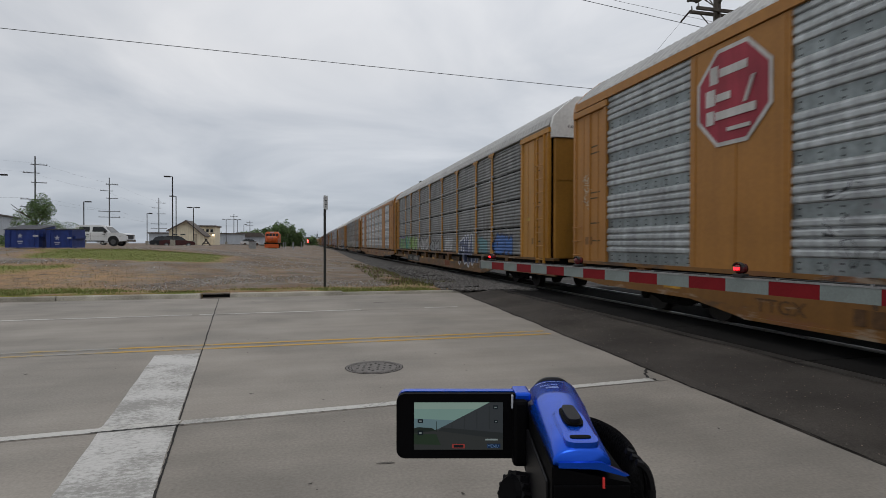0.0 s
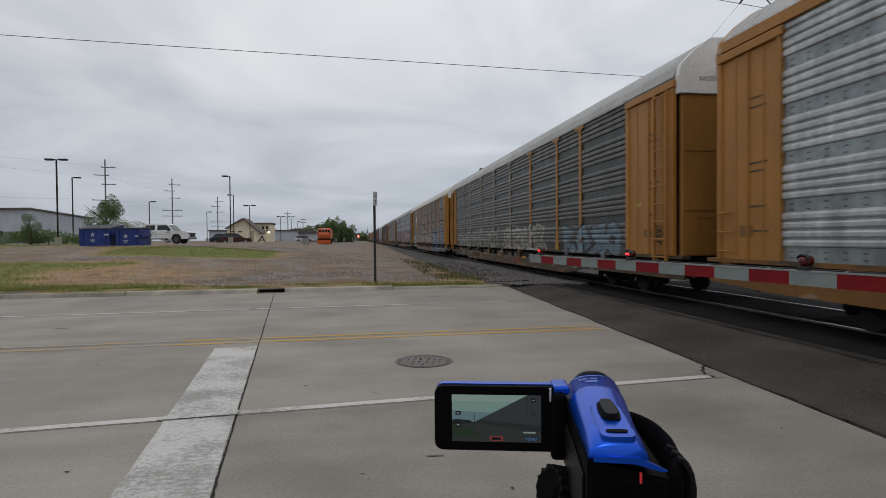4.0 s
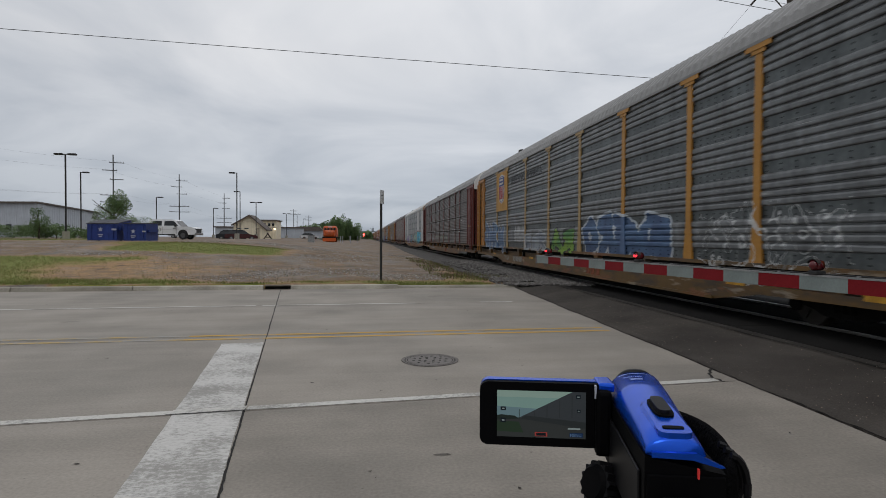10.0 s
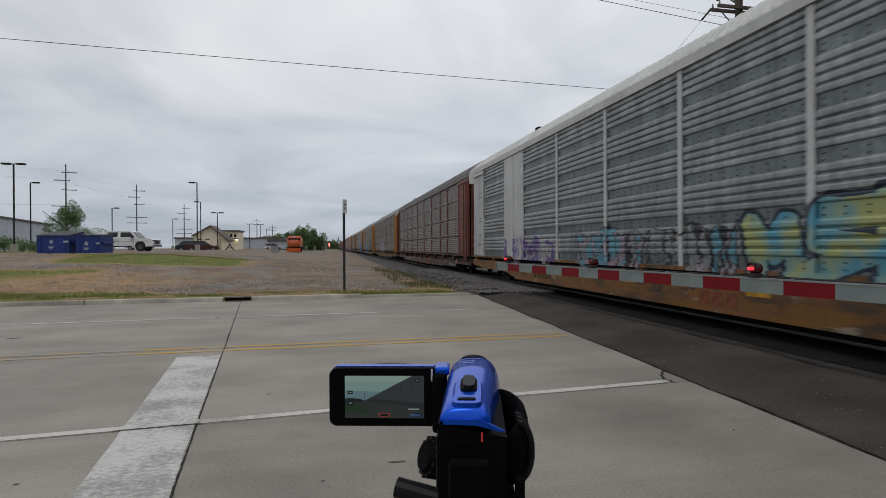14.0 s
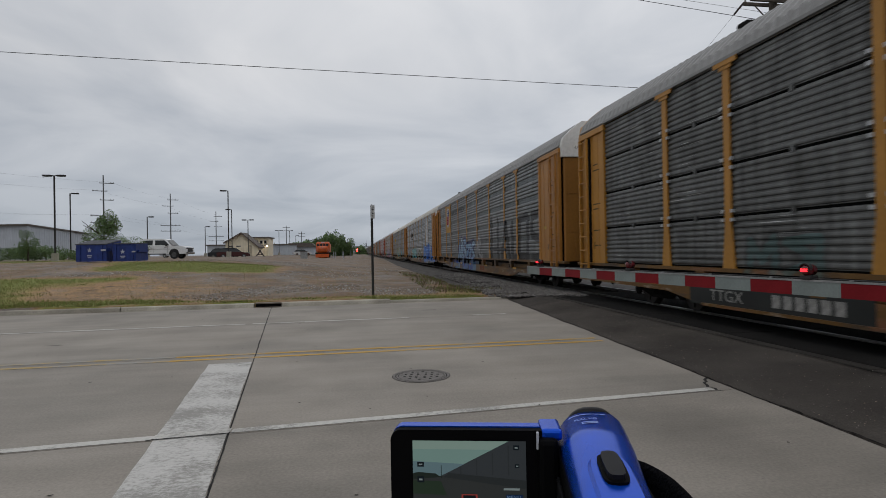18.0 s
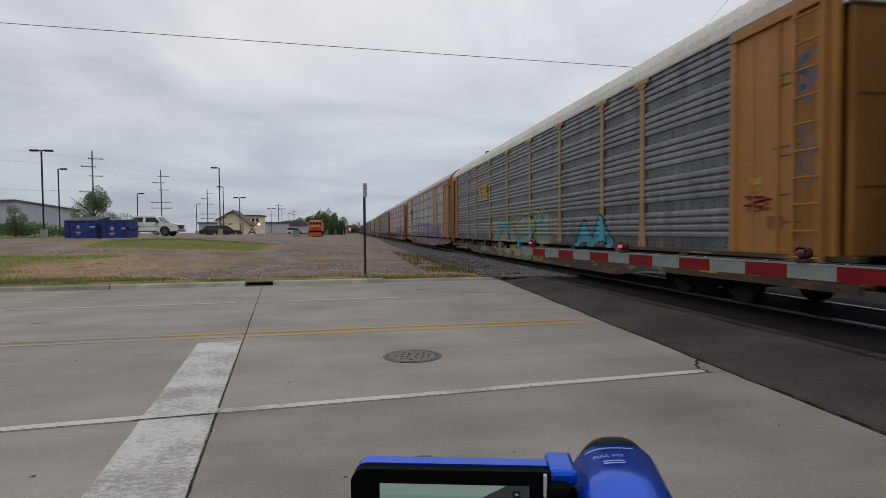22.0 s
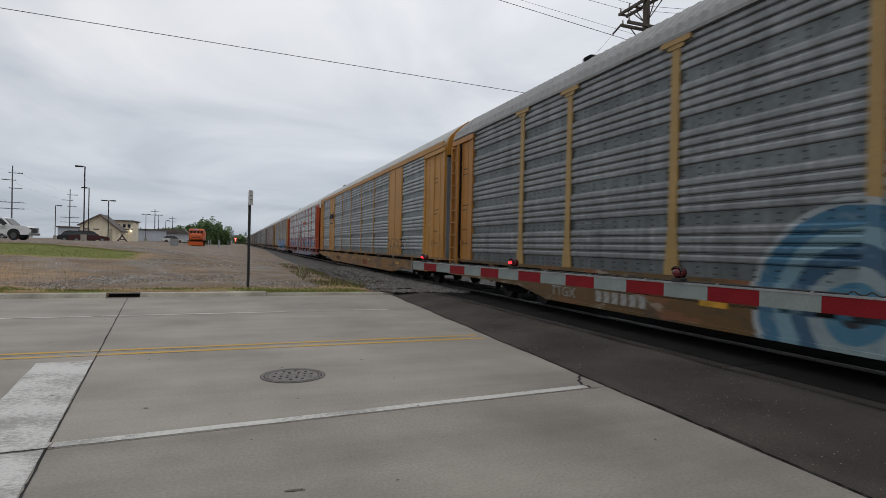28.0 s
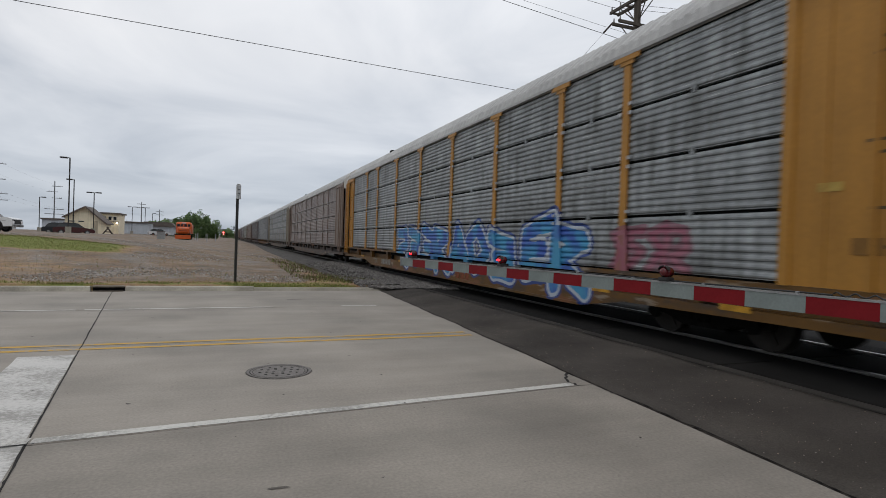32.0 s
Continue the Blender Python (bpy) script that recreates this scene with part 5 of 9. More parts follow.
def arches(u0, n, w, v0, v1, wide, steps=5):
    """Rounded letters in a row: strokes (u, v, u, v, width)."""
    rnd = random.Random(n)
    out = []
    for k in range(n):
        c, h = u0 + w * (k + 0.5), (v1 - v0) * rnd.uniform(0.8, 1.1)
        pts = [(c - 0.54 * w * math.cos(math.pi * i / steps), v0 + h * math.sin(math.pi * i / steps) ** 0.7) for i in range(steps + 1)]
        out += [(*a, *b, wide) for a, b in zip(pts, pts[1:])]
    return out


TAGS = {
    0: [(4.6, 6.4, 0.9, 2.0, [GY], K_, -0.8, 1), (12.0, 12.9, 2.2, 3.0, [TAN], (0.5, 0.42, 0.3), 0.5, 2)],
    1: [(9.3, 11.9, 1.1, 1.66, "bubble", ((0.12, 0.26, 0.04), (0.05, 0.16, 0.06), K_, (0.16, 0.12, 0.34), 3, 0.26), 1.0, 3), (7.3, 8.7, 1.12, 1.75, "bubble", ((0.04, 0.26, 0.2), (0.12, 0.26, 0.04), K_, None, 2, 0.24), 1.0, 47), (5.0, 7.3, 1.1, 1.72, "bubble", ((0.12, 0.26, 0.04), (0.2, 0.3, 0.08), K_, None, 3, 0.26), 1.0, 48), (1.8, 4.9, 1.05, 1.65, "bubble", ((0.34, 0.34, 0.33), (0.24, 0.24, 0.24), K_, None, 4, 0.22), 1.0, 49), (-0.6, 1.4, 1.02, 1.45, "bubble", (MID, GY, K_, None, 2, 0.2), 1.0, 50), (-3.3, -1.9, 1.02, 1.6, "bubble", ((0.36, 0.37, 0.38), GY, (0.2, 0.2, 0.2), None, 2, 0.2), 0.85, 51), (-6.4, -4.4, 0.62, 1.62, "bubble", ((0.02, 0.03, 0.09), (0.05, 0.07, 0.14), (0.42, 0.45, 0.5), None, 4, 0.2), 1.0, 52), (-8.3, -7.2, 1.05, 1.5, "bubble", ((0.05, 0.16, 0.2), TU, (0.06, 0.1, 0.12), None, 2, 0.2), 0.6, 53), (-10.7, -9.0, 1.08, 1.58, "bubble", ((0.03, 0.13, 0.40), (0.03, 0.10, 0.30), (0.01, 0.02, 0.06), None, 3, 0.24), 1.0, 54)],
    3: [(-2.5, 10.5, 0.85, 1.95, [DARK, (0.3, 0.27, 0.2), K_], (0.5, 0.48, 0.44), -0.5, 8), (-5.8, -0.4, 0.98, 1.72, "bubble", ((0.10, 0.095, 0.085), (0.2, 0.19, 0.16), (0.40, 0.39, 0.35), None, 6, 0.2), 0.95, 55), (0.6, 10.8, 0.96, 1.62, "bubble", ((0.34, 0.32, 0.27), (0.2, 0.21, 0.19), (0.03, 0.03, 0.03), None, 9, 0.2), 0.9, 73), (-11.3, -7.5, 0.95, 1.65, "bubble", ((0.18, 0.26, 0.31), (0.13, 0.17, 0.2), (0.03, 0.03, 0.04), None, 4, 0.26), 0.9, 56)],
    4: [(0, 0, 1, 3, "strokes", ((0.40, 0.40, 0.39), arches(-4.4, 5, 1.5, 0.95, 2.0, 0.075) + arches(-3.8, 4, 1.5, 0.95, 1.6, 0.06)), 1, 71), (-11.5, -4.6, 0.4, 2.2, [(0.05, 0.12, 0.24), (0.08, 0.17, 0.30), (0.20, 0.24, 0.27), (0.04, 0.09, 0.18)], (0.04, 0.06, 0.09), 0.9, 70), (-5.4, 0.5, 0.5, 2.1, [(0.06, 0.12, 0.22), (0.25, 0.3, 0.34), BROWN], (0.36, 0.37, 0.38), -0.9, 10), (1.0, 9.0, 0.7, 1.8, [BROWN, (0.2, 0.17, 0.14)], (0.46, 0.42, 0.38), -0.7, 11), (9.0, 11.5, 0.9, 1.6, [TU, GY], W_, 0.4, 12)],
    5: [(-3.5, 4.8, 0.35, 1.9, [(0.20, 0.02, 0.035), (0.24, 0.04, 0.05), (0.04, 0.11, 0.05), (0.14, 0.13, 0.035)], (0.36, 0.33, 0.32), 1.45, 13), (7.0, 11.0, 0.95, 1.7, [(0.16, 0.05, 0.06)], (0.42, 0.39, 0.39), -0.5, 14), (-4.5, -2.2, 0.9, 1.7, [GY, (0.36, 0.4, 0.38)], K_, 0.5, 15)],
    6: [(7.6, 11.5, 0.95, 1.9, "bubble", ((0.04, 0.09, 0.19), (0.08, 0.15, 0.26), (0.36, 0.39, 0.42), None, 4, 0.36), 1.0, 57), (-6.3, -1.8, 1.0, 1.8, "bubble", ((0.025, 0.06, 0.15), (0.05, 0.11, 0.22), (0.42, 0.46, 0.5), None, 5, 0.36), 1.0, 17), (-0.8, 1.1, 0.98, 1.5, "bubble", ((0.2, 0.34, 0.04), GN, K_, None, 2, 0.28), 1.0, 58), (-10.6, -7.2, 0.95, 1.9, [MID], (0.45, 0.46, 0.46), -0.55, 19), (4.4, 5.7, 1.35, 1.85, "bubble", ((0.4, 0.41, 0.42), GY, (0.3, 0.3, 0.3), None, 3, 0.1), 0.7, 62), (1.7, 4.2, 0.95, 1.5, "bubble", ((0.1, 0.12, 0.17), (0.26, 0.3, 0.34), (0.38, 0.4, 0.42), None, 3, 0.18), 0.7, 63)],
    7: [(0, 0, 1, 3, "strokes", ((0.17, 0.22, 0.13), arches(-3.0, 3, 1.15, 1.0, 1.56, 0.055) + arches(0.6, 3, 1.1, 0.98, 1.6, 0.045) + [(-0.1, 1.6, -0.15, 1.0, 0.05), (-0.1, 1.25, -1.0, 1.62, 0.05), (2.2, 1.62, 2.1, 1.0, 0.05), (-2.9, 1.5, -2.3, 0.98, 0.09), (3.9, 1.65, 3.85, 1.0, 0.04)]), 1, 20), (0, 0, 1, 3, "strokes", ((0.20, 0.20, 0.19), arches(5.2, 4, 1.2, 1.0, 1.45, 0.04) + arches(-8.4, 2, 0.8, 1.0, 1.4, 0.05)), 1, 72)],
    8: [(-10.9, -6.6, 0.85, 1.95, "bubble", ((0.04, 0.34, 0.50), (0.08, 0.40, 0.5), (0.02, 0.03, 0.05), (0.4, 0.13, 0.05), 3, 0.46), 1.0, 21), (-6.2, -3.0, 0.9, 1.8, "bubble", ((0.10, 0.30, 0.40), (0.36, 0.38, 0.16), (0.02, 0.03, 0.05), None, 3, 0.36), 1.0, 64), (-2.8, 3.0, 0.9, 1.7, [(0.1, 0.28, 0.36), GY, (0.3, 0.25, 0.3)], K_, 0.6, 22), (4.0, 9.0, 0.9, 1.6, [PU, GY], (0.4, 0.4, 0.4), 0.5, 23)],
    9: [(-6.0, 4.0, 0.9, 1.8, [BROWN, BROWN, (0.12, 0.09, 0.08)], (0.26, 0.2, 0.18), -0.7, 24)],
    10: [(-1.4, 3.7, 0.98, 1.9, "bubble", ((0.34, 0.31, 0.36), (0.20, 0.16, 0.22), K_, (0.36, 0.36, 0.36), 4, 0.3), 0.9, 25), (5.0, 6.6, 0.9, 1.5, "bubble", ((0.05, 0.13, 0.12), (0.06, 0.15, 0.15), K_, None, 2, 0.14), 0.4, 27), (-11.4, -10.0, 0.98, 1.4, "bubble", ((0.12, 0.06, 0.06), (0.14, 0.09, 0.09), K_, None, 2, 0.16), 0.35, 26)],
    11: [(0, 0, 1, 3, "strokes", ((0.012, 0.012, 0.014), BRUSHED), 1, 60), (-0.5, 4.1, 0.72, 1.95, "bubble", ((0.14, 0.25, 0.42), (0.24, 0.36, 0.46), (0.012, 0.015, 0.07), (0.025, 0.03, 0.12), 6, 0.27), 1.0, 28), (-2.3, -1.3, 1.0, 1.9, "bubble", ((0.03, 0.03, 0.03), GY, (0.36, 0.36, 0.37), None, 1, 0.34), 1.0, 61), (5.0, 6.0, 1.3, 1.8, "bubble", ((0.3, 0.3, 0.3), GY, DARK, None, 2, 0.1), 0.7, 65), (-0.9, 8.0, 0.36, 0.85, [BL, (0.1, 0.2, 0.3)], K_, 0.5, 29)],
    12: [(-12.6, -5.5, 0.62, 1.85, "bubble", ((0.015, 0.09, 0.38), (0.05, 0.2, 0.55), (0.01, 0.015, 0.07), (0.40, 0.46, 0.55), 6, 0.46), 1.0, 30), (-3.6, -0.2, 0.75, 1.55, "bubble", ((0.14, 0.15, 0.05), (0.07, 0.06, 0.10), (0.42, 0.43, 0.42), None, 4, 0.32), 1.0, 31), (1.3, 5.8, 0.75, 1.68, "bubble", ((0.05, 0.36, 0.42), (0.30, 0.40, 0.36), K_, (0.36, 0.17, 0.03), 5, 0.36), 1.0, 32), (6.9, 11.0, 0.95, 1.65, "bubble", ((0.36, 0.37, 0.38), (0.04, 0.04, 0.06), K_, None, 5, 0.22), 1.0, 33)],
    13: [(-3.2, 3.6, 0.62, 1.75, "bubble", ((0.03, 0.27, 0.33), (0.38, 0.25, 0.11), (0.02, 0.04, 0.04), (0.30, 0.30, 0.06), 6, 0.44), 1.0, 34), (-7.4, -5.3, 0.95, 1.5, "bubble", (TU, CY, K_, None, 2, 0.28), 1.0, 35)],
    14: [(-13.0, -4.6, 0.5, 1.9, [(0.06, 0.028, 0.045), (0.10, 0.045, 0.065), (0.07, 0.03, 0.055), (0.02, 0.045, 0.22), (0.05, 0.025, 0.04)], (0.36, 0.33, 0.34), 0.7, 36), (-4.4, 3.2, 0.4, 2.05, [(0.15, 0.07, 0.36), (0.12, 0.05, 0.30), (0.20, 0.09, 0.20), (0.18, 0.08, 0.40), (0.04, 0.26, 0.10), (0.14, 0.06, 0.34), (0.40, 0.12, 0.04)], (0.05, 0.02, 0.08), 0.75, 37), (3.5, 9.5, 0.9, 1.8, [TU, (0.22, 0.36, 0.26), (0.1, 0.3, 0.26), MID], K_, 0.5, 38)],
    15: [(-10.8, 0.8, 0.6, 1.75, "bubble", (K_, (0.05, 0.05, 0.06), (0.42, 0.40, 0.42), (0.3, 0.08, 0.16), 7, 0.46), 1.0, 39), (2.0, 9.0, 0.9, 1.6, [LITE, GY], K_, -0.6, 40)],
    16: [(0, 0, 0.6, 3, "strokes", ((0.26, 0.29, 0.30), [(1.55, 0.74, 1.57, 0.74, 2.46)]), 1, 41), (0, 0, 0.6, 3, "strokes", ((0.035, 0.11, 0.18), [(1.55, 0.74, 1.57, 0.74, 2.3)]), 1, 41), (0, 0, 0.6, 3, "strokes", ((0.14, 0.23, 0.27), [(1.55, 0.72, 1.57, 0.72, 1.85)]), 1, 41), (0, 0, 0.6, 3, "strokes", ((0.03, 0.07, 0.12), [(1.55, 0.72, 1.57, 0.72, 1.45)]), 1, 41), (0, 0, 0.6, 3, "strokes", ((0.19, 0.24, 0.25), [(1.55, 0.7, 1.57, 0.7, 1.05)]), 1, 41), (0, 0, 0.6, 3, "strokes", ((0.04, 0.13, 0.2), [(1.55, 0.72, 1.57, 0.72, 0.7)]), 1, 41), (0, 0, 0.6, 3, "strokes", ((0.012, 0.012, 0.016), [(1.55, 0.74, 1.57, 0.74, 0.36)]), 1, 41), (-6.1, 0.2, 0.7, 1.8, "bubble", ((0.30, 0.36, 0.38), (0.14, 0.24, 0.28), (0.03, 0.03, 0.035), None, 6, 0.26), 0.9, 42), (-8.8, -6.8, 1.2, 1.7, "bubble", ((0.05, 0.05, 0.05), DARK, DARK, None, 3, 0.07), 0.7, 66)],
    17: [(0, 0, 1, 3, "strokes", ((0.045, 0.03, 0.02), arches(-9.6, 5, 0.56, 0.98, 1.58, 0.05, 8) + arches(-9.3, 4, 0.56, 0.98, 1.4, 0.05, 8)), 1, 43)],
    18: [(-11.3, 11.4, 0.4, 1.95, [(0.30, 0.06, 0.09), (0.44, 0.30, 0.28), (0.36, 0.10, 0.12), (0.46, 0.36, 0.30), (0.22, 0.04, 0.08), (0.40, 0.16, 0.16)], (0.16, 0.05, 0.08), 0.32, 44), (-11.3, 11.4, 0.3, 0.6, [(0.03, 0.10, 0.30), (0.05, 0.26, 0.40), (0.30, 0.06, 0.08), (0.44, 0.26, 0.2)], (0.03, 0.03, 0.1), 0.5, 67), (0, 0, 0.4, 3, "facets", [([(-2.12, 1.3), (-3.35, 1.98), (-3.9, 1.0)], (0.008, 0.018, 0.13), (0.20, 0.30, 0.28)), ([(3.15, 0.95), (2.9, 2.04), (1.3, 1.2)], (0.02, 0.14, 0.28), (0.20, 0.30, 0.28)), ([(6.0, 1.3), (4.87, 2.09), (4.3, 0.95)], (0.008, 0.018, 0.13), (0.20, 0.30, 0.28)), ([(-6.1, 1.3), (-7.6, 2.06), (-7.8, 0.95)], (0.008, 0.018, 0.13), (0.20, 0.30, 0.28)), ([(-4.5, 2.07), (-6.2, 1.3), (-4.5, 0.95)], (0.02, 0.14, 0.28), (0.20, 0.30, 0.28)), ([(-9.0, 2.06), (-10.4, 1.35), (-8.95, 0.95)], (0.02, 0.14, 0.28), (0.20, 0.30, 0.28)), ([(-10.3, 1.35), (-11.6, 2.05), (-11.6, 0.95)], (0.008, 0.018, 0.13), (0.20, 0.30, 0.28)), ([(8.6, 1.3), (7.5, 2.0), (7.3, 0.95)], (0.008, 0.018, 0.13), (0.20, 0.30, 0.28)), ([(7.2, 0.95), (7.0, 1.95), (6.2, 1.3)], (0.02, 0.14, 0.28), (0.20, 0.30, 0.28)), ([(11.2, 1.2), (10.2, 2.0), (9.6, 0.95)], (0.008, 0.018, 0.13), (0.20, 0.30, 0.28)), ([(-0.9, 0.42), (-1.8, 0.95), (-2.6, 0.42)], (0.02, 0.14, 0.28), (0.20, 0.30, 0.28)), ([(4.2, 0.42), (3.2, 0.9), (2.4, 0.42)], (0.008, 0.018, 0.13), (0.20, 0.30, 0.28)), ([(-6.0, 0.42), (-7.4, 0.9), (-8.4, 0.42)], (0.02, 0.14, 0.28), (0.20, 0.30, 0.28))], 1, 68)],
    19: [(-8.0, 3.8, 0.62, 1.75, "bubble", ((0.015, 0.07, 0.34), (0.03, 0.24, 0.42), (0.40, 0.44, 0.48), (0.02, 0.05, 0.2), 9, 0.34), 1.0, 45), (-10.2, -8.5, 1.0, 1.65, "bubble", ((0.24, 0.06, 0.10), (0.3, 0.12, 0.16), (0.2, 0.07, 0.1), None, 4, 0.09), 0.8, 46)],
}
STRIPES = [(1.02, 1.18, (0.17, 0.03, 0.045)), (1.23, 1.40, (0.17, 0.03, 0.045)), (1.45, 1.62, (0.17, 0.03, 0.045)), (1.98, 2.10, (0.17, 0.03, 0.045)), (2.14, 2.26, (0.17, 0.03, 0.045)), (2.30, 2.42, (0.17, 0.03, 0.045))]
LAST = 33
for n in range(LAST):
    st = STYLES.get(n) or FAR[(n - 20) % 4]
    autorack(n, detail=n < 20, tags=TAGS.get(n, ()), bands=STRIPES if n == 5 else (), **st)


SLACK = [(0, 0.2), (3, -0.44), (5, 0.0), (7, 0.1), (11, -0.25), (13, 0.37), (16, 0.65), (19, 0.3), (40, 0.3)]


# how far each car's front and rear thirds stand ahead of the even spacing: the cars differ a little in length
AHEAD = {0: (0.0, -0.05), 1: (-0.1, -0.28), 2: (-0.15, 0.0), 3: (0.1, 0.0), 4: (0.0, -0.15), 5: (0.36, 0.08), 6: (0.26, 0.05), 7: (0.14, -0.06), 8: (0.2, 0.05), 9: (0.45, 0.2),
         10: (0.36, 0.1), 11: (-0.05, -0.1), 12: (0.45, 0.08), 13: (0.6, 0.18), 14: (0.2, 0.05), 15: (0.3, 0.15), 16: (0.42, 0.08), 17: (0.7, 0.25), 18: (0.3, -0.05), 19: (0.3, 0.0)}
for n, car, _ in CARS:
    front, back = AHEAD.get(n, (0.25, 0.05))
    car.scale.y = 1 + (front - back) / 16


def car_y(n, t):
    """Middle of a car; the cars' lengths over the couplers differ a little."""
    front, back = AHEAD.get(n, (0.25, 0.05))
    for (a, p), (b, q) in zip(SLACK[:-1], SLACK[1:]):
        if a <= n <= b:
            off = p + (q - p) * (n - a) / (b - a)
    return FIRST + off + (n - 0.5) * PITCH - run(t) - (front + back) / 2


# ---------------------------------------------------------------- signs painted on the cars
CAR = {n: car for n, car, _ in CARS}


def plate(car, name, shapes, label, x=-SIDE - 0.054):
    """Painted sign on a car's side: layers of flat outlines (points along the car and up) with their colours."""
    for i, (pts, col) in enumerate(shapes):
        bm = bmesh.new()
        poly_prism(bm, pts, "x", x - 0.003 * (i + 1), x + 0.004)
        part(name, bm, mat("sign_%02x%02x%02x" % tuple(int(c * 255) for c in col), col, 0.6, scale=2, vary=0.18, streak=0.2), car, label)


def rect(u0, u1, v0, v1, lean=0.0):
    return [(u0, v0), (u1, v0), (u1 + lean, v1), (u0 + lean, v1)]


def oct_(u, v, r, s=1.0):
    return [(u + r * s * math.cos(radians(22.5 + 45 * k)), v + r * math.sin(radians(22.5 + 45 * k))) for k in range(8)]


WHITE, BLUE_S, RED_S, BLK, GOLD = (0.5, 0.49, 0.47), (0.04, 0.06, 0.22), (0.30, 0.03, 0.05), (0.02, 0.02, 0.02), (0.5, 0.30, 0.02)
c = 7.88
plate(CAR[0], "sign", [(oct_(7.93, 3.68, 0.83, 1.0), WHITE), (oct_(7.93, 3.68, 0.76, 1.0), RED_S)] + [(rect(a, b, v, v + h, 0), WHITE) for a, b, v, h in ((8.22, 8.40, 3.92, 0.28), (7.62, 8.18, 4.0, 0.13), (8.28, 8.48, 3.58, 0.26), (7.95, 8.25, 3.62, 0.12), (8.30, 8.46, 3.28, 0.22), (7.45, 8.26, 3.33, 0.13), (7.55, 8.0, 3.12, 0.06))] + [([(7.62, 3.5), (7.68, 3.5), (7.52, 3.86), (7.46, 3.86)], WHITE)], "faded red octagonal sign with white bars")
plate(CAR[2], "sign", [(rect(c - 0.62, c - 0.5, 3.75, 4.35), (0.3, 0.06, 0.05)), (rect(c - 0.62, c + 0.05, 4.25, 4.36), (0.3, 0.06, 0.05)), (rect(c - 0.02, c + 0.1, 3.8, 4.36), (0.3, 0.06, 0.05)), (rect(c + 0.0, c + 0.62, 3.75, 3.87), (0.3, 0.06, 0.05)), (rect(c + 0.5, c + 0.62, 3.75, 4.3), (0.3, 0.06, 0.05))], "faded red angular sign")


def shield(u, v, w, h):
    return [(u - w * 0.35, v - h * 0.42), (u, v - h / 2), (u + w * 0.35, v - h * 0.42), (u + w / 2, v - h * 0.05), (u + w * 0.42, v + h * 0.2), (u + w / 2, v + h * 0.42), (u, v + h / 2), (u - w / 2, v + h * 0.42), (u - w * 0.42, v + h * 0.2), (u - w / 2, v - h * 0.05)]


for n, stripes in ((4, 0), (6, 1), (11, 1)):
    s = [(rect(c - 1.0, c + 1.0, 2.64, 4.46), (0.42, 0.22, 0.04)), (shield(c, 3.66, 1.02, 1.36), WHITE), (shield(c, 3.66, 0.92, 1.25), BLUE_S), (shield(c, 3.66, 0.86, 1.18), WHITE), (rect(c - 0.44, c + 0.44, 3.80, 4.18), BLUE_S)]
    if stripes:
        s += [(rect(c - 0.36 + 0.16 * k, c - 0.29 + 0.16 * k, 3.2, 3.78), RED_S) for k in range(5)]
    s += [(rect(c - 0.3, c + 0.3, 4.04, 4.12), WHITE), (rect(c - 0.36, c + 0.36, 3.87, 3.95), WHITE)]
    plate(CAR[n], "sign", s, "yellow panel with a blue and white shield")
plate(CAR[5], "sign", [(rect(4.12, 6.7, 3.64, 4.45), (0.20, 0.018, 0.04))] + [(rect(6.2, 6.52, v, v + 0.06, -0.08), WHITE) for v in (3.9, 4.0, 4.1, 4.2)] + [(rect(a, a + 0.15, 4.0, 4.0 + h), WHITE) for a, h in ((5.92, 0.24), (5.70, 0.16), (5.49, 0.16), (5.28, 0.16), (5.07, 0.16), (4.80, 0.16), (4.58, 0.16), (4.36, 0.16))] + [(rect(4.5, 5.5, 3.82, 3.86), WHITE)], "dark red sign with white bars", x=-SIDE - 0.06)
plate(CAR[13], "sign", [(rect(a, a + 0.42, v, v + h, -0.03), GOLD) for a in (5.66, 5.12, 4.58) for v, h in ((3.42, 0.12), (3.21, 0.10), (3.0, 0.12))] + [(rect(a, a + 0.12, v, v + 0.2, -0.01), GOLD) for a, v in ((5.97, 3.12), (5.97, 3.28), (5.42, 3.28), (5.12, 3.06), (4.86, 3.06), (4.6, 3.28))] + [(rect(4.5, 6.1, 2.78, 2.88), GOLD)], "weathered yellow block sign", x=-SIDE - 0.03)
for n in (12, 14, 17):
    w = 5.42 if n == 12 else c
    s_ = [(rect(w + 0.62, w + 0.86, v, v + 0.06), BLK) for v in (2.95, 3.46)] + [(rect(w - 0.86, w - 0.62, v, v + 0.06), BLK) for v in (2.95, 3.46)]
    s_ += [(rect(w + 0.80, w + 0.86, 2.95, 3.5), BLK), (rect(w - 0.86, w - 0.80, 2.95, 3.5), BLK)]
    for k in (0.24, -0.16, -0.56):
        s_ += [(rect(w + k, w + k + 0.32, v, v + 0.075), BLK) for v in (3.10, 3.22, 3.34)] + [(rect(w + k + 0.25, w + k + 0.32, 3.1, 3.41), BLK)]
    plate(CAR[n], "sign", s_ + [(rect(w - 0.4, w + 0.4, 2.74, 2.80), BLK)], "black bracketed bar sign", x=-SIDE - (0.054 if n != 12 else 0.03))
plate(CAR[12], "patch", [(rect(-8.7, -7.0, 2.2, 4.6), (0.45, 0.46, 0.46))], "bright unpainted panel", x=-SIDE - 0.02)
plate(CAR[18], "sign", [(rect(-4.6, -2.2, 3.2, 3.42, 0), (0.42, 0.08, 0.03)), (rect(-4.4, -2.5, 3.02, 3.08), BLK)], "narrow orange stripe sign", x=-SIDE - 0.03)
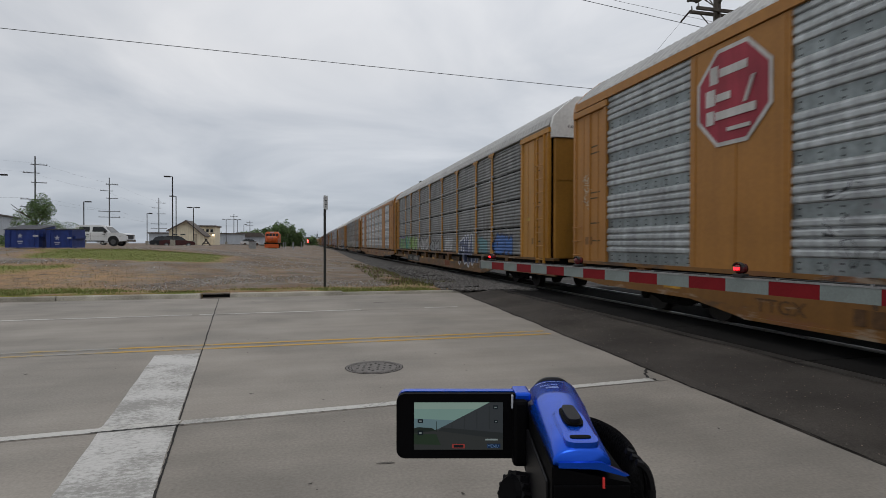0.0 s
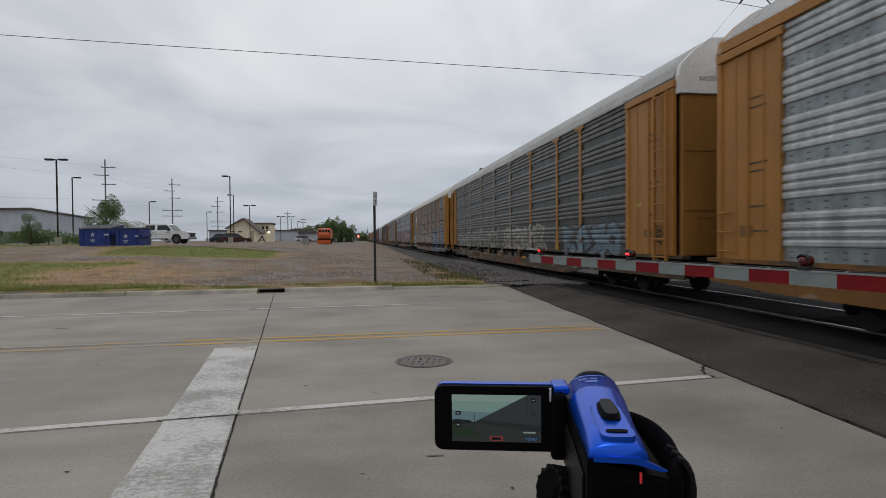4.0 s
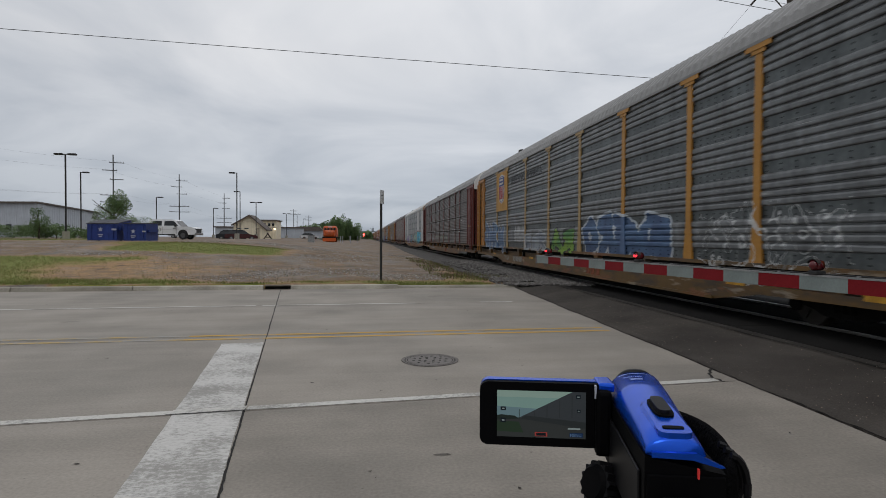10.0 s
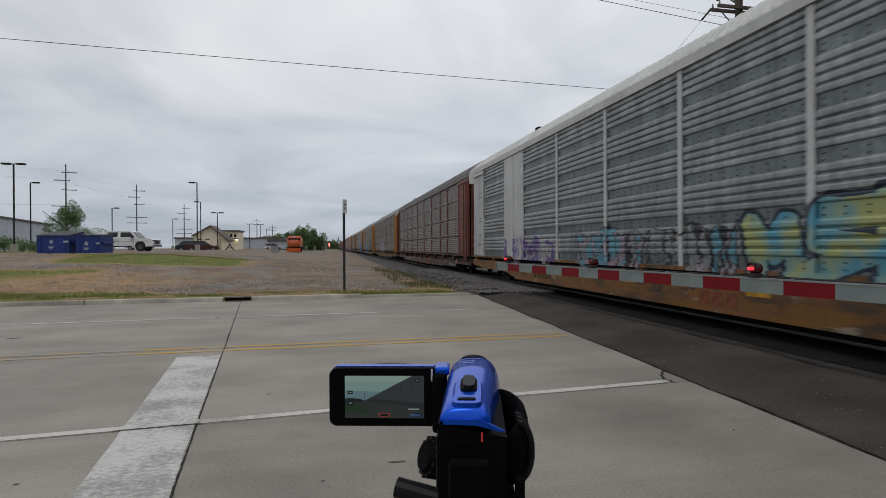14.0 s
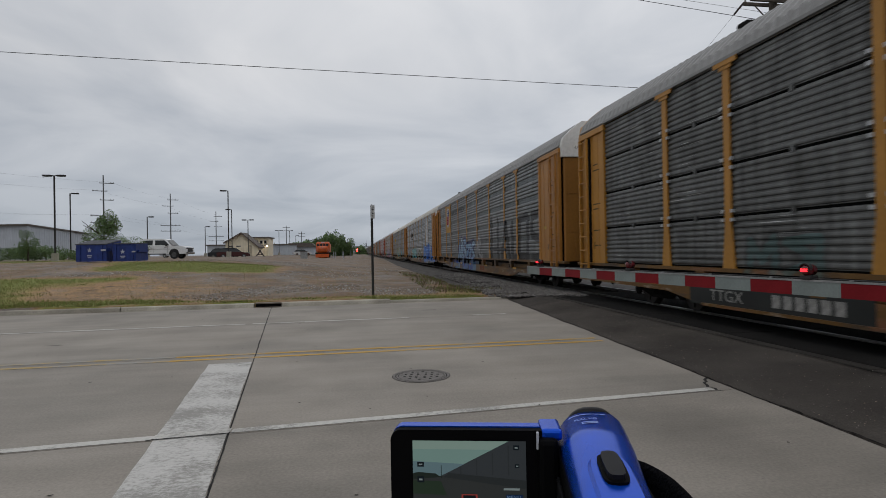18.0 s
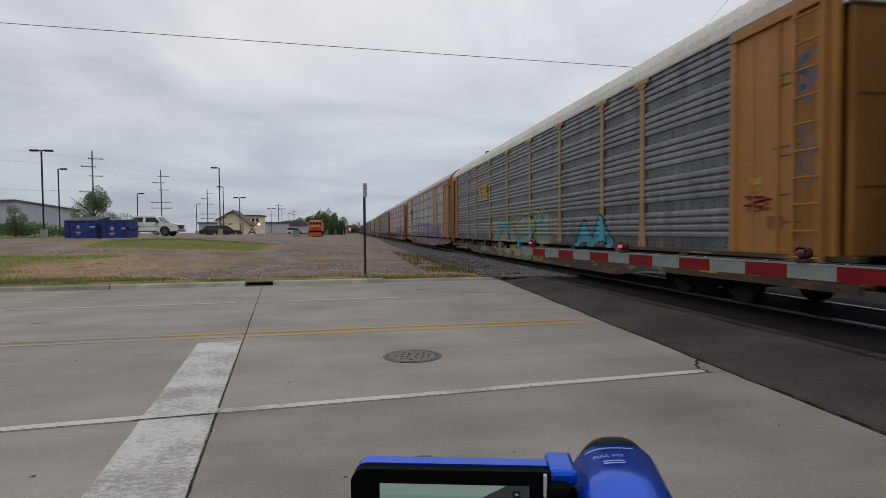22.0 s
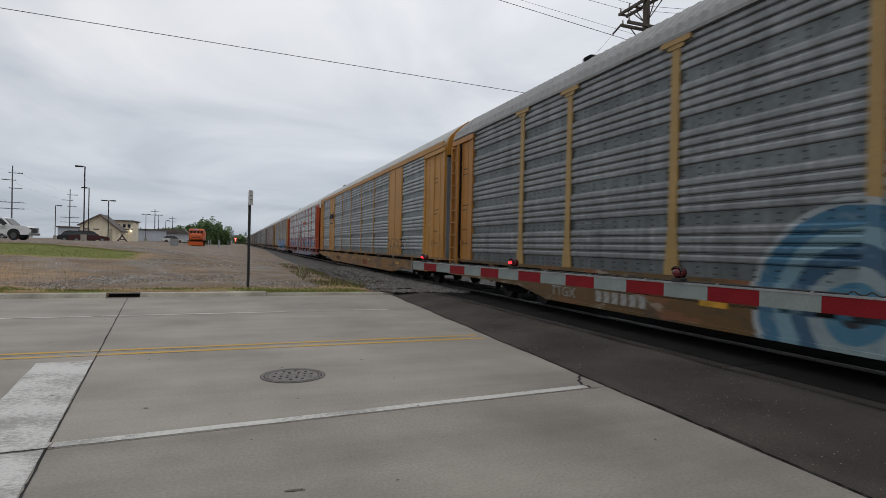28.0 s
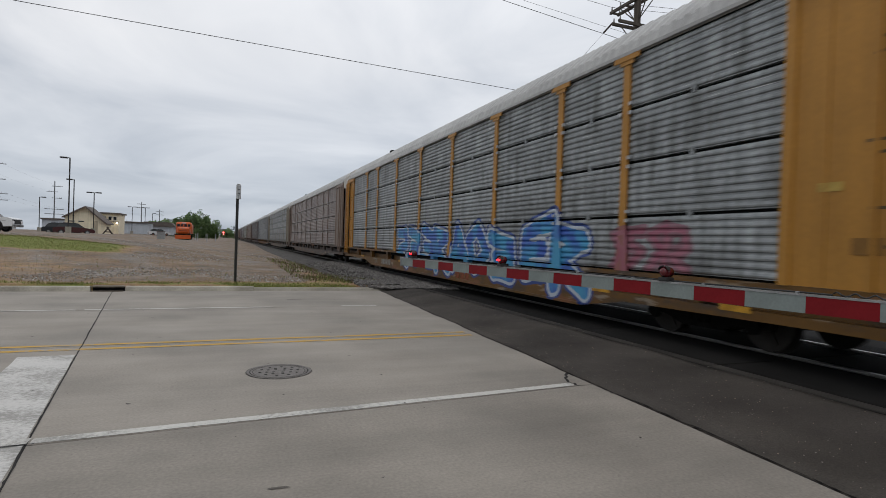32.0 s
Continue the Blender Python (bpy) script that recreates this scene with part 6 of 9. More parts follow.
# a rocket with two boosters drawn in black and white over the panels
def ship(pts):
    return [(-0.1 + u, v) for u, v in pts]


HULL = [(-0.62, 1.02), (0.62, 1.02), (0.60, 1.30), (0.37, 1.75), (0.43, 2.58), (0.31, 2.74), (0.31, 2.98), (0.13, 3.12), (-0.13, 3.12), (-0.31, 2.98), (-0.31, 2.74), (-0.43, 2.58), (-0.37, 1.75), (-0.60, 1.30)]
plate(CAR[18], "drawing", [(ship(p), col) for p, col in (
    (HULL, BLK), ([(u * 0.9, 1.03 + (v - 1.02) * 0.975) for u, v in HULL], (0.36, 0.37, 0.37)),
    (rect(-0.54, 0.54, 1.16, 1.22), BLK), (rect(-0.50, 0.50, 1.34, 1.39), BLK), (rect(-0.21, -0.15, 1.62, 2.6), BLK), (rect(0.15, 0.21, 1.62, 2.6), BLK),
    (rect(-0.29, 0.29, 2.70, 2.76), BLK), (rect(-0.10, 0.10, 2.44, 2.54), BLK), (rect(-0.40, -0.22, 2.08, 2.14), BLK), (rect(0.22, 0.40, 2.08, 2.14), BLK), (rect(-0.40, -0.22, 2.5, 2.55), BLK), (rect(0.22, 0.40, 2.5, 2.55), BLK),
    (oct_(0, 2.05, 0.09), BLK), (rect(-0.03, 0.03, 1.4, 1.95), (0.16, 0.16, 0.16)), (rect(-0.24, 0.24, 2.86, 2.9), (0.12, 0.12, 0.12)))],
    "white rocket drawing with black outlines", x=-SIDE - 0.034)


def letters(car, name, text, u, v, size, col, label, squash=1.0, x=-SIDE - 0.032, bold=0.0, up=1.0):
    """Words lettered on a car's side; they read from its rear to its front."""
    cu = bpy.data.curves.new("letters", "FONT")
    cu.body, cu.size, cu.extrude, cu.offset, cu.resolution_u = text, size, 0.0015, bold, 3
    tmp = bpy.data.objects.new("letters", cu)
    me = bpy.data.meshes.new_from_object(tmp)
    bpy.data.objects.remove(tmp)
    me.materials.clear()
    me.materials.append(mat("letter_%02x%02x%02x" % tuple(int(q * 255) for q in col), col, 0.7, scale=3, vary=0.25, streak=0.2))
    me.transform(Matrix(((0, 0, -1, 0), (-squash, 0, 0, 0), (0, up, 0, 0), (0, 0, 0, 1))))
    return part(name, me, None, car, label, at=pose(x, u, v))


# scrawled tags on the flat end sections
def scrawl(n, u, v, w, h, col, seed, wide=0.035, loops=5):
    """One wandering sprayed line, looping its way across a field w by h metres."""
    rnd = random.Random(seed)
    a, b = rnd.uniform(0, 6), rnd.uniform(0, 6)
    pts = []
    for i in range(loops * 14 + 1):
        f = i / (loops * 14)
        t = 2 * math.pi * loops * f
        pts.append((u + w * (0.32 * math.sin(t + a) + 0.2 * math.sin(2.3 * t + b)), v + h * (f - 0.5) + 0.5 * h / loops * math.cos(t * 1.35)))
    bm = bmesh.new()
    rows = []
    for i, p in enumerate(pts):
        q, r = Vector(pts[max(0, i - 1)]), Vector(pts[min(len(pts) - 1, i + 1)])
        d = (r - q)
        d = Vector((-d.y, d.x)).normalized() * wide * (0.35 + 0.2 * math.sin(i * 0.9 + seed))
        rows.append((bm.verts.new((0, p[0] - d.x, p[1] - d.y)), bm.verts.new((0, p[0] + d.x, p[1] + d.y))))
    for c0, c1 in zip(rows[:-1], rows[1:]):
        bm.faces.new((c0[0], c1[0], c1[1], c0[1]))
    part("scrawl", bm, mat("scrawl_%02x%02x%02x" % tuple(int(q * 255) for q in col), col, 0.7, scale=9, vary=0.4), CAR[n], "sprayed scrawl", at=pose(-SIDE - 0.0235, 0, 0))


for n, u, v, w, h, col, seed in ((1, 12.0, 3.3, 0.42, 1.3, (0.04, 0.03, 0.015), 1), (1, 12.0, 2.0, 0.42, 0.9, (0.04, 0.03, 0.015), 2), (4, 12.0, 2.1, 0.5, 0.4, (0.08, 0.05, 0.02), 3), (13, -13.05, 3.5, 0.5, 0.7, (0.10, 0.19, 0.36), 4),
                                 (13, -13.05, 2.4, 0.45, 0.9, (0.10, 0.19, 0.36), 5), (13, -12.2, 1.75, 0.6, 0.25, (0.28, 0.06, 0.03), 6), (16, -12.2, 3.35, 0.6, 0.45, (0.12, 0.08, 0.04), 7), (16, -12.15, 1.35, 0.6, 0.25, (0.06, 0.05, 0.04), 8),
                                 (12, -13.0, 1.5, 0.5, 0.8, (0.05, 0.05, 0.04), 9), (18, -12.1, 1.5, 0.6, 0.8, (0.45, 0.30, 0.28), 10), (0, 12.5, 2.6, 0.4, 0.8, (0.45, 0.38, 0.28), 11), (3, -13.0, 1.4, 0.5, 0.4, (0.10, 0.07, 0.03), 12), (6, 12.0, 2.4, 0.3, 0.8, (0.10, 0.06, 0.02), 13)):
    scrawl(n, u, v, w, h, col, seed)


# warning lettered on the pale end caps
def end_notice():
    cu = bpy.data.curves.new("letters", "FONT")
    cu.body, cu.size, cu.extrude, cu.space_line, cu.resolution_u = "EXCESS HEIGHT CAR", 0.125, 0.0015, 0.85, 2
    tmp = bpy.data.objects.new("letters", cu)
    me = bpy.data.meshes.new_from_object(tmp)
    bpy.data.objects.remove(tmp)
    me.materials.clear()
    me.materials.append(mat("notice_ink", (0.05, 0.05, 0.052), 0.7, scale=5, vary=0.4))
    me.transform(Matrix(((1, 0, 0, 0), (0, 0, -1, 0), (0, 1, 0, 0), (0, 0, 0, 1))))
    for n in (1, 3, 5, 7, 9, 10, 11, 12, 15, 16, 18):
        part("notice", me, None, CAR[n], "stencilled height warning", at=pose(-1.17, -LEN - 0.1425, 4.50))


end_notice()
for n in (6, 11):
    letters(CAR[n], "slogan", "BUILDING AMERICA", 6.45, 3.72, 0.46, (0.05, 0.05, 0.055), "dark painted slogan", 1.05)
# reporting marks on the sills and stencils on the end panels as plain bars
for n in range(20):
    car = CAR[n]
    light = n in (1, 4, 5, 6, 7, 9, 10, 11, 12, 13, 16, 19)
    ink = (0.26, 0.255, 0.24) if light else (0.10, 0.05, 0.02)
    if n in (1, 10):
        part("dark_field", boxm(-1.6045, -1.5985, 4.3, 8.1, 0.30, 0.70), mat("black_field", (0.012, 0.014, 0.013), 0.6, scale=3, vary=0.3), car, "black painted field")
    letters(car, "reporting_mark", "TTGX", 7.5, 0.40, 0.28, ink, "stencilled reporting mark", 1.15, x=-1.607)
    for k in range(6):
        part("stencil_bar", cached("stencil", lambda: boxm(-0.004, 0.004, -0.08, 0.08, -0.10, 0.10), mat("stencil_light" if light else "stencil_dark", ink, 0.8, vary=0.4, scale=9)), None, car, at=pose(-1.606, 5.92 - 0.225 * k, 0.50))
    for u in (-11.0, -8.3, -3.2, 0.6, 3.4, 9.4):
        part("conspicuity_mark", cached("yellow_mark", lambda: boxm(-0.004, 0.004, -0.23, 0.23, -0.04, 0.04), mat("reflective_yellow", (0.46, 0.24, 0.02), 0.4, scale=4, vary=0.4)), None, car, at=pose(-1.605, u, 0.62))
    if n not in (14, 18):
        for k in range(3):
            part("owner_mark", cached("owner_mark", lambda: boxm(-0.003, 0.003, -0.12, 0.12, -0.11, 0.11), mat("mark_rust", (0.20, 0.06, 0.03), 0.8, scale=6, vary=0.5)), None, car, at=pose(-1.604, -2.0 - 0.32 * k, 0.48))
    for s in (-1, 1):
        for k, (v, w) in enumerate(((3.6, 0.3), (3.45, 0.4), (2.55, 0.5), (2.42, 0.35), (1.85, 0.4), (1.45, 0.5))):
            part("stencil_bar", cached("small_stencil%.2f" % w, lambda: boxm(-0.003, 0.003, -w / 2, w / 2, -0.016, 0.016), mat("stencil_brown", (0.11, 0.075, 0.035), 0.8, vary=0.5, scale=9)), None, car, at=pose(-SIDE - 0.022, 12.45 * s - 0.3, v))
    part("route_card", cached("card", lambda: boxm(-0.004, 0.004, -0.13, 0.13, -0.05, 0.05), mat("card_yellow", (0.38, 0.26, 0.06), 0.7)), None, car, at=pose(-SIDE - 0.024, -12.15, 2.1))

# ---------------------------------------------------------------- crossing gate
def gate():
    g = empty("crossing_gate", pose(3.60, 2.84, 1.165, 0, 0, 8.0), "lowered red and white crossing gate arm with red lamps", "crossing gate")
    red = mat("gate_red", (0.17, 0.010, 0.014), 0.5, spec=0.1, scale=4, vary=0.12)
    white = mat("gate_white", (0.19, 0.22, 0.212), 0.5, spec=0.15, scale=4, vary=0.12)
    alu = mat("gate_edge", (0.26, 0.265, 0.265), 0.45, 0.4)
    far, near = 5.93, -7.0
    part("arm_tube", boxm(-0.012, 0.03, near, far, -0.052, 0.052, bev=0.004), alu, g)
    part("upper_rim", boxm(-0.02, 0.034, near, far + 0.01, 0.053, 0.066), alu, g)
    y, k = far, 0
    me = {0: mesh_of(boxm(-0.004, 0.0, -0.2025, 0.2025, -0.058, 0.052), white), 1: mesh_of(boxm(-0.004, 0.0, -0.2025, 0.2025, -0.058, 0.052), red)}
    while y > near:
        part("stripe", me[k % 2], None, g, "retroreflective stripe", at=pose(-0.0125, y - 0.2025, 0))
        y -= 0.406
        k += 1
    part("tip_cap", boxm(-0.03, 0.045, far + 0.011, far + 0.03, -0.07, 0.07, bev=0.006), alu, g)
    black = mat("lamp_black", (0.02, 0.02, 0.02), 0.6)
    # cable coiled along the arm and small clips
    cu = bmesh.new()
    last = None
    for i in range(90):
        y0 = -0.3 - i * 0.018
        p = (0.012 + 0.012 * math.cos(i * 1.1), y0, 0.082 + 0.012 * math.sin(i * 1.1))
        if last:
            cyl(cu, last, p, 0.005, n=5, cap=False)
        last = p
    part("coiled_cable", cu, black, g, "black coiled cable")
    part("cable", cylm((0.012, -0.3, 0.074), (0.012, far - 0.2, 0.074), 0.006, n=6), black, g)
    for i in range(14):
        part("clip", boxm(-0.018, 0.032, -0.008, 0.008, 0.066, 0.078), alu, g, at=pose(0, -3.5 + i * 0.68, 0))
    lens = mat("lamp_red_lens", (0.085, 0.005, 0.008), 0.2, vary=0.1, spec=0.5)
    glow = mat("lamp_red_glow", (0.5, 0.02, 0.02), 0.3, emit=(1.0, 0.012, 0.02, 4.0))
    lamps = []
    for y0, r, lit in ((5.55, 0.040, True), (3.22, 0.042, False), (0.93, 0.042, True)):
        part("lamp_housing", boxm(-0.035, 0.055, y0 - 0.045, y0 + 0.045, 0.067, 0.10, bev=0.008), black, g)
        part("lamp_stem", cylm((0.01, y0, 0.10), (0.01, y0, 0.14), 0.02, n=8), black, g)
        bm = bmesh.new()
        cyl(bm, (-0.02, y0, 0.10 + r), (0.05, y0, 0.10 + r), r, n=20)
        ball(bm, (-0.02, y0, 0.10 + r), (0.03, r * 0.96, r * 0.96), 2)
        part("lamp_lens", bm, lens, g, "round red lens", smooth=True)
        hood = bmesh.new()
        for a in range(9):
            t0, t1 = radians(20 + a * 15.6), radians(20 + (a + 1) * 15.6)
            pts = [(y0 + (r + 0.006) * math.cos(t0), 0.10 + r + (r + 0.006) * math.sin(t0)), (y0 + (r + 0.006) * math.cos(t1), 0.10 + r + (r + 0.006) * math.sin(t1)),
                   (y0 + (r + 0.012) * math.cos(t1), 0.10 + r + (r + 0.012) * math.sin(t1)), (y0 + (r + 0.012) * math.cos(t0), 0.10 + r + (r + 0.012) * math.sin(t0))]
            poly_prism(hood, pts, "x", -0.035, 0.0)
        bmesh.ops.remove_doubles(hood, verts=hood.verts[:], dist=1e-4)
        part("lamp_hood", hood, black, g)
        # the lamp's glow, on an added small drum whose turning stands in for flashing
        drum = bmesh.new()
        n = 12
        rr = r * 0.8
        for k in range(n // 2):
            t0, t1 = math.pi * k / 6, math.pi * (k + 1) / 6
            fs = [(-math.sin(t0) * 0.052, -math.cos(t0) * rr), (-math.sin(t1) * 0.052, -math.cos(t1) * rr)]
            v = [drum.verts.new((fs[0][0], fs[0][1], -rr * 0.36)), drum.verts.new((fs[1][0], fs[1][1], -rr * 0.36)), drum.verts.new((fs[1][0], fs[1][1], rr * 0.36)), drum.verts.new((fs[0][0], fs[0][1], rr * 0.36))]
            drum.faces.new(v)
        lamps.append(part("lamp_bulb", drum, glow, g, "glowing red bulb window", at=pose(-0.012, y0, 0.10 + r, 0, 0, 0)))
    # mast and counterweight out of the road's edge
    part("counterweight", boxm(0.2, 0.5, near - 1.9, near - 0.6, -0.35, 0.25, bev=0.03), black, g)
    part("pivot_arm", boxm(0.05, 0.12, near - 1.2, near + 0.2, -0.12, 0.12, bev=0.01), alu, g)
    mast = empty("gate_mast", pose(3.60, 2.84, 0, 0, 0, 8.0), "silver gate mast with machine box beside the road", "gate mast")
    part("mast", cylm((0.45, near - 0.4, 0), (0.45, near - 0.4, 4.2), 0.065, n=16), alu, mast)
    part("machine", boxm(0.13, 0.38, near - 0.75, near - 0.05, 0.55, 1.5, bev=0.02), alu, mast)
    part("base", boxm(0.1, 0.85, near - 0.8, near + 0.0, 0, 0.4, bev=0.02), alu, mast)
    return lamps


GATE_LAMPS = gate()

# ---------------------------------------------------------------- camcorder on its tripod
def camcorder():
    M = pose(0.0921, 0.1252, 0, 0, 0, -13.3)
    blue = mat("camcorder_blue", (0.003, 0.075, 0.56), 0.22, 0.6, spec=0.5, scale=30, vary=0.06)
    black = mat("camcorder_black", (0.0025, 0.0025, 0.003), 0.6, scale=40, vary=0.15, spec=0.05)
    satin = mat("camcorder_satin", (0.007, 0.007, 0.008), 0.45, scale=40, vary=0.1, spec=0.15)
    cam_ = empty("camcorder", M, "bright blue camcorder with opened side screen on a tripod", "camcorder")

    def loft(rows, close=True):
        bm = bmesh.new()
        vs = [[bm.verts.new(p) for p in r] for r in rows]
        for a, b in zip(vs[:-1], vs[1:]):
            for i in range(len(a) - 1 + close):
                j = (i + 1) % len(a)
                bm.faces.new((a[i], a[j], b[j], b[i]))
        if close:
            bm.faces.new(vs[0][::-1]); bm.faces.new(vs[-1])
        bmesh.ops.recalc_face_normals(bm, faces=bm.faces[:])
        return bm

    def arch(y, top, half, base, cx=0.005, n=14, low=0.0, drop=0.0):
        pts = []
        for i in range(n + 1):
            a = math.pi * i / n
            sx = math.copysign(abs(math.cos(a)) ** 0.75, math.cos(a))
            lo = base - drop * (1 - sx) / 2
            pts.append((cx - half * sx, y + low * (1 - math.sin(a)), lo + (top - lo) * math.sin(a) ** 0.8))
        return pts
    # blue top shell, higher at the lens end
    rows = [arch(y, top, half, base, cx=-0.0165 + half, drop=drop) for y, top, half, base, drop in (
        (-0.009, 1.3935, 0.0165, 1.386, 0.003), (-0.006, 1.3955, 0.0172, 1.386, 0.004), (0.01, 1.398, 0.0178, 1.386, 0.006), (0.04, 1.400, 0.0190, 1.386, 0.010),
        (0.08, 1.4025, 0.0212, 1.385, 0.013), (0.114, 1.4042, 0.0222, 1.384, 0.014))]
    part("top_shell", loft(rows), blue, cam_, "glossy blue top shell", smooth=True)
    part("lens_ring", loft([arch(0.1145, 1.4052, 0.0238, 1.345, n=28), arch(0.120, 1.4054, 0.0238, 1.345, n=28), arch(0.124, 1.403, 0.022, 1.347, n=28)]), satin, cam_, "dark grey lens ring", smooth=True)
    body = bmesh.new()
    poly_prism(body, [(-0.0175, -0.0105), (0.0275, -0.0105), (0.0275, 0.12), (-0.0175, 0.12)], "z", 1.334, 1.3855)
    for v in body.verts:
        if v.co.z > 1.38:
            v.co.z -= 0.009 * (v.co.x + 0.0175) / 0.045
    part("body", body, black, cam_, "black lower body")
    # blue wedge running down the right of the back
    bm = bmesh.new()
    vs = [bm.verts.new(p) for p in ((-0.014, -0.0122, 1.3885), (0.011, -0.0122, 1.3885), (0.0262, -0.0122, 1.3812), (0.0235, -0.0122, 1.3808), (0.008, -0.0122, 1.3848), (-0.014, -0.0122, 1.3855))]
    bm.faces.new(vs)
    part("back_trim", bmesh_solid(bm, 0.003), blue, cam_)
    part("back_plate", boxm(-0.0165, 0.0265, -0.0120, -0.0106, 1.336, 1.3755, bev=0.0005), black, cam_)
    part("battery", boxm(-0.010, 0.016, -0.024, -0.0146, 1.337, 1.366, bev=0.003), black, cam_)
    part("side_cover", boxm(-0.0195, -0.0176, -0.002, 0.09, 1.336, 1.374, bev=0.001), satin, cam_)
    part("record_light", boxm(0.0108, 0.0118, -0.0140, -0.0122, 1.3748, 1.3805), mat("red_mark", (0.4, 0.03, 0.03), 0.4, emit=(1, 0.05, 0.04, 0.12)), cam_, "small red light")
    # zoom rocker in its dark ring, eyelet plate
    def oval(cx, cy, a, b, n=20, p=0.55):
        return [(cx + a * math.copysign(abs(math.cos(2 * math.pi * i / n)) ** p, math.cos(2 * math.pi * i / n)), cy + b * math.copysign(abs(math.sin(2 * math.pi * i / n)) ** p, math.sin(2 * math.pi * i / n))) for i in range(n)]

    def top_piece(name, outline, z0, z1, slope, m, label=""):
        b = bmesh.new()
        poly_prism(b, outline, "z", z0, z1)
        for v in b.verts:
            v.co.z += slope * v.co.y
        part(name, b, m, cam_, label)
    deck = bmesh.new()
    ring = oval(0.0018, 0.0225, 0.0108, 0.0285, 28, 0.5)
    lo = [deck.verts.new((x, y, 1.390 + 0.06 * y)) for x, y in ring]
    mid = [deck.verts.new((x, y, 1.3960 + 0.06 * y)) for x, y in ring]
    hi = [deck.verts.new((0.0018 + (x - 0.0018) * 0.86, 0.0225 + (y - 0.0225) * 0.95, 1.3978 + 0.06 * y)) for x, y in ring]
    for a_, b_ in ((lo, mid), (mid, hi)):
        for i in range(28):
            j = (i + 1) % 28
            deck.faces.new((a_[i], a_[j], b_[j], b_[i]))
    deck.faces.new(hi)
    bmesh.ops.recalc_face_normals(deck, faces=deck.faces[:])
    part("raised_deck", deck, blue, cam_, "raised blue control deck")
    top_piece("rocker_ring", oval(0.0022, 0.0335, 0.0062, 0.0152), 1.3976, 1.3990, 0.06, black)
    top_piece("zoom_rocker", oval(0.0022, 0.0335, 0.0044, 0.0132), 1.3988, 1.4016, 0.06, satin, "dark zoom rocker")
    top_piece("eyelet_plate", oval(0.0012, 0.001, 0.0098, 0.0080), 1.3925, 1.3985, 0.06, blue)
    top_piece("eyelet_slot", oval(0.0012, 0.001, 0.0062, 0.0022), 1.3975, 1.3990, 0.06, black)
    for w, y in ((0.022, 0.1085), (0.0095, 0.0960), (0.0095, 0.0940)):
        bm = bmesh.new()
        n = 10
        row = []
        for k in range(n + 1):
            x = 0.001 + w * (k / n - 0.5)
            q = abs((x - 0.005) / 0.0215) ** (1 / 0.75)
            z = 1.385 + (0.0175 + 0.05 * (y - 0.08)) * math.sqrt(1 - q * q) ** 0.8 + 0.0002
            row.append((bm.verts.new((x, y, z)), bm.verts.new((x, y + 0.0011, z))))
        for a, b in zip(row[:-1], row[1:]):
            bm.faces.new((a[0], b[0], b[1], a[1]))
        part("print_bar", bm, mat("pale_print", (0.25, 0.32, 0.6), 0.5), cam_)
    letters_ = bpy.data.curves.new("print", "FONT")
    letters_.body, letters_.size, letters_.extrude = "FULL HD", 0.0035, 0.0001
    tmp = bpy.data.objects.new("print", letters_)
    me = bpy.data.meshes.new_from_object(tmp)
    bpy.data.objects.remove(tmp)
    me.materials.clear(); me.materials.append(mat("pale_print", (0, 0, 0)))
    for v in me.vertices:
        # wrapped round the shell
        x, y = v.co.x - 0.0075, v.co.y + 0.1005
        q = abs((x - 0.005) / 0.0215) ** (1 / 0.75)
        top = 1.4025 + 0.05 * (y - 0.08)
        v.co = (x, y, 1.385 + (top - 1.385) * math.sqrt(1 - q * q) ** 0.8 + 0.00015 + v.co.z)
    part("print", me, None, cam_, "pale printed letters")
    # screen on its hinge
    hinge = part("hinge", boxm(-0.0295, -0.0178, 0.088, 0.112, 1.345, 1.395, bev=0.003), black, cam_)
    part("hinge_cap", boxm(-0.029, -0.0165, 0.093, 0.116, 1.3925, 1.3995, bev=0.002), blue, hinge)
    part("hinge_clip", boxm(-0.0305, -0.0290, 0.0905, 0.0930, 1.3885, 1.3985, bev=0.0004), mat("pale_plastic", (0.42, 0.44, 0.47), 0.4), cam_)
    panel = bmesh.new()
    def rr(x0, x1, z0, z1, r, n=6, right=0.001):
        pts = []
        for cx, cz, a0, q in ((x1 - right, z1 - right, 0, right), (x0 + r, z1 - r, 90, r), (x0 + r, z0 + r, 180, r), (x1 - right, z0 + right, 270, right)):
            for i in range(n + 1):
                a = radians(a0 + 90 * i / n)
                pts.append((cx + q * math.cos(a), cz + q * math.sin(a)))
        return pts
    poly_prism(panel, rr(-0.1183, -0.0285, 1.350, 1.3988, 0.0065), "y", 0.0933, 0.0985)
    lcd = part("screen_panel", panel, black, cam_, "black bezel of the opened screen")
    sh = bmesh.new()
    poly_prism(sh, rr(-0.1180, -0.0288, 1.3505, 1.3995, 0.0065), "y", 0.0988, 0.106)
    part("screen_back", sh, blue, lcd)
    # the picture on the screen: flat shapes that glow faintly
    def glowing(name, col, k=0.5):
        return mat(name, tuple(q * 0.1 for q in col), 0.35, emit=(*col, k * 0.47), spec=0.2)
    x0, x1, z0, z1 = -0.1050, -0.0380, 1.3567, 1.3925
    W, H = x1 - x0, z1 - z0

    def flat(name, pts, lay, m, label=""):
        b = bmesh.new()
        y = 0.0933 - 0.00015 * lay
        f = b.faces.new([b.verts.new((x0 + W * u, y, z0 + H * v)) for u, v in pts])
        bmesh.ops.recalc_face_normals(b, faces=[f])
        if f.normal.y > 0:
            f.normal_flip()
        part(name, b, m, lcd, label)
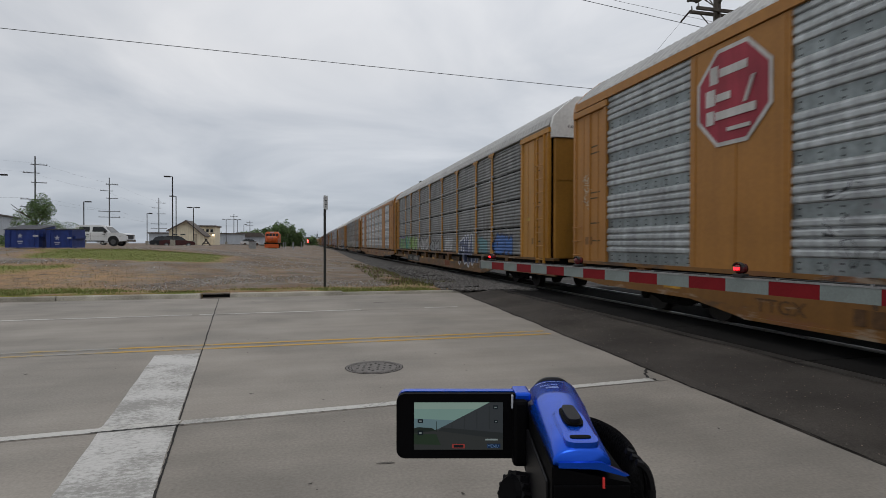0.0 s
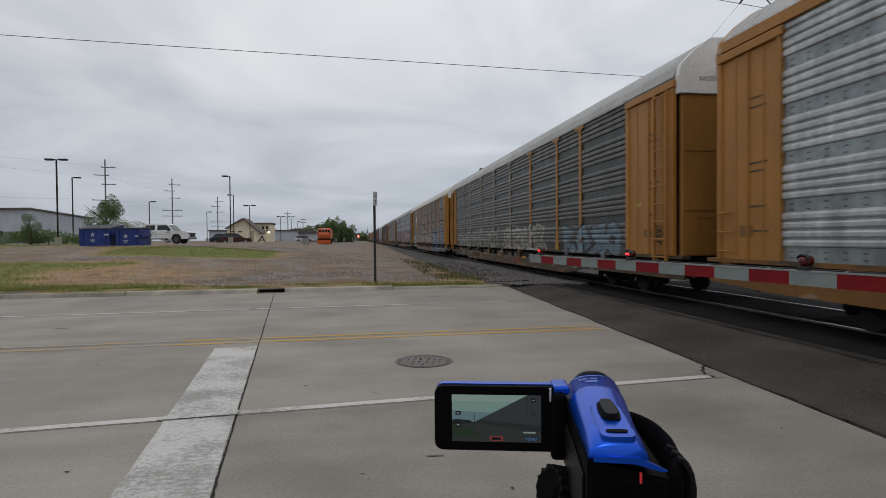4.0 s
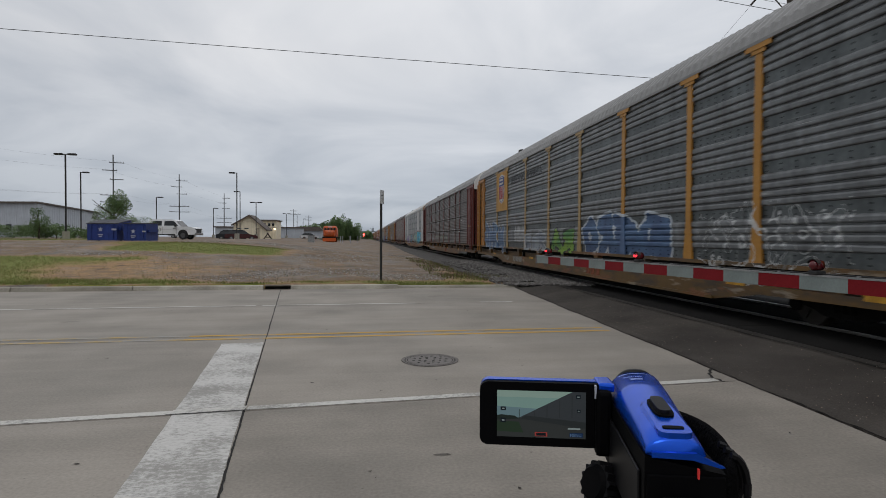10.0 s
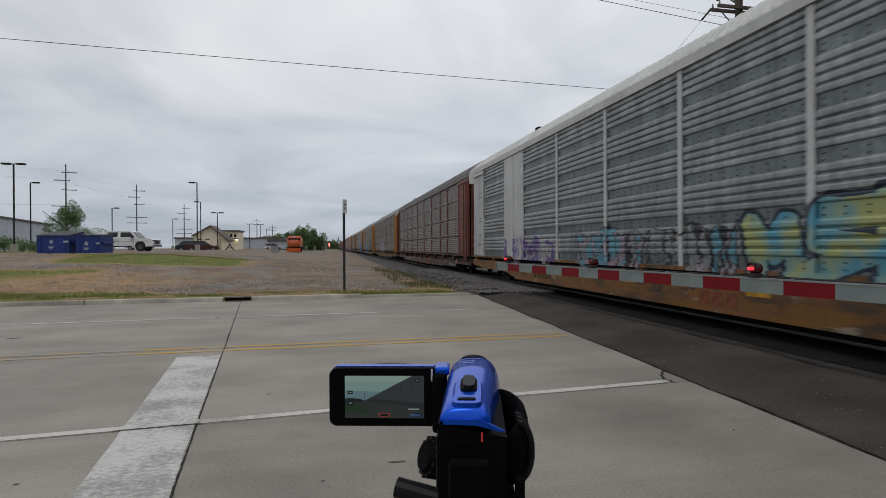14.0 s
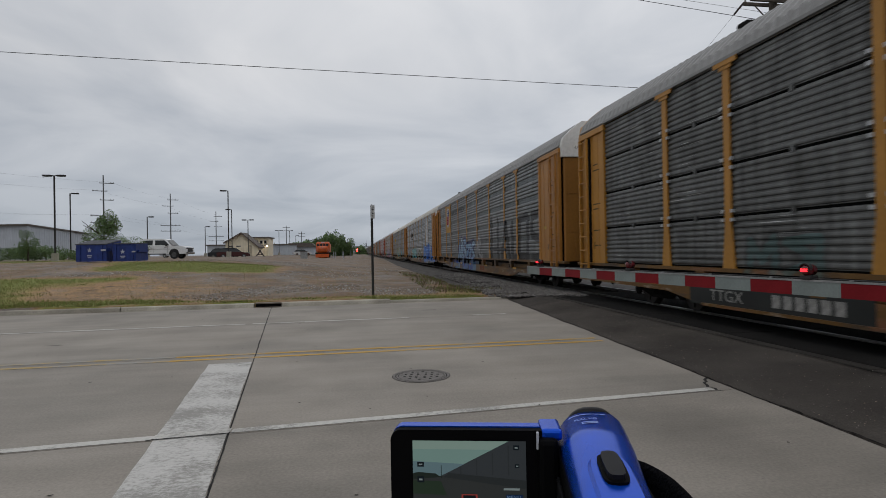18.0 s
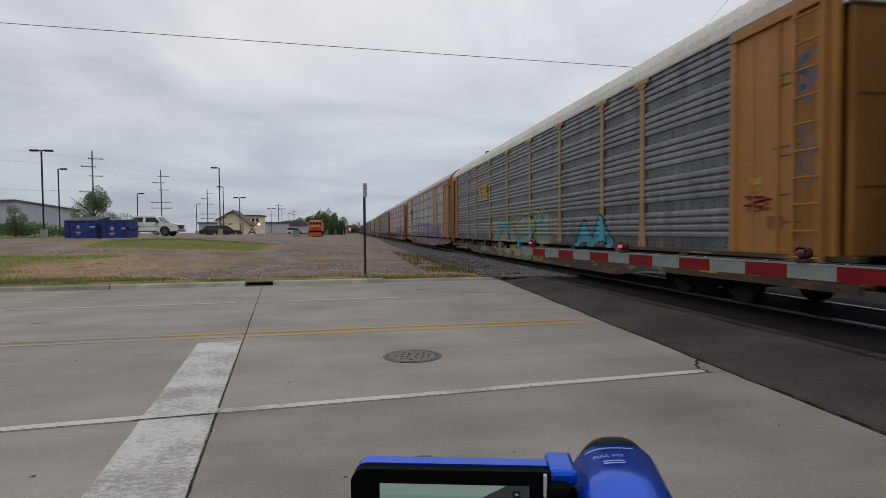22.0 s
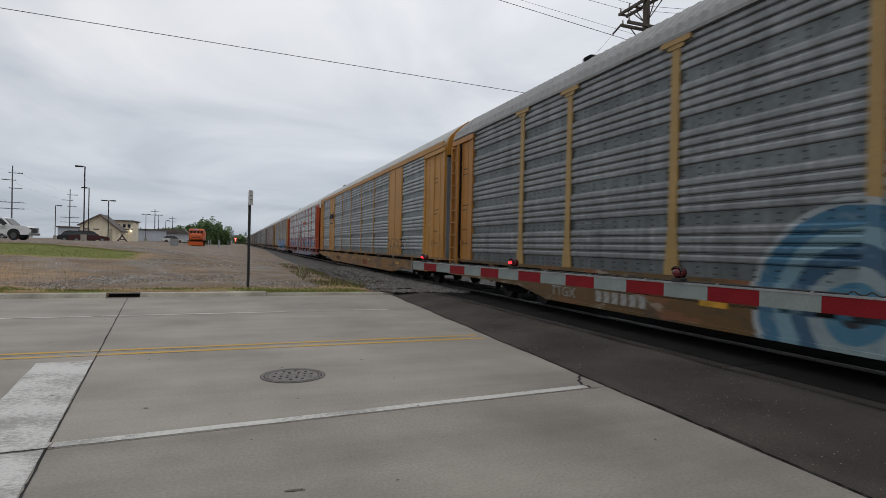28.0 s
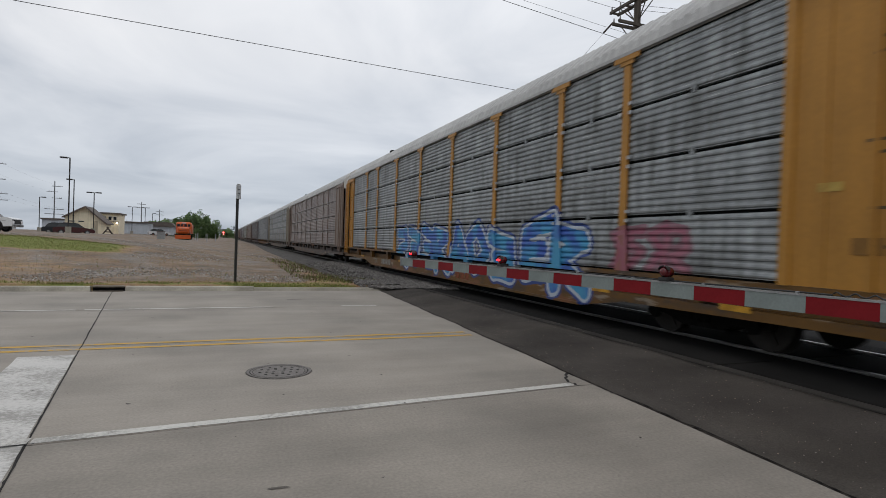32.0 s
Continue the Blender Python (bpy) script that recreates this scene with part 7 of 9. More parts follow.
    flat("screen", [(0, 0), (1, 0), (1, 1), (0, 1)], 1, glowing("screen_ground", (0.045, 0.05, 0.05), 0.9), "lit display picture")
    flat("screen_sky", [(0, 0.45), (0.25, 0.42), (0.85, 1), (0, 1)], 2, glowing("screen_sky", (0.25, 0.40, 0.36), 0.9))
    flat("screen_sky_low", [(0, 0.45), (0.25, 0.42), (0.46, 0.62), (0, 0.66)], 3, glowing("screen_low_sky", (0.17, 0.27, 0.30), 0.9))
    flat("screen_train", [(0.25, 0.42), (0.85, 1), (1, 1), (1, 0.22)], 2, glowing("screen_train", (0.05, 0.058, 0.065), 0.9))
    flat("screen_trees", [(0, 0.36), (0.25, 0.40), (0.2, 0.46), (0.05, 0.48), (0, 0.46)], 4, glowing("screen_trees", (0.02, 0.03, 0.025), 0.9))
    flat("screen_grass", [(0, 0.12), (0.30, 0.10), (0.25, 0.33), (0, 0.34)], 3, glowing("screen_grass", (0.028, 0.05, 0.03), 0.9))
    flat("screen_train_low", [(0.27, 0.40), (1, 0.22), (1, 0.36), (0.32, 0.47)], 3, glowing("screen_train_low", (0.032, 0.038, 0.04), 0.9))
    for k in range(4):
        u = 0.42 + 0.14 * k
        flat("screen_post", [(u, 0.44), (u + 0.012, 0.44), (u + 0.012, 0.5 + 0.85 * (u - 0.33)), (u, 0.5 + 0.84 * (u - 0.33))], 3, glowing("screen_post", (0.04, 0.046, 0.05), 0.9))
    flat("screen_pole", [(0.25, 0.38), (0.256, 0.38), (0.256, 0.6), (0.25, 0.6)], 4, glowing("screen_trees", (0, 0, 0)))
    for u, v, w, h in ((0.04, 0.57, 0.06, 0.08), (0.04, 0.31, 0.06, 0.10), (0.89, 0.86, 0.05, 0.08), (0.9, 0.57, 0.04, 0.06)):
        flat("screen_icon", rect(u, u + w, v, v + h), 5, glowing("icon_dark", (0.006, 0.012, 0.018), 0.9))
        flat("screen_icon_mark", rect(u + w * 0.25, u + w * 0.75, v + h * 0.35, v + h * 0.65), 6, glowing("icon_pale", (0.3, 0.36, 0.36), 0.9))
    flat("record_frame", rect(0.43, 0.57, 0.035, 0.125), 5, glowing("icon_red", (0.42, 0.06, 0.05), 0.9))
    flat("record_field", rect(0.445, 0.555, 0.05, 0.11), 6, glowing("icon_dark", (0, 0, 0)))
    flat("clock_bar", rect(0.80, 0.94, 0.20, 0.235), 5, glowing("icon_pale", (0, 0, 0)))
    flat("menu_field", rect(0.82, 0.97, 0.04, 0.13), 5, glowing("icon_blue", (0.008, 0.03, 0.09), 0.9))
    flat("screen_haze", [(0.0, 0.86), (0.70, 0.86), (0.84, 1), (0, 1)], 3, glowing("screen_haze", (0.32, 0.45, 0.39), 0.9))
    cu = bpy.data.curves.new("print", "FONT")
    cu.body, cu.size, cu.extrude = "MENU", 0.0034, 0.00002
    tmp = bpy.data.objects.new("print", cu)
    me = bpy.data.meshes.new_from_object(tmp)
    bpy.data.objects.remove(tmp)
    me.materials.clear(); me.materials.append(glowing("menu_text", (0.16, 0.26, 0.42), 0.9))
    me.transform(Matrix(((0.9, 0, 0, x0 + W * 0.825), (0, 0, -1, 0.0933 - 0.00105), (0, 1, 0, z0 + H * 0.052), (0, 0, 0, 1))))
    part("menu_text", me, None, lcd)
    # the body stands a little askew to the screen
    for ob in cam_.children:
        if ob is not lcd:
            for v in ob.data.vertices:
                v.co.x -= 0.0012 + 0.032 * (0.1 - v.co.y)
    # hand strap
    rows = []
    for i in range(15):
        f = i / 14
        y = -0.004 + 0.105 * f
        out = 0.0265 + 0.012 * math.sin(math.pi * f) ** 0.7
        zc = 1.361 + 0.003 * math.sin(math.pi * f)
        rows.append([(out + 0.005 * math.cos(a), y, zc + 0.019 * math.sin(a)) for a in [2 * math.pi * k / 12 for k in range(12)]])
    part("hand_strap", loft(rows), mat("strap_nylon", (0.003, 0.003, 0.0035), 0.9, spec=0.05, scale=60, vary=0.3, bump=0.5, fine=400), cam_, "black padded hand strap", smooth=True)
    for i in range(3):
        bm = bmesh.new()
        y = 0.005 + i * 0.009
        for k in range(8):
            a0, a1 = -1.2 + k * 0.35, -1.2 + (k + 1) * 0.35
            cyl(bm, (0.0315 + 0.0095 * math.cos(a0), y, 1.362 + 0.020 * math.sin(a0)), (0.0315 + 0.0095 * math.cos(a1), y, 1.362 + 0.020 * math.sin(a1)), 0.0022, n=6)
        part("strap_seam", bm, satin, cam_)
    part("strap_end", boxm(0.028, 0.034, -0.016, -0.006, 1.30, 1.352, bev=0.002), mat("strap_nylon", (0, 0, 0)), cam_)
    # tripod
    tri = empty("tripod", M, "black tripod with ribbed clamp knob under the camcorder", "tripod")
    part("mount_plate", boxm(-0.018, 0.030, 0.01, 0.085, 1.322, 1.3335, bev=0.002), black, tri)
    part("head", boxm(-0.02, 0.028, 0.02, 0.078, 1.272, 1.3215, bev=0.006), black, tri)
    part("knob_shaft", cylm((-0.058, 0.062, 1.312), (-0.0205, 0.055, 1.305), 0.008, n=12), satin, tri)
    kb = bmesh.new()
    n = 72
    poly_prism(kb, [((0.0150 + 0.0016 * max(-0.6, math.sin(14 * 2 * math.pi * k / n))) * math.cos(2 * math.pi * k / n), (0.0150 + 0.0016 * max(-0.6, math.sin(14 * 2 * math.pi * k / n))) * math.sin(2 * math.pi * k / n)) for k in range(n)], "x", -0.016, 0.014)
    part("knob", kb, satin, tri, "ribbed black knob", at=pose(-0.021, 0.080, 1.327, 0, 18, 25))
    part("knob_cap", cylm((-0.019, 0, 0), (-0.0162, 0, 0), 0.011, 0.0135, n=24), black, tri, at=pose(-0.021, 0.080, 1.327, 0, 18, 25))
    part("column", cylm((0.004, 0.05, 0.75), (0.004, 0.05, 1.272), 0.014, n=16), satin, tri)
    part("collar", cylm((0.004, 0.05, 1.12), (0.004, 0.05, 1.19), 0.03, n=18), black, tri)
    for k in range(3):
        a = radians(100 + 120 * k)
        leg = part("leg", cylm((0.004 + 0.03 * math.cos(a), 0.05 + 0.03 * math.sin(a), 1.15), (0.004 + 0.42 * math.cos(a), 0.05 + 0.42 * math.sin(a), 0.025), 0.014, 0.010, n=12), black, tri)
        part("rubber_foot", cylm((0.004 + 0.42 * math.cos(a), 0.05 + 0.42 * math.sin(a), 0.0), (0.004 + 0.42 * math.cos(a), 0.05 + 0.42 * math.sin(a), 0.03), 0.016, 0.013, n=12), satin, leg)


def bmesh_solid(bm, d):
    fs = bm.faces[:]
    g = bmesh.ops.extrude_face_region(bm, geom=fs)
    for v in g["geom"]:
        if isinstance(v, bmesh.types.BMVert):
            v.co.y += d
    bmesh.ops.recalc_face_normals(bm, faces=bm.faces[:])
    return bm


camcorder()

# ---------------------------------------------------------------- manhole
def manhole():
    M = pose(0.715, 6.57, 0)
    mh = empty("manhole_cover", M, "round cast iron manhole cover with vent holes", "manhole cover")
    iron = mat("cover_iron", (0.15, 0.138, 0.128), 0.7, 0.2, scale=12, vary=0.25, bump=0.4, fine=120)
    dark = mat("drain_dark", (0, 0, 0))

    def ring(r0, r1, z0, z1, n=48):
        bm = bmesh.new()
        for i in range(n):
            a, b = 2 * math.pi * i / n, 2 * math.pi * (i + 1) / n
            q = [(r0 * math.cos(a), r0 * math.sin(a)), (r1 * math.cos(a), r1 * math.sin(a)), (r1 * math.cos(b), r1 * math.sin(b)), (r0 * math.cos(b), r0 * math.sin(b))]
            bm.faces.new([bm.verts.new((x, y, z1)) for x, y in q])
        bmesh.ops.remove_doubles(bm, verts=bm.verts[:], dist=1e-5)
        return bm
    part("rim", ring(0.315, 0.345, 0, 0.006), iron, mh)
    part("outer_joint", ring(0.345, 0.352, 0, 0.004), dark, mh)
    part("inner_joint", ring(0.303, 0.315, 0, 0.0035), dark, mh)
    part("rim_band", ring(0.283, 0.303, 0, 0.0065), iron, mh)
    part("band_joint", ring(0.275, 0.283, 0, 0.0035), dark, mh)
    part("cover", cylm((0, 0, -0.03), (0, 0, 0.005), 0.275, n=48), iron, mh)
    hole = mesh_of(cylm((0, 0, 0.0035), (0, 0, 0.0075), 0.0165, n=10), dark)
    spots = [(0.07 * math.cos(a), 0.07 * math.sin(a)) for a in [0.5 + 1.57 * k for k in range(4)]] + [(0.135 * math.cos(a), 0.135 * math.sin(a)) for a in [0.2 + 0.785 * k for k in range(8)]] + [(0.205 * math.cos(a), 0.205 * math.sin(a)) for a in [0.1 + 0.63 * k for k in range(10)]]
    for x, y in spots:
        part("vent_hole", hole, None, mh, at=pose(x, y, 0))


manhole()

# ---------------------------------------------------------------- roadside sign, wires, poles
def roadside_sign():
    s = empty("road_sign", pose(0.44, 17.67, 0.13), "dark steel post with a small sign seen edge on", "road sign")
    post = mat("post_black", (0.03, 0.031, 0.03), 0.6, 0.3, scale=9)
    bm = bmesh.new()
    poly_prism(bm, [(-0.04, 0.02), (-0.028, 0.02), (-0.022, -0.02), (0.022, -0.02), (0.028, 0.02), (0.04, 0.02), (0.04, 0.014), (0.032, 0.014), (0.026, -0.028), (-0.026, -0.028), (-0.032, 0.014), (-0.04, 0.014)], "z", -0.3, 2.86)
    part("post", bm, post, s)
    a = pose(0, 0, 0, 0, 0, 64)
    pl = bmesh.new()
    poly_prism(pl, [(-0.15, 2.48), (-0.13, 2.46), (0.13, 2.46), (0.15, 2.48), (0.15, 2.88), (0.13, 2.90), (-0.13, 2.90), (-0.15, 2.88)], "y", -0.034, -0.030)
    part("sign_plate", pl, mat("sign_white", (0.55, 0.56, 0.56), 0.45, vary=0.1), s, at=a)
    for v in (2.55, 2.82):
        part("bolt", cylm((0, -0.04, v), (0, -0.034, v), 0.008, n=8), post, s, at=a)
    for v, w in ((2.74, 0.16), (2.62, 0.12)):
        part("sign_bar", boxm(-w / 2, w / 2, -0.0365, -0.0345, v - 0.012, v + 0.012), mat("sign_ink", (0.04, 0.04, 0.05), 0.6), s, at=a)


def wire(name, p, q, sag, r, label, n=40):
    m = mat("wire_black", (0.06, 0.065, 0.07), 0.6)
    bm = bmesh.new()
    p, q = Vector(p), Vector(q)
    side = (q - p).cross(Vector((0, 0, 1))).normalized()
    rows = []
    for i in range(n + 1):
        c = p.lerp(q, i / n) - Vector((0, 0, sag * 4 * (i / n) * (1 - i / n)))
        rows.append([bm.verts.new(c + side * r * math.cos(a) + Vector((0, 0, r * math.sin(a)))) for a in (0.5, 2.6, 4.7)])
    for a, b in zip(rows[:-1], rows[1:]):
        for k in range(3):
            bm.faces.new((a[k], a[(k + 1) % 3], b[(k + 1) % 3], b[k]))
    return thing(name, bm, m, label, "wire", group="overhead wires")


def utility_pole(name, x, y, h, arms, label, wood=(0.10, 0.085, 0.07), z=None, r=0.16, turn=0.0):
    z = lift(x, y) if z is None else z
    p = empty(name, pose(x, y, z, 0, 0, turn), label, "utility pole", "utility poles")
    m = mat("pole_wood_%02x" % int(wood[0] * 255), wood, 0.9, scale=3, vary=0.3, bump=0.4, streak=0.3)
    part("pole", cylm((0, 0, -0.5), (0, 0, h), r, r * 0.66, n=12), m, p)
    for z0, half, off in arms:
        arm = part("crossarm", boxm(-half + off, half + off, -0.07, 0.07, z0 - 0.07, z0 + 0.07, bev=0.01), m, p)
        for s in (-0.92, -0.5, 0.5, 0.92):
            part("insulator", cylm((s * half + off, 0, z0 + 0.07), (s * half + off, 0, z0 + 0.26), 0.045, 0.03, n=8), mat("insulator", (0.2, 0.19, 0.18), 0.3), arm)
    return p


def lot_lamp(x, y, top, heads, label, turn=0.0):
    z = lift(x, y)
    h = top - z
    p = empty("lot_lamp", pose(x, y, z, 0, 0, turn), label, "street lamp", "parking lot lamps")
    m = mat("lamp_bronze", (0.025, 0.023, 0.022), 0.6, 0.3)
    part("pole", boxm(-0.058, 0.058, -0.058, 0.058, 0.5, h - 0.06, bev=0.01), m, p)
    part("base", cylm((0, 0, -0.4), (0, 0, 0.75), 0.30, n=16), mat("kerb_concrete", (0, 0, 0)), p, "pale concrete base")
    for s in heads:
        hd = part("lamp_head", boxm(min(s * 0.25, s * 0.95), max(s * 0.25, s * 0.95), -0.2, 0.2, h - 0.16, h, bev=0.02), m, p)
        part("lamp_arm", boxm(min(0.076 * s, s * 0.25), max(0.076 * s, s * 0.25), -0.04, 0.04, h - 0.12, h - 0.04), m, hd)


roadside_sign()
wire("overhead_cable", (-42, 19, 8.93), (46, 19, 6.78), 0.22, 0.011, "thin black cable strung across above the road")
utility_pole("cable_pole", -42, 19.12, 9.0, [], "timber pole that holds the cable", z=0.1)
utility_pole("cable_pole", 46, 19.12, 7.0, [], "timber pole that holds the cable", z=0.0)
def power_pole(x, y):
    """Heavy pole: paired arms along the track, a lower arm across it, braces and insulators."""
    p = empty("power_pole", pose(x, y, 0), "tall dark timber power pole with paired crossarms behind the train", "utility pole", "utility poles")
    m = mat("pole_wood", (0.10, 0.085, 0.07), 0.9, scale=3, vary=0.3, bump=0.4, streak=0.3)
    part("pole", cylm((0, 0, -0.5), (0, 0, 17.6), 0.24, 0.17, n=14), m, p)
    ins = mat("insulator", (0.2, 0.19, 0.18), 0.3)
    for dx in (-0.27, 0.27):
        arm = part("crossarm", boxm(dx - 0.06, dx + 0.06, -2.0, 2.0, 15.15, 15.31, bev=0.01), m, p)
        for dy in (-1.85, -1.1, 1.1, 1.85):
            part("insulator", cylm((dx, dy, 15.31), (dx, dy, 15.55), 0.05, 0.03, n=8), ins, arm)
        part("brace", cylm((dx, -1.1, 15.15), (0.0, -0.18, 14.2), 0.03, n=6), m, p)
        part("brace", cylm((dx, 1.1, 15.15), (0.0, 0.18, 14.2), 0.03, n=6), m, p)
    for dy in (-1.9, 1.9, 0.75, -0.75):
        part("spacer", boxm(-0.21, 0.21, dy - 0.05, dy + 0.05, 15.18, 15.28), m, p)
    low = part("crossarm", boxm(-1.45, 1.45, 0.20, 0.32, 13.72, 13.88, bev=0.01), m, p)
    low2 = part("crossarm", boxm(-1.45, 1.45, -0.32, -0.20, 13.72, 13.88, bev=0.01), m, p)
    for dx in (-1.35, 1.35):
        part("insulator", cylm((dx, 0.26, 13.88), (dx, 0.26, 14.1), 0.05, 0.03, n=8), ins, low)
        part("insulator", cylm((dx, -0.26, 13.88), (dx, -0.26, 14.1), 0.05, 0.03, n=8), ins, low2)
        part("brace", cylm((dx * 0.6, 0.26, 13.72), (0, 0.2, 12.9), 0.03, n=6), m, p)


power_pole(21.0, 24.95)
wire("power_line", (-2.6, 31.4, 18.8), (46, 19.3, 7.35), 0.1, 0.017, "thin power line running behind the train")
wire("power_line", (-2.6, 31.0, 18.75), (46, 19.0, 7.9), 0.1, 0.009, "faint power line running behind the train")
for dx, dy in ((-0.27, 1.85), (0.27, 1.1), (0.27, -1.85)):
    wire("power_line", (21.0 + dx - 14, 24.95 + dy + 5.5, 19.8), (21.0 + dx, 24.95 + dy, 15.53), 0.1, 0.012, "thin power line running to the pole")
    wire("power_line", (21.0 + dx, 24.95 + dy, 15.53), (62 + dx, 9 + dy, 14.6), 0.5, 0.012, "thin power line beyond the pole")
wire("guy_wire", (19.65, 25.2, 13.95), (10.2, 33, 0.2), 0.0, 0.010, "thin guy wire from the pole")
part_ = empty("guy_insulator", pose(19.42, 25.39, 13.63), "dark strain insulator on the guy wire", "insulator")
part("body", cylm((-0.18, 0.148, -0.26), (0.18, -0.148, 0.26), 0.05, n=8), mat("insulator_brown", (0.04, 0.03, 0.026), 0.35), part_)

lot_lamp(-28.25, 57, 9.36, (-1, 1), "dark twin-head parking lot lamp on concrete base")
lot_lamp(-34.9, 74, 9.48, (1,), "dark single-head parking lot lamp on concrete base")
lot_lamp(-31.7, 90, 7.6, (1,), "short dark single-head lot lamp")
lot_lamp(-16.35, 74, 9.81, (-1,), "dark tall lot lamp near the station building")
lot_lamp(-20.45, 95, 9.05, (-1,), "slim dark lot lamp near the station building")
lot_lamp(-17.9, 95, 7.31, (-1, 1), "twin-head lot lamp beside the building")
lot_lamp(-31.1, 120, 7.5, (1,), "far dark single-head lot lamp")
lot_lamp(-20.45, 150, 7.76, (-1, 1), "far twin-head lot lamp")
lot_lamp(-18.9, 160, 8.1, (-1, 1), "far twin-head lot lamp among trees")
lot_lamp(-19.4, 180, 7.4, (1,), "distant dark single-head lot lamp")
# grey wood tone has distance haze put into it
for x, y, top in ((-50.4, 120, 18.0), (-47.2, 150, 17.45), (-45.8, 190, 15.8), (-26.0, 210, 12.0), (-22.5, 230, 10.5)):
    h = top - lift(x, y)
    utility_pole("transmission_pole", x, y, h, [(h - 1.6, 1.3, 0.6), (h - 3.2, 1.3, -0.6), (h - 5.0, 1.2, 0.6), (h - 8.2, 2.3, 0), (h - 9.6, 2.3, 0)] if top > 13 else [(h - 0.8, 1.3, 0), (h - 2, 1.3, 0)], "tall timber transmission pole, greyed for distance haze", (0.13, 0.135, 0.14), r=0.17, turn=20)
for k, (dx, dz) in enumerate(((1.2, -1.5), (-1.2, -3.1), (1.8, -8.0), (-1.8, -8.0))):
    wire("transmission_line", (-72, 60, 18.4 + dz), (-50.4 + dx, 120, 18.1 + dz), 1.4, 0.008, "thin transmission line in the distance")
    wire("transmission_line", (-50.4 + dx, 120, 18.1 + dz), (-47.2 + dx, 150, 17.5 + dz), 0.4, 0.008, "thin transmission line in the distance")
    wire("transmission_line", (-47.2 + dx, 150, 17.5 + dz), (-45.8 + dx, 190, 15.9 + dz), 0.5, 0.008, "thin transmission line in the distance")

# ---------------------------------------------------------------- things beyond the road
def dumpster(x, y, z, w, d, h, label, turn, sloped):
    blue = mat("dumpster_blue", (0.012, 0.032, 0.17), 0.5, scale=3, vary=0.25, streak=0.2)
    lid = mat("dumpster_lid", (0.028, 0.03, 0.04), 0.6, scale=4)
    t = empty("dumpster", pose(x, y, z, 0, 0, turn), label, "dumpster", "blue dumpsters")
    b = bmesh.new()
    hf = h * (0.80 if sloped else 0.95)
    poly_prism(b, [(-d / 2, 0.08), (d / 2, 0.08), (d / 2, h), (-d / 2, hf)], "x", -w / 2, w / 2)
    part("body", b, blue, t)
    l = bmesh.new()
    for s in (-1, 1):
        a0, a1 = (s * 0.02, s * (w / 2 + 0.03)) if s > 0 else (s * (w / 2 + 0.03), s * 0.02)
        bm = bmesh.new()
        poly_prism(bm, [(-d / 2 - 0.04, hf + 0.01), (d / 2, h + 0.01), (d / 2, h + 0.05), (-d / 2 - 0.04, hf + 0.05)], "x", a0, a1)
        part("lid", bm, lid, t)
    l.free()
    for s in (-1, 1):
        part("fork_pocket", boxm(s * (w / 2 + 0.06) - 0.055, s * (w / 2 + 0.06) + 0.055, -d * 0.4, d * 0.4, h * 0.52, h * 0.66, bev=0.01), blue, t)
        part("caster", cylm((s * w * 0.38 - 0.04, 0, 0.05), (s * w * 0.38 + 0.04, 0, 0.05), 0.05, n=10), lid, t)
        part("rib", boxm(s * w * 0.36 - 0.03, s * w * 0.36 + 0.03, -d / 2 - 0.035, -d / 2, 0.1, hf - 0.02), blue, t)
    star = []
    for k in range(10):
        r = 0.15 if k % 2 == 0 else 0.065
        a = radians(90 + 36 * k)
        star.append((-0.1 + r * math.cos(a), h * 0.56 + r * math.sin(a)))
    white = mat("decal_white", (0.34, 0.35, 0.40), 0.6)
    part("emblem", poly_prism(bmesh.new(), star, "y", -d / 2 - 0.008, -d / 2), white, t, "pale star emblem")
    part("decal_bar", boxm(-0.24, 0.04, -d / 2 - 0.008, -d / 2, h * 0.30, h * 0.35), white, t)
    part("decal_bar", boxm(-0.2, 0.0, -d / 2 - 0.008, -d / 2, h * 0.23, h * 0.26), white, t)
    part("notice", boxm(w * 0.33, w * 0.49, -d / 2 - 0.05, -d / 2 - 0.036, h * 0.52, h * 0.60), white, t)


def wheel_parts(parent, x, y, r, w, tyre, rim, axis="x"):
    a, b = ((x - w / 2, y, r), (x + w / 2, y, r)) if axis == "x" else ((x, y - w / 2, r), (x, y + w / 2, r))
    bm = bmesh.new()
    cyl(bm, a, b, r, n=24)
    wh = part("wheel", bm, tyre, parent, "black tyre")
    off = Vector(b) - Vector(a)
    off.normalize()
    bm = bmesh.new()
    cyl(bm, Vector(a) - off * 0.012, Vector(b) + off * 0.012, r * 0.6, n=16)
    part("rim", bm, rim, wh)


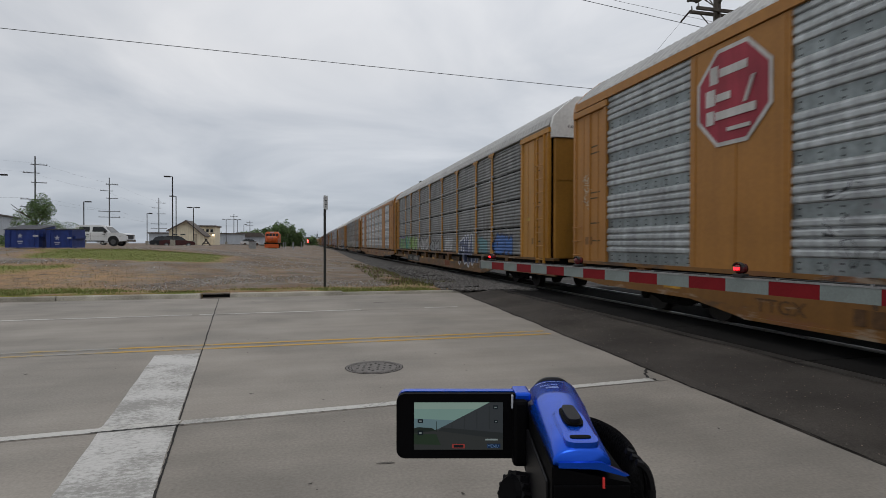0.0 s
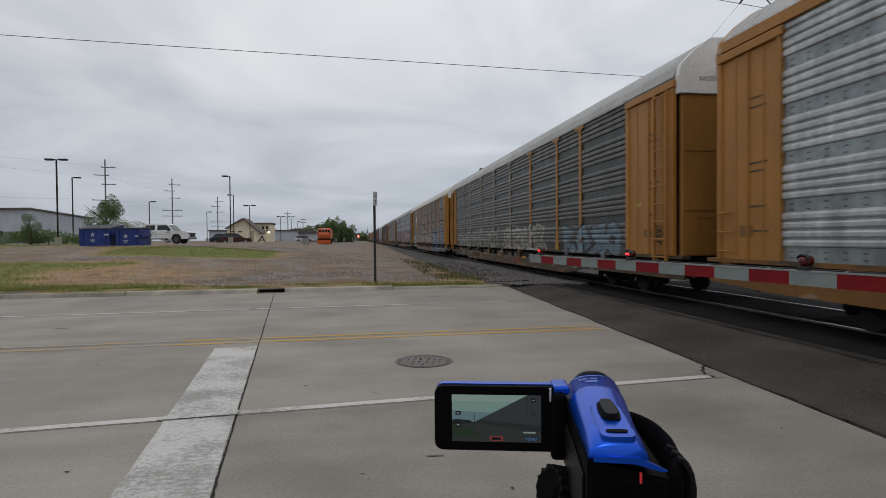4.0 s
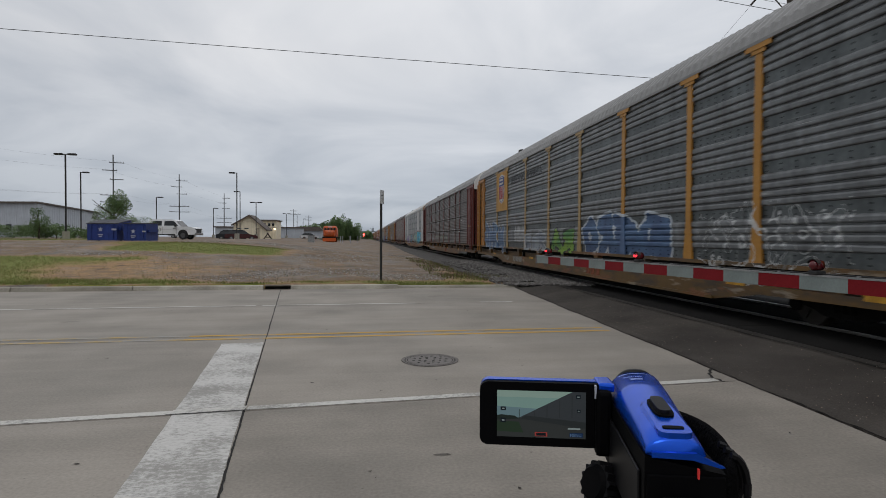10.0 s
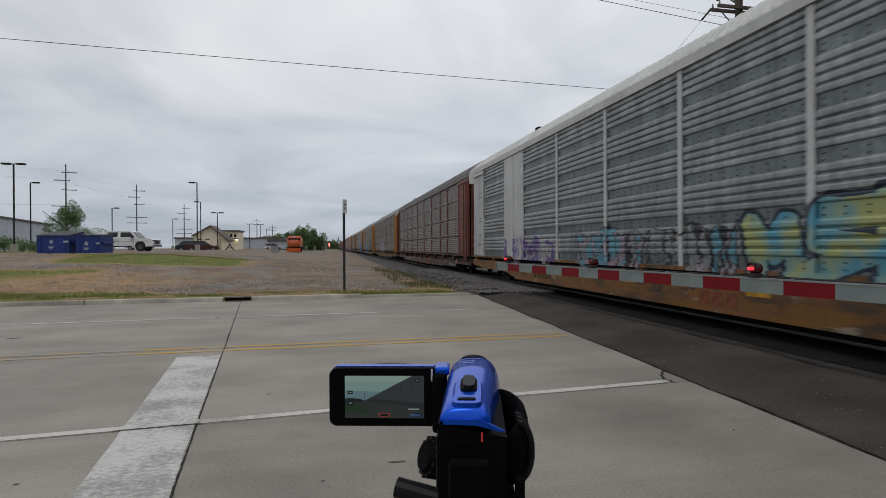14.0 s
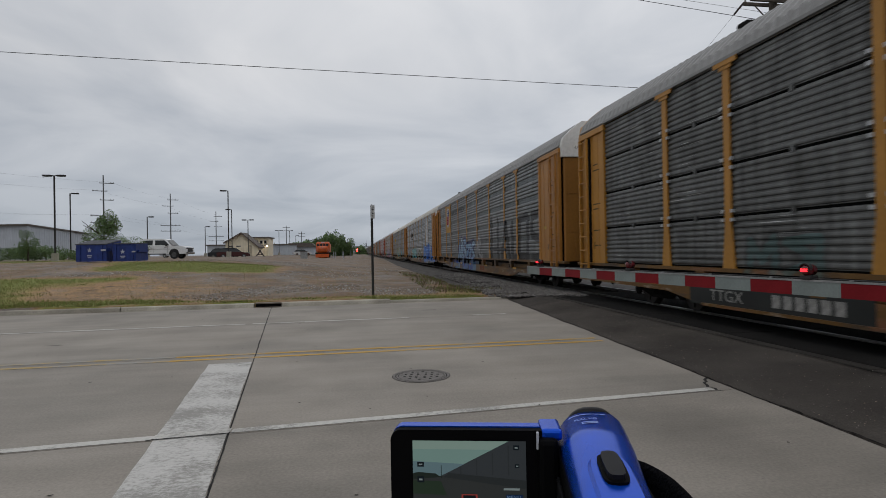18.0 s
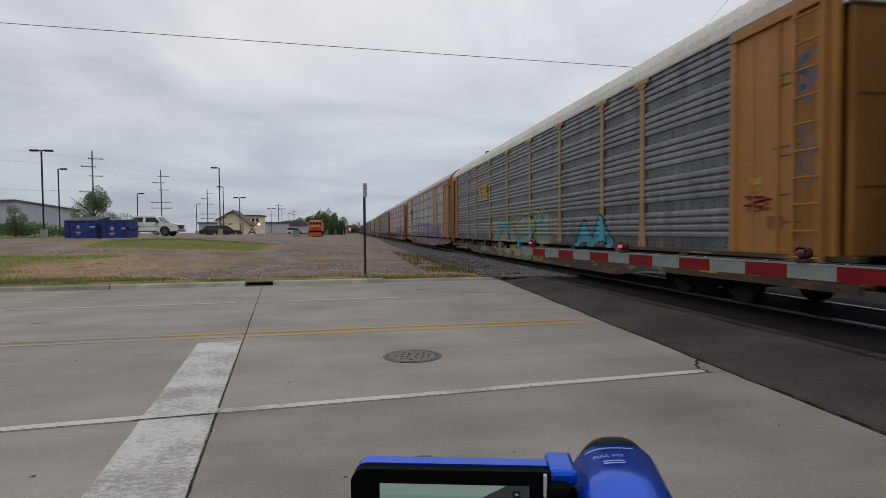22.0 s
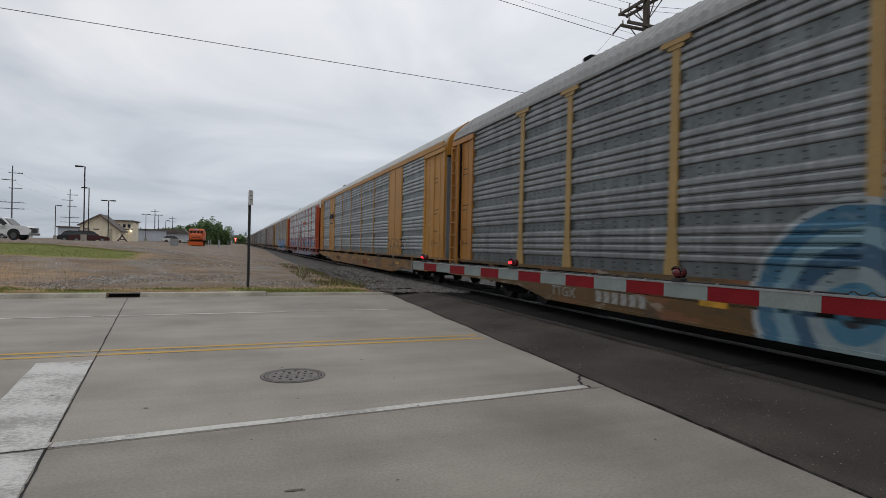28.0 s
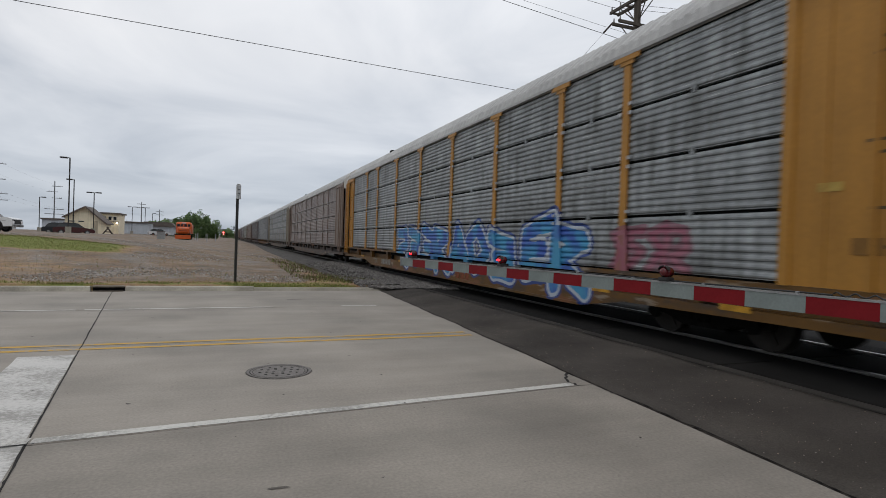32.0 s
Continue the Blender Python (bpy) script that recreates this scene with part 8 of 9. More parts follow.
def pickup(x, y, z, turn):
    """Full-size crew-cab pickup, nose along +x."""
    white = mat("car_white", (0.62, 0.63, 0.64), 0.25, vary=0.05)
    glass = mat("car_glass", (0.015, 0.018, 0.02), 0.08, vary=0.1)
    black = mat("car_black", (0.012, 0.012, 0.013), 0.5)
    chrome = mat("car_chrome", (0.5, 0.5, 0.5), 0.2, 0.9)
    t = empty("pickup_truck", pose(x, y, z, 0, 0, turn), "white crew-cab pickup truck parked behind the dumpsters", "pickup truck")
    t.scale.z = 1.08

    def arch(cx, n=12):
        return [(cx + 0.53 * math.cos(math.pi * i / n), 0.45 + 0.53 * math.sin(math.pi * i / n)) for i in range(n + 1)]
    side = [(-3.6, 0.62), (-3.6, 1.30), (-1.86, 1.30), (-1.84, 1.26), (1.30, 1.26), (1.5, 1.28), (2.6, 1.23), (2.98, 1.14), (3.1, 0.9), (3.08, 0.5), (2.42, 0.45)] + arch(1.85) + [(1.25, 0.45), (-2.1, 0.45)] + arch(-2.75) + [(-3.35, 0.5)]
    part("body", poly_prism(bmesh.new(), side, "y", -0.99, 0.99), white, t, "white painted body")
    cab = bmesh.new()
    poly_prism(cab, [(-1.84, 1.25), (1.62, 1.25), (0.98, 1.86), (0.72, 1.94), (-1.50, 1.94), (-1.70, 1.86)], "y", -0.93, 0.93)
    for v in cab.verts:
        if v.co.z > 1.5:
            v.co.y *= 0.84
    part("cab", cab, white, t)
    for s in (-1, 1):
        for pts in (((-1.42, 1.34), (-0.36, 1.34), (-0.36, 1.80), (-1.32, 1.80)), ((-0.10, 1.34), (1.34, 1.34), (0.84, 1.80), (-0.10, 1.80))):
            w = bmesh.new()
            w.faces.new([w.verts.new((px, s * (0.945 - 0.23 * (pz - 1.25)), pz)) for px, pz in pts])
            part("side_window", w, glass, t)
        part("mirror", boxm(1.05, 1.21, min(s * 1.0, s * 1.24), max(s * 1.0, s * 1.24), 1.24, 1.48, bev=0.02), black, t)
        part("sill_trim", boxm(-2.1, 1.05, min(s * 0.995, s * 1.01), max(s * 0.995, s * 1.01), 0.44, 0.53), black, t)
        part("belt_line", boxm(-3.55, 2.6, min(s * 0.991, s * 0.997), max(s * 0.991, s * 0.997), 0.93, 0.95), mat("car_seam", (0.25, 0.25, 0.26), 0.4), t)
        for hx in (-0.25, 1.2):
            part("door_seam", boxm(hx - 0.012, hx + 0.012, min(s * 0.991, s * 0.997), max(s * 0.991, s * 0.997), 0.56, 1.25), mat("car_seam", (0, 0, 0)), t)
            part("door_handle", boxm(hx - 0.34, hx - 0.12, min(s * 0.995, s * 1.03), max(s * 0.995, s * 1.03), 1.06, 1.10), black, t)
        part("tail_light", boxm(-3.62, -3.56, min(s * 0.82, s * 0.995), max(s * 0.82, s * 0.995), 0.82, 1.16), mat("tail_red", (0.25, 0.01, 0.01), 0.3), t)
        part("headlight", boxm(2.88, 3.09, min(s * 0.55, s * 0.96), max(s * 0.55, s * 0.96), 0.92, 1.08, bev=0.02), chrome, t)
        for cx in (1.85, -2.75):
            part("wheel_well", boxm(cx - 0.5, cx + 0.5, min(s * 0.62, s * 0.985), max(s * 0.62, s * 0.985), 0.42, 0.97), black, t)
            wheel_parts(t, cx, s * 0.87, 0.41, 0.28, black, mat("wheel_grey", (0.10, 0.10, 0.105), 0.4, 0.5), "y")
    part("grille", boxm(3.06, 3.13, -0.6, 0.6, 0.66, 1.06, bev=0.02), black, t)
    part("front_bumper", boxm(2.96, 3.2, -0.97, 0.97, 0.42, 0.64, bev=0.03), chrome, t)
    part("rear_bumper", boxm(-3.74, -3.58, -0.95, 0.95, 0.5, 0.66, bev=0.03), chrome, t)
    w = bmesh.new()
    w.faces.new([w.verts.new(p) for p in ((1.64, -0.84, 1.30), (1.64, 0.84, 1.30), (1.06, 0.72, 1.83), (1.06, -0.72, 1.83))])
    part("windscreen", w, glass, t)


def parked_car(x, y, z, turn, col, label):
    t = empty("parked_car", pose(x, y, z, 0, 0, turn), label, "car", "parked cars")
    m = mat("car_%02x" % int(col[0] * 999), col, 0.25, vary=0.06)
    glass, black = mat("car_glass", (0, 0, 0)), mat("car_black", (0, 0, 0))
    b = bmesh.new()
    poly_prism(b, [(-2.25, 0.35), (-2.3, 0.8), (-2.1, 0.98), (-1.3, 1.02), (1.0, 0.98), (2.0, 0.82), (2.25, 0.6), (2.2, 0.33)], "y", -0.9, 0.9)
    part("body", b, m, t)
    c = bmesh.new()
    poly_prism(c, [(-1.9, 1.0), (1.1, 0.99), (0.4, 1.5), (0.1, 1.56), (-1.2, 1.55), (-1.6, 1.42)], "y", -0.82, 0.82)
    for v in c.verts:
        if v.co.z > 1.2:
            v.co.y *= 0.8
    part("cabin", c, glass, t, "dark glazed cabin")
    part("roof_panel", boxm(-1.25, 0.15, -0.64, 0.64, 1.55, 1.585, bev=0.01), m, t)
    for wx in (1.4, -1.4):
        for s in (-1, 1):
            wheel_parts(t, wx, s * 0.8, 0.33, 0.22, black, mat("car_chrome", (0, 0, 0)), "y")


def station():
    """Cream gabled building with a higher flat-roofed wing behind it."""
    t = empty("station_building", pose(-20.05, 97, 1.1), "cream gabled building with a shallow dark roof", "building")
    cream = mat("cream_wall", (0.74, 0.66, 0.50), 0.8, scale=1.5, vary=0.10, streak=0.12)
    roof = mat("roof_dark", (0.10, 0.085, 0.075), 0.8, scale=2, vary=0.2)
    white = mat("trim_white", (0.5, 0.49, 0.46), 0.6)
    xl, xp, xr, zl, zp, zr = -1.9, 0.7, 3.3, 2.45, 4.0, 1.7
    part("wall", poly_prism(bmesh.new(), [(xl, 0), (xr, 0), (xr, zr), (xp, zp), (xl, zl)], "y", 0, 5), cream, t, "cream painted wall")
    for a, b, za, zb in ((xl - 0.3, xp, zl - 0.13, zp), (xr + 0.3, xp, zr - 0.2, zp)):
        pts = [(a, za), (b, zb), (b, zb + 0.18), (a, za + 0.18)]
        part("roof", poly_prism(bmesh.new(), pts, "y", -0.4, 5.3), roof, t)
        part("fascia", poly_prism(bmesh.new(), [(p, q - 0.05) for p, q in pts[:2]] + [(b, zb + 0.06), (a, za + 0.06)], "y", -0.46, -0.40), mat("fascia_brown", (0.16, 0.12, 0.10), 0.7), t)
    part("door", boxm(1.75, 2.35, -0.05, 0.0, 0.05, 1.95), mat("door_brown", (0.42, 0.36, 0.27), 0.6), t)
    for wx in (-1.0, 0.2):
        win = part("window", boxm(wx - 0.4, wx + 0.4, -0.05, 0.0, 1.75, 1.95), white, t)
        part("pane", boxm(wx - 0.34, wx + 0.34, -0.06, -0.051, 1.78, 1.92), mat("car_glass", (0, 0, 0)), win)
    wing = empty("station_wing", pose(-17.8, 104, 1.05), "cream two-storey wing with flat dark roof and wall lamps", "building")
    part("wall", boxm(-1.7, 1.7, 0, 6, 0, 3.4), cream, wing)
    part("roof", boxm(-1.95, 1.95, -0.35, 6.3, 3.4, 3.62), roof, wing)
    part("band", boxm(-0.2, 1.75, -0.06, 0.0, 2.05, 2.2), roof, wing)
    for k, wx in enumerate((-0.3, 0.5, 1.2)):
        w_ = part("window", boxm(wx - 0.26, wx + 0.26, -0.05, 0.0, 2.35, 3.0), white, wing)
        part("pane", boxm(wx - 0.2, wx + 0.2, -0.065, -0.051, 2.42, 2.94), mat("car_glass", (0, 0, 0)), w_)
    for wx, v in ((-0.15, 2.0), (0.7, 1.75), (1.5, 1.95)):
        part("wall_lamp", boxm(wx - 0.1, wx + 0.1, -0.25, -0.07, v - 0.1, v + 0.1, bev=0.02), mat("lamp_warm", (0.6, 0.5, 0.4), 0.4, emit=(1, 0.85, 0.6, 5)), wing, "lit wall lamp")
    # a leaning timber support beside the wing
    fr = empty("timber_frame", pose(-15.7, 93, 1.05), "dark timber trestle beside the building", "trestle")
    dk = mat("tie_timber", (0, 0, 0))
    part("brace", cylm((-0.7, 0, 0), (0.1, 0, 1.15), 0.1, n=8), dk, fr)
    part("brace", cylm((0.7, 0, 0), (-0.1, 0, 1.15), 0.1, n=8), dk, fr)
    part("tie_beam", cylm((-0.4, 0.0, 0.45), (0.4, 0.0, 0.45), 0.07, n=8), dk, fr)


def warehouse():
    t = empty("warehouse", pose(-70.6, 131.4, 1.2), "long pale grey metal warehouse with dark roof edge", "building")
    wall = mat("warehouse_wall", (0.40, 0.43, 0.47), 0.6, scale=0.8, vary=0.1, streak=0.12)
    dark = mat("roof_dark", (0, 0, 0))
    H = 7.4
    near, left, right = Vector((0, 0)), Vector((-62, 10)), Vector((-11.5, 54))
    plan = [near, right, right + left, left]
    part("wall", poly_prism(bmesh.new(), [tuple(p) for p in plan], "z", -0.5, H), wall, t, "ribbed pale grey wall")
    big = [(0.5, -0.6), (-10.9, 54.5), (-74.0, 64.5), (-62.6, 9.2)]
    part("roof", poly_prism(bmesh.new(), big, "z", H, H + 0.35), dark, t)
    rib = mesh_of(boxm(-0.03, 0.03, -0.03, 0, 0, H - 0.05), wall)
    for end, n in ((left, 34), (right, 30)):
        a = math.degrees(math.atan2(end.y, end.x))
        for k in range(n):
            p = end * ((k + 0.5) / n)
            part("wall_rib", rib, None, t, at=pose(p.x, p.y, 0, 0, 0, a + (180 if end is left else 0)))
    glass = mat("car_glass", (0, 0, 0))
    for f, v in ((0.10, 1.6), (0.32, 4.9), (0.55, 1.6)):
        p = left * f
        part("window", boxm(-0.6, 0.6, -0.16, -0.11, v, v + 1.2), glass, t, at=pose(p.x, p.y, 0, 0, 0, math.degrees(math.atan2(10, -62)) + 180))
    s = empty("shed_building", pose(-24, 150, 1.3, 0, 0, 10), "low grey shed building far behind the truck", "building")
    part("wall", boxm(-14, 8, 0, 10, 0, 2.6), wall, s)
    part("roof", boxm(-14.3, 8.3, -0.3, 10.3, 2.6, 2.9), dark, s)
    s = empty("shed_building", pose(-16.5, 165, 1.2), "small low cabin among distant trees", "building")
    part("wall", boxm(-4, 4, 0, 6, 0, 2.2), wall, s)
    part("roof", poly_prism(bmesh.new(), [(-4.5, 2.2), (4.5, 2.2), (3.2, 3.4), (-3.2, 3.4)], "y", -0.4, 6.4), dark, s)


def tree_crown(rnd, centre, size, n, leaf, mats, cone=0.0):
    verts, faces, mi = [], [], []
    lobes = [(Vector((rnd.gauss(0, 0.42), rnd.gauss(0, 0.42), rnd.uniform(-0.55, 0.6))), rnd.uniform(0.28, 0.5)) for _ in range(14)]
    for k in range(n):
        c, r = rnd.choice(lobes)
        d = Vector((rnd.gauss(0, 1), rnd.gauss(0, 1), rnd.gauss(0, 1)))
        d.normalize()
        p = c + d * r * (rnd.random() ** 0.35)
        slim = 1 + cone * (0.35 - (p.z + 0.8) / 1.2)
        p.x, p.y = p.x * slim, p.y * slim
        p = Vector((p.x * size[0], p.y * size[1], p.z * size[2])) + Vector(centre)
        a = Vector((rnd.gauss(0, 1), rnd.gauss(0, 1), rnd.gauss(0, 0.6))).normalized() * leaf * rnd.uniform(0.6, 1.3)
        b = a.cross(Vector((rnd.gauss(0, 1), rnd.gauss(0, 1), rnd.gauss(0, 1)))).normalized() * leaf * 0.5
        i = len(verts)
        verts += [p - a * 0.5, p + b * 0.5, p + a * 0.5, p - b * 0.5]
        faces.append((i, i + 1, i + 2, i + 3))
        mi.append(rnd.randrange(len(mats)))
    me = bpy.data.meshes.new("crown")
    me.from_pydata([tuple(v) for v in verts], [], faces)
    for m in mats:
        me.materials.append(m)
    me.polygons.foreach_set("material_index", mi)
    return me


def leaf_mats():
    return [mat("leaf_a", (0.10, 0.165, 0.055), 0.6, scale=2, vary=0.3, rand=0.1), mat("leaf_b", (0.068, 0.12, 0.042), 0.6, scale=2, vary=0.3), mat("leaf_c", (0.14, 0.21, 0.075), 0.6, scale=2, vary=0.3)]


def tree(x, y, z, h, w, label, seed, n=1500, leaf=0.22, base=0.3, cone=0.0):
    rnd = random.Random(seed)
    t = empty("tree", pose(x, y, z), label, "tree", "trees")
    bark = mat("bark", (0.07, 0.055, 0.045), 0.9, scale=4, vary=0.3, bump=0.5)
    tr = bmesh.new()
    cyl(tr, (0, 0, -0.2), (0.05 * w, 0, h * 0.55), 0.028 * h, 0.014 * h, n=10)
    part("trunk", tr, bark, t)
    for k in range(7):
        a = rnd.uniform(0, 6.28)
        z0 = h * rnd.uniform(0.25, 0.55)
        part("limb", cylm((0.02 * w, 0, z0), (w * 0.36 * math.cos(a), w * 0.36 * math.sin(a), z0 + h * rnd.uniform(0.15, 0.35)), 0.012 * h, 0.004 * h, n=7), bark, t)
    part("crown", tree_crown(rnd, (0, 0, h * (base + 1) / 2), (w * 0.52, w * 0.52, h * (1 - base) * 0.52), n, leaf, leaf_mats(), cone), None, t, "uneven green leafy crown")


def bush_row(name, pts, label, seed, leaf=0.25, n=500):
    rnd = random.Random(seed)
    for k, (x, y, w, h) in enumerate(pts):
        b = empty(name, pose(x, y, lift(x, y)), label, "bush", "bushes")
        part("foliage", tree_crown(rnd, (0, 0, h * 0.42), (w * 0.6, w * 0.5, h * 0.55), n, leaf, leaf_mats()), None, b)
        part("stem", cylm((0, 0, -0.1), (0, 0, h * 0.5), 0.05, 0.02, n=6), mat("bark", (0, 0, 0)), b)


def locomotive(x, y, z):
    """Orange nose of a waiting locomotive."""
    t = empty("locomotive", pose(x, y, z), "bright orange locomotive waiting on a siding", "locomotive")
    org = mat("loco_orange", (0.48, 0.085, 0.015), 0.4, scale=2, vary=0.15)
    dark, black = mat("car_glass", (0, 0, 0)), UNDER
    part("hood", boxm(-1.0, 1.0, 4.2, 18, 1.3, 3.3, bev=0.1), org, t)
    part("nose", boxm(-1.1, 1.1, 0.4, 2.0, 1.2, 2.6, bev=0.38), org, t)
    cab = part("cab", boxm(-1.45, 1.45, 2.0, 4.2, 1.2, 3.6, bev=0.4), org, t)
    for wx in (-0.95, -0.33, 0.33, 0.95):
        part("cab_window", boxm(wx - 0.24, wx + 0.24, 1.96, 2.0, 2.7, 3.2), dark, cab)
    part("platform", boxm(-1.5, 1.5, 0, 18, 1.0, 1.2), black, t)
    part("pilot", boxm(-1.4, 1.4, -0.05, 0.1, 0.25, 1.0), org, t)
    part("stripe", boxm(-0.7, 0.7, 0.36, 0.395, 1.8, 1.9), mat("loco_dark", (0.06, 0.03, 0.02), 0.5), t)
    part("number_light", boxm(-0.4, 0.4, 1.9, 1.97, 3.3, 3.48), mat("decal_white", (0, 0, 0)), t)
    for wx in (-0.16, 0.16):
        part("headlight", cylm((wx, 0.33, 2.3), (wx, 0.40, 2.3), 0.1, n=12), mat("car_chrome", (0, 0, 0)), t)
    for wx in (-1.4, 1.4):
        part("handrail", cylm((wx, 0.0, 1.2), (wx, 0.0, 2.2), 0.03, n=6), mat("decal_white", (0, 0, 0)), t)
    for yy in (2, 4, 14, 16):
        part("wheelset", cylm((-0.85, yy, 0.5), (0.85, yy, 0.5), 0.5, n=16), black, t)
    for sx in (-0.75, 0.75):
        thing("siding_rail", boxm(x + sx - 0.035, x + sx + 0.035, y - 14, y + 80, z - 0.12, z), mat("rail_rust", (0.10, 0.065, 0.045), 0.8, 0.2, scale=6), "rusty siding rail", "rail", group="siding rails", kind="structure")


def signal(x, y, z):
    s = empty("rail_signal", pose(x, y, z), "railway signal mast with lit red lamp", "rail signal")
    dark = mat("lamp_black", (0, 0, 0))
    part("mast", cylm((0, 0, -1), (0, 0, 3.2), 0.09, n=10), dark, s)
    head = part("signal_head", cylm((0, -0.1, 2.2), (0, 0.05, 2.2), 0.62, n=20), dark, s)
    glow = mat("signal_red", (0.5, 0.02, 0.02), 0.3, emit=(1.0, 0.05, 0.04, 14.0))
    part("lamp", cylm((0, -0.14, 2.45), (0, -0.1, 2.45), 0.34, n=16), glow, head)
    part("lamp", cylm((0, -0.14, 1.75), (0, -0.1, 1.75), 0.22, n=16), glow, head)


def bridge(x, y, z):
    b = empty("signal_bridge", pose(x, y, z), "thin steel signal bridge over the distant track", "signal bridge")
    m = mat("bridge_grey", (0.12, 0.13, 0.14), 0.6)
    for px in (-3.5, 4.6):
        part("leg", boxm(px - 0.18, px + 0.18, -0.15, 0.15, -1, 5.2), m, b)
    part("beam", boxm(-3.6, 4.7, -0.2, 0.2, 4.5, 4.85), m, b)
    part("signal_head", boxm(3.0, 3.7, -0.3, 0.0, 4.9, 6.6), m, b)
    part("mast", boxm(3.3, 3.42, -0.05, 0.05, 4.8, 8.2), m, b)


dumpster(-15.15, 35.3, lift(-15.15, 35.3) - 0.02, 1.75, 1.5, 1.30, "blue steel dumpster with black lids and pale emblem", -8, True)
dumpster(-13.22, 34.8, lift(-13.22, 34.8) - 0.02, 1.30, 1.4, 1.10, "lower blue steel dumpster with pale emblem and notice", -6, False)
pickup(-20.62, 62.0, lift(-20.62, 62.0), -6)
parked_car(-20.0, 88, lift(-20.0, 88) - 0.25, -10, (0.02, 0.022, 0.025), "dark parked car beside the lamp posts")
parked_car(-17.9, 84, lift(-17.9, 84) - 0.25, 12, (0.05, 0.015, 0.015), "dark red parked car near the building")
parked_car(-33.5, 108, lift(-33.5, 108), 5, (0.3, 0.31, 0.32), "silver parked car in the far lot")
parked_car(-13.8, 142, lift(-13.8, 142), 15, (0.5, 0.5, 0.5), "white parked car by the distant cabin")
station(); warehouse()
tree(-22.75, 53.6, lift(-22.75, 53.6), 4.5, 4.4, "broad green tree behind the dumpsters", 5, 8000, 0.14, 0.08, 0.42)
tree(-36.5, 68, lift(-36.5, 68), 3.7, 1.9, "small green tree before the warehouse", 6, 3000, 0.13, 0.05)
tree(-20.35, 52.4, lift(-20.35, 52.4), 2.5, 0.9, "thin young tree behind the dumpsters", 7, 170, 0.13, 0.3)
rnd = random.Random(11)
bush_row("bush", [(-66 + 2.1 * k + rnd.uniform(-0.8, 0.8), 70 + rnd.uniform(-3, 3), rnd.uniform(3.4, 5), rnd.uniform(1.3, 2.5)) for k in range(18)], "dense green shrub before the warehouse", 12, 0.2, 1700)
for k in range(16):
    x = -22 + k * 1.25
    h = (3.5 + 3.0 * smooth01(-17, -12, x) + rnd.uniform(-0.5, 0.5)) * (0.8 if x > -5 else 1)
    tree(x, 195 + rnd.uniform(-12, 12), 0.9, h + (1.1 if x > -14 else 0.9), rnd.uniform(4.5, 6), "dense green tree in the distant belt", 20 + k, 2200, 0.62, -0.25)
for k in range(9):
    x = -40 + k * 3.0
    tree(x - rnd.uniform(0, 2), 240 + rnd.uniform(-10, 20), 0.8, rnd.uniform(4.5, 6.5), 7, "hazy green tree far beyond the lot", 50 + k, 1100, 0.8, -0.25)
for k in range(6):
    tree(0.8 + k * 0.7, 300 + 40 * k, 0.4, 4.5 + rnd.uniform(0, 1.5), 7, "low tree far down the line", 70 + k, 900, 0.8, -0.25)
for k, (x, y, h) in enumerate(((-20.5, 172, 3.2), (-18.3, 176, 3.6), (-16.2, 170, 2.9), (-14.4, 174, 3.0))):
    tree(x, y, 0.9, h + 0.5, 3.6, "low dark green tree behind the cabin", 90 + k, 900, 0.5, -0.2)
locomotive(-7.5, 120, lift(-7.5, 120) - 0.1)
signal(-0.35, 262, 0.5)
bridge(1.6, 330, 0.4)
for x, y in ((-4.4, 110), (-2.6, 101), (-1.4, 112), (-3.6, 130), (-5.0, 116)):
    thing("marker_post", cylm((x, y, lift(x, y) - 0.2), (x, y, lift(x, y) + 1.35), 0.055, n=8), mat("decal_white", (0, 0, 0)), "pale marker post beside the siding", "post", group="marker posts")
rb = empty("relay_box", pose(-9.8, 104, lift(-9.8, 104)), "small grey relay cabinet beside the yard", "cabinet")
part("body", boxm(-0.6, 0.6, -0.4, 0.4, 0, 1.3, bev=0.03), mat("gate_edge", (0, 0, 0)), rb)
part("lid", boxm(-0.66, 0.66, -0.46, 0.46, 1.3, 1.38), mat("roof_dark", (0, 0, 0)), rb)

# ---------------------------------------------------------------- grass, gravel, weeds
def blades(name, spots, h, w, mats, label, seed):
    rs = np.random.RandomState(seed)
    n = len(spots)
    P = np.array(spots)
    a = rs.uniform(0, 2 * np.pi, n)
    hh = h * rs.uniform(0.5, 1.25, n)
    lean = rs.normal(0, 0.35, (n, 2)) * hh[:, None]
    d = np.column_stack((np.cos(a), np.sin(a))) * w
    V = np.empty((n, 3, 3))
    V[:, 0, :2], V[:, 0, 2] = P[:, :2] - d, P[:, 2] - 0.01
    V[:, 1, :2], V[:, 1, 2] = P[:, :2] + d, P[:, 2] - 0.01
    V[:, 2, :2], V[:, 2, 2] = P[:, :2] + lean, P[:, 2] + hh
    me = bpy.data.meshes.new("blades")
    me.from_pydata(V.reshape(-1, 3).tolist(), [], np.arange(n * 3).reshape(-1, 3).tolist())
    for m in mats:
        me.materials.append(m)
    me.polygons.foreach_set("material_index", rs.randint(0, len(mats), n))
    return thing(name, me, None, label, "grass", kind="stuff")


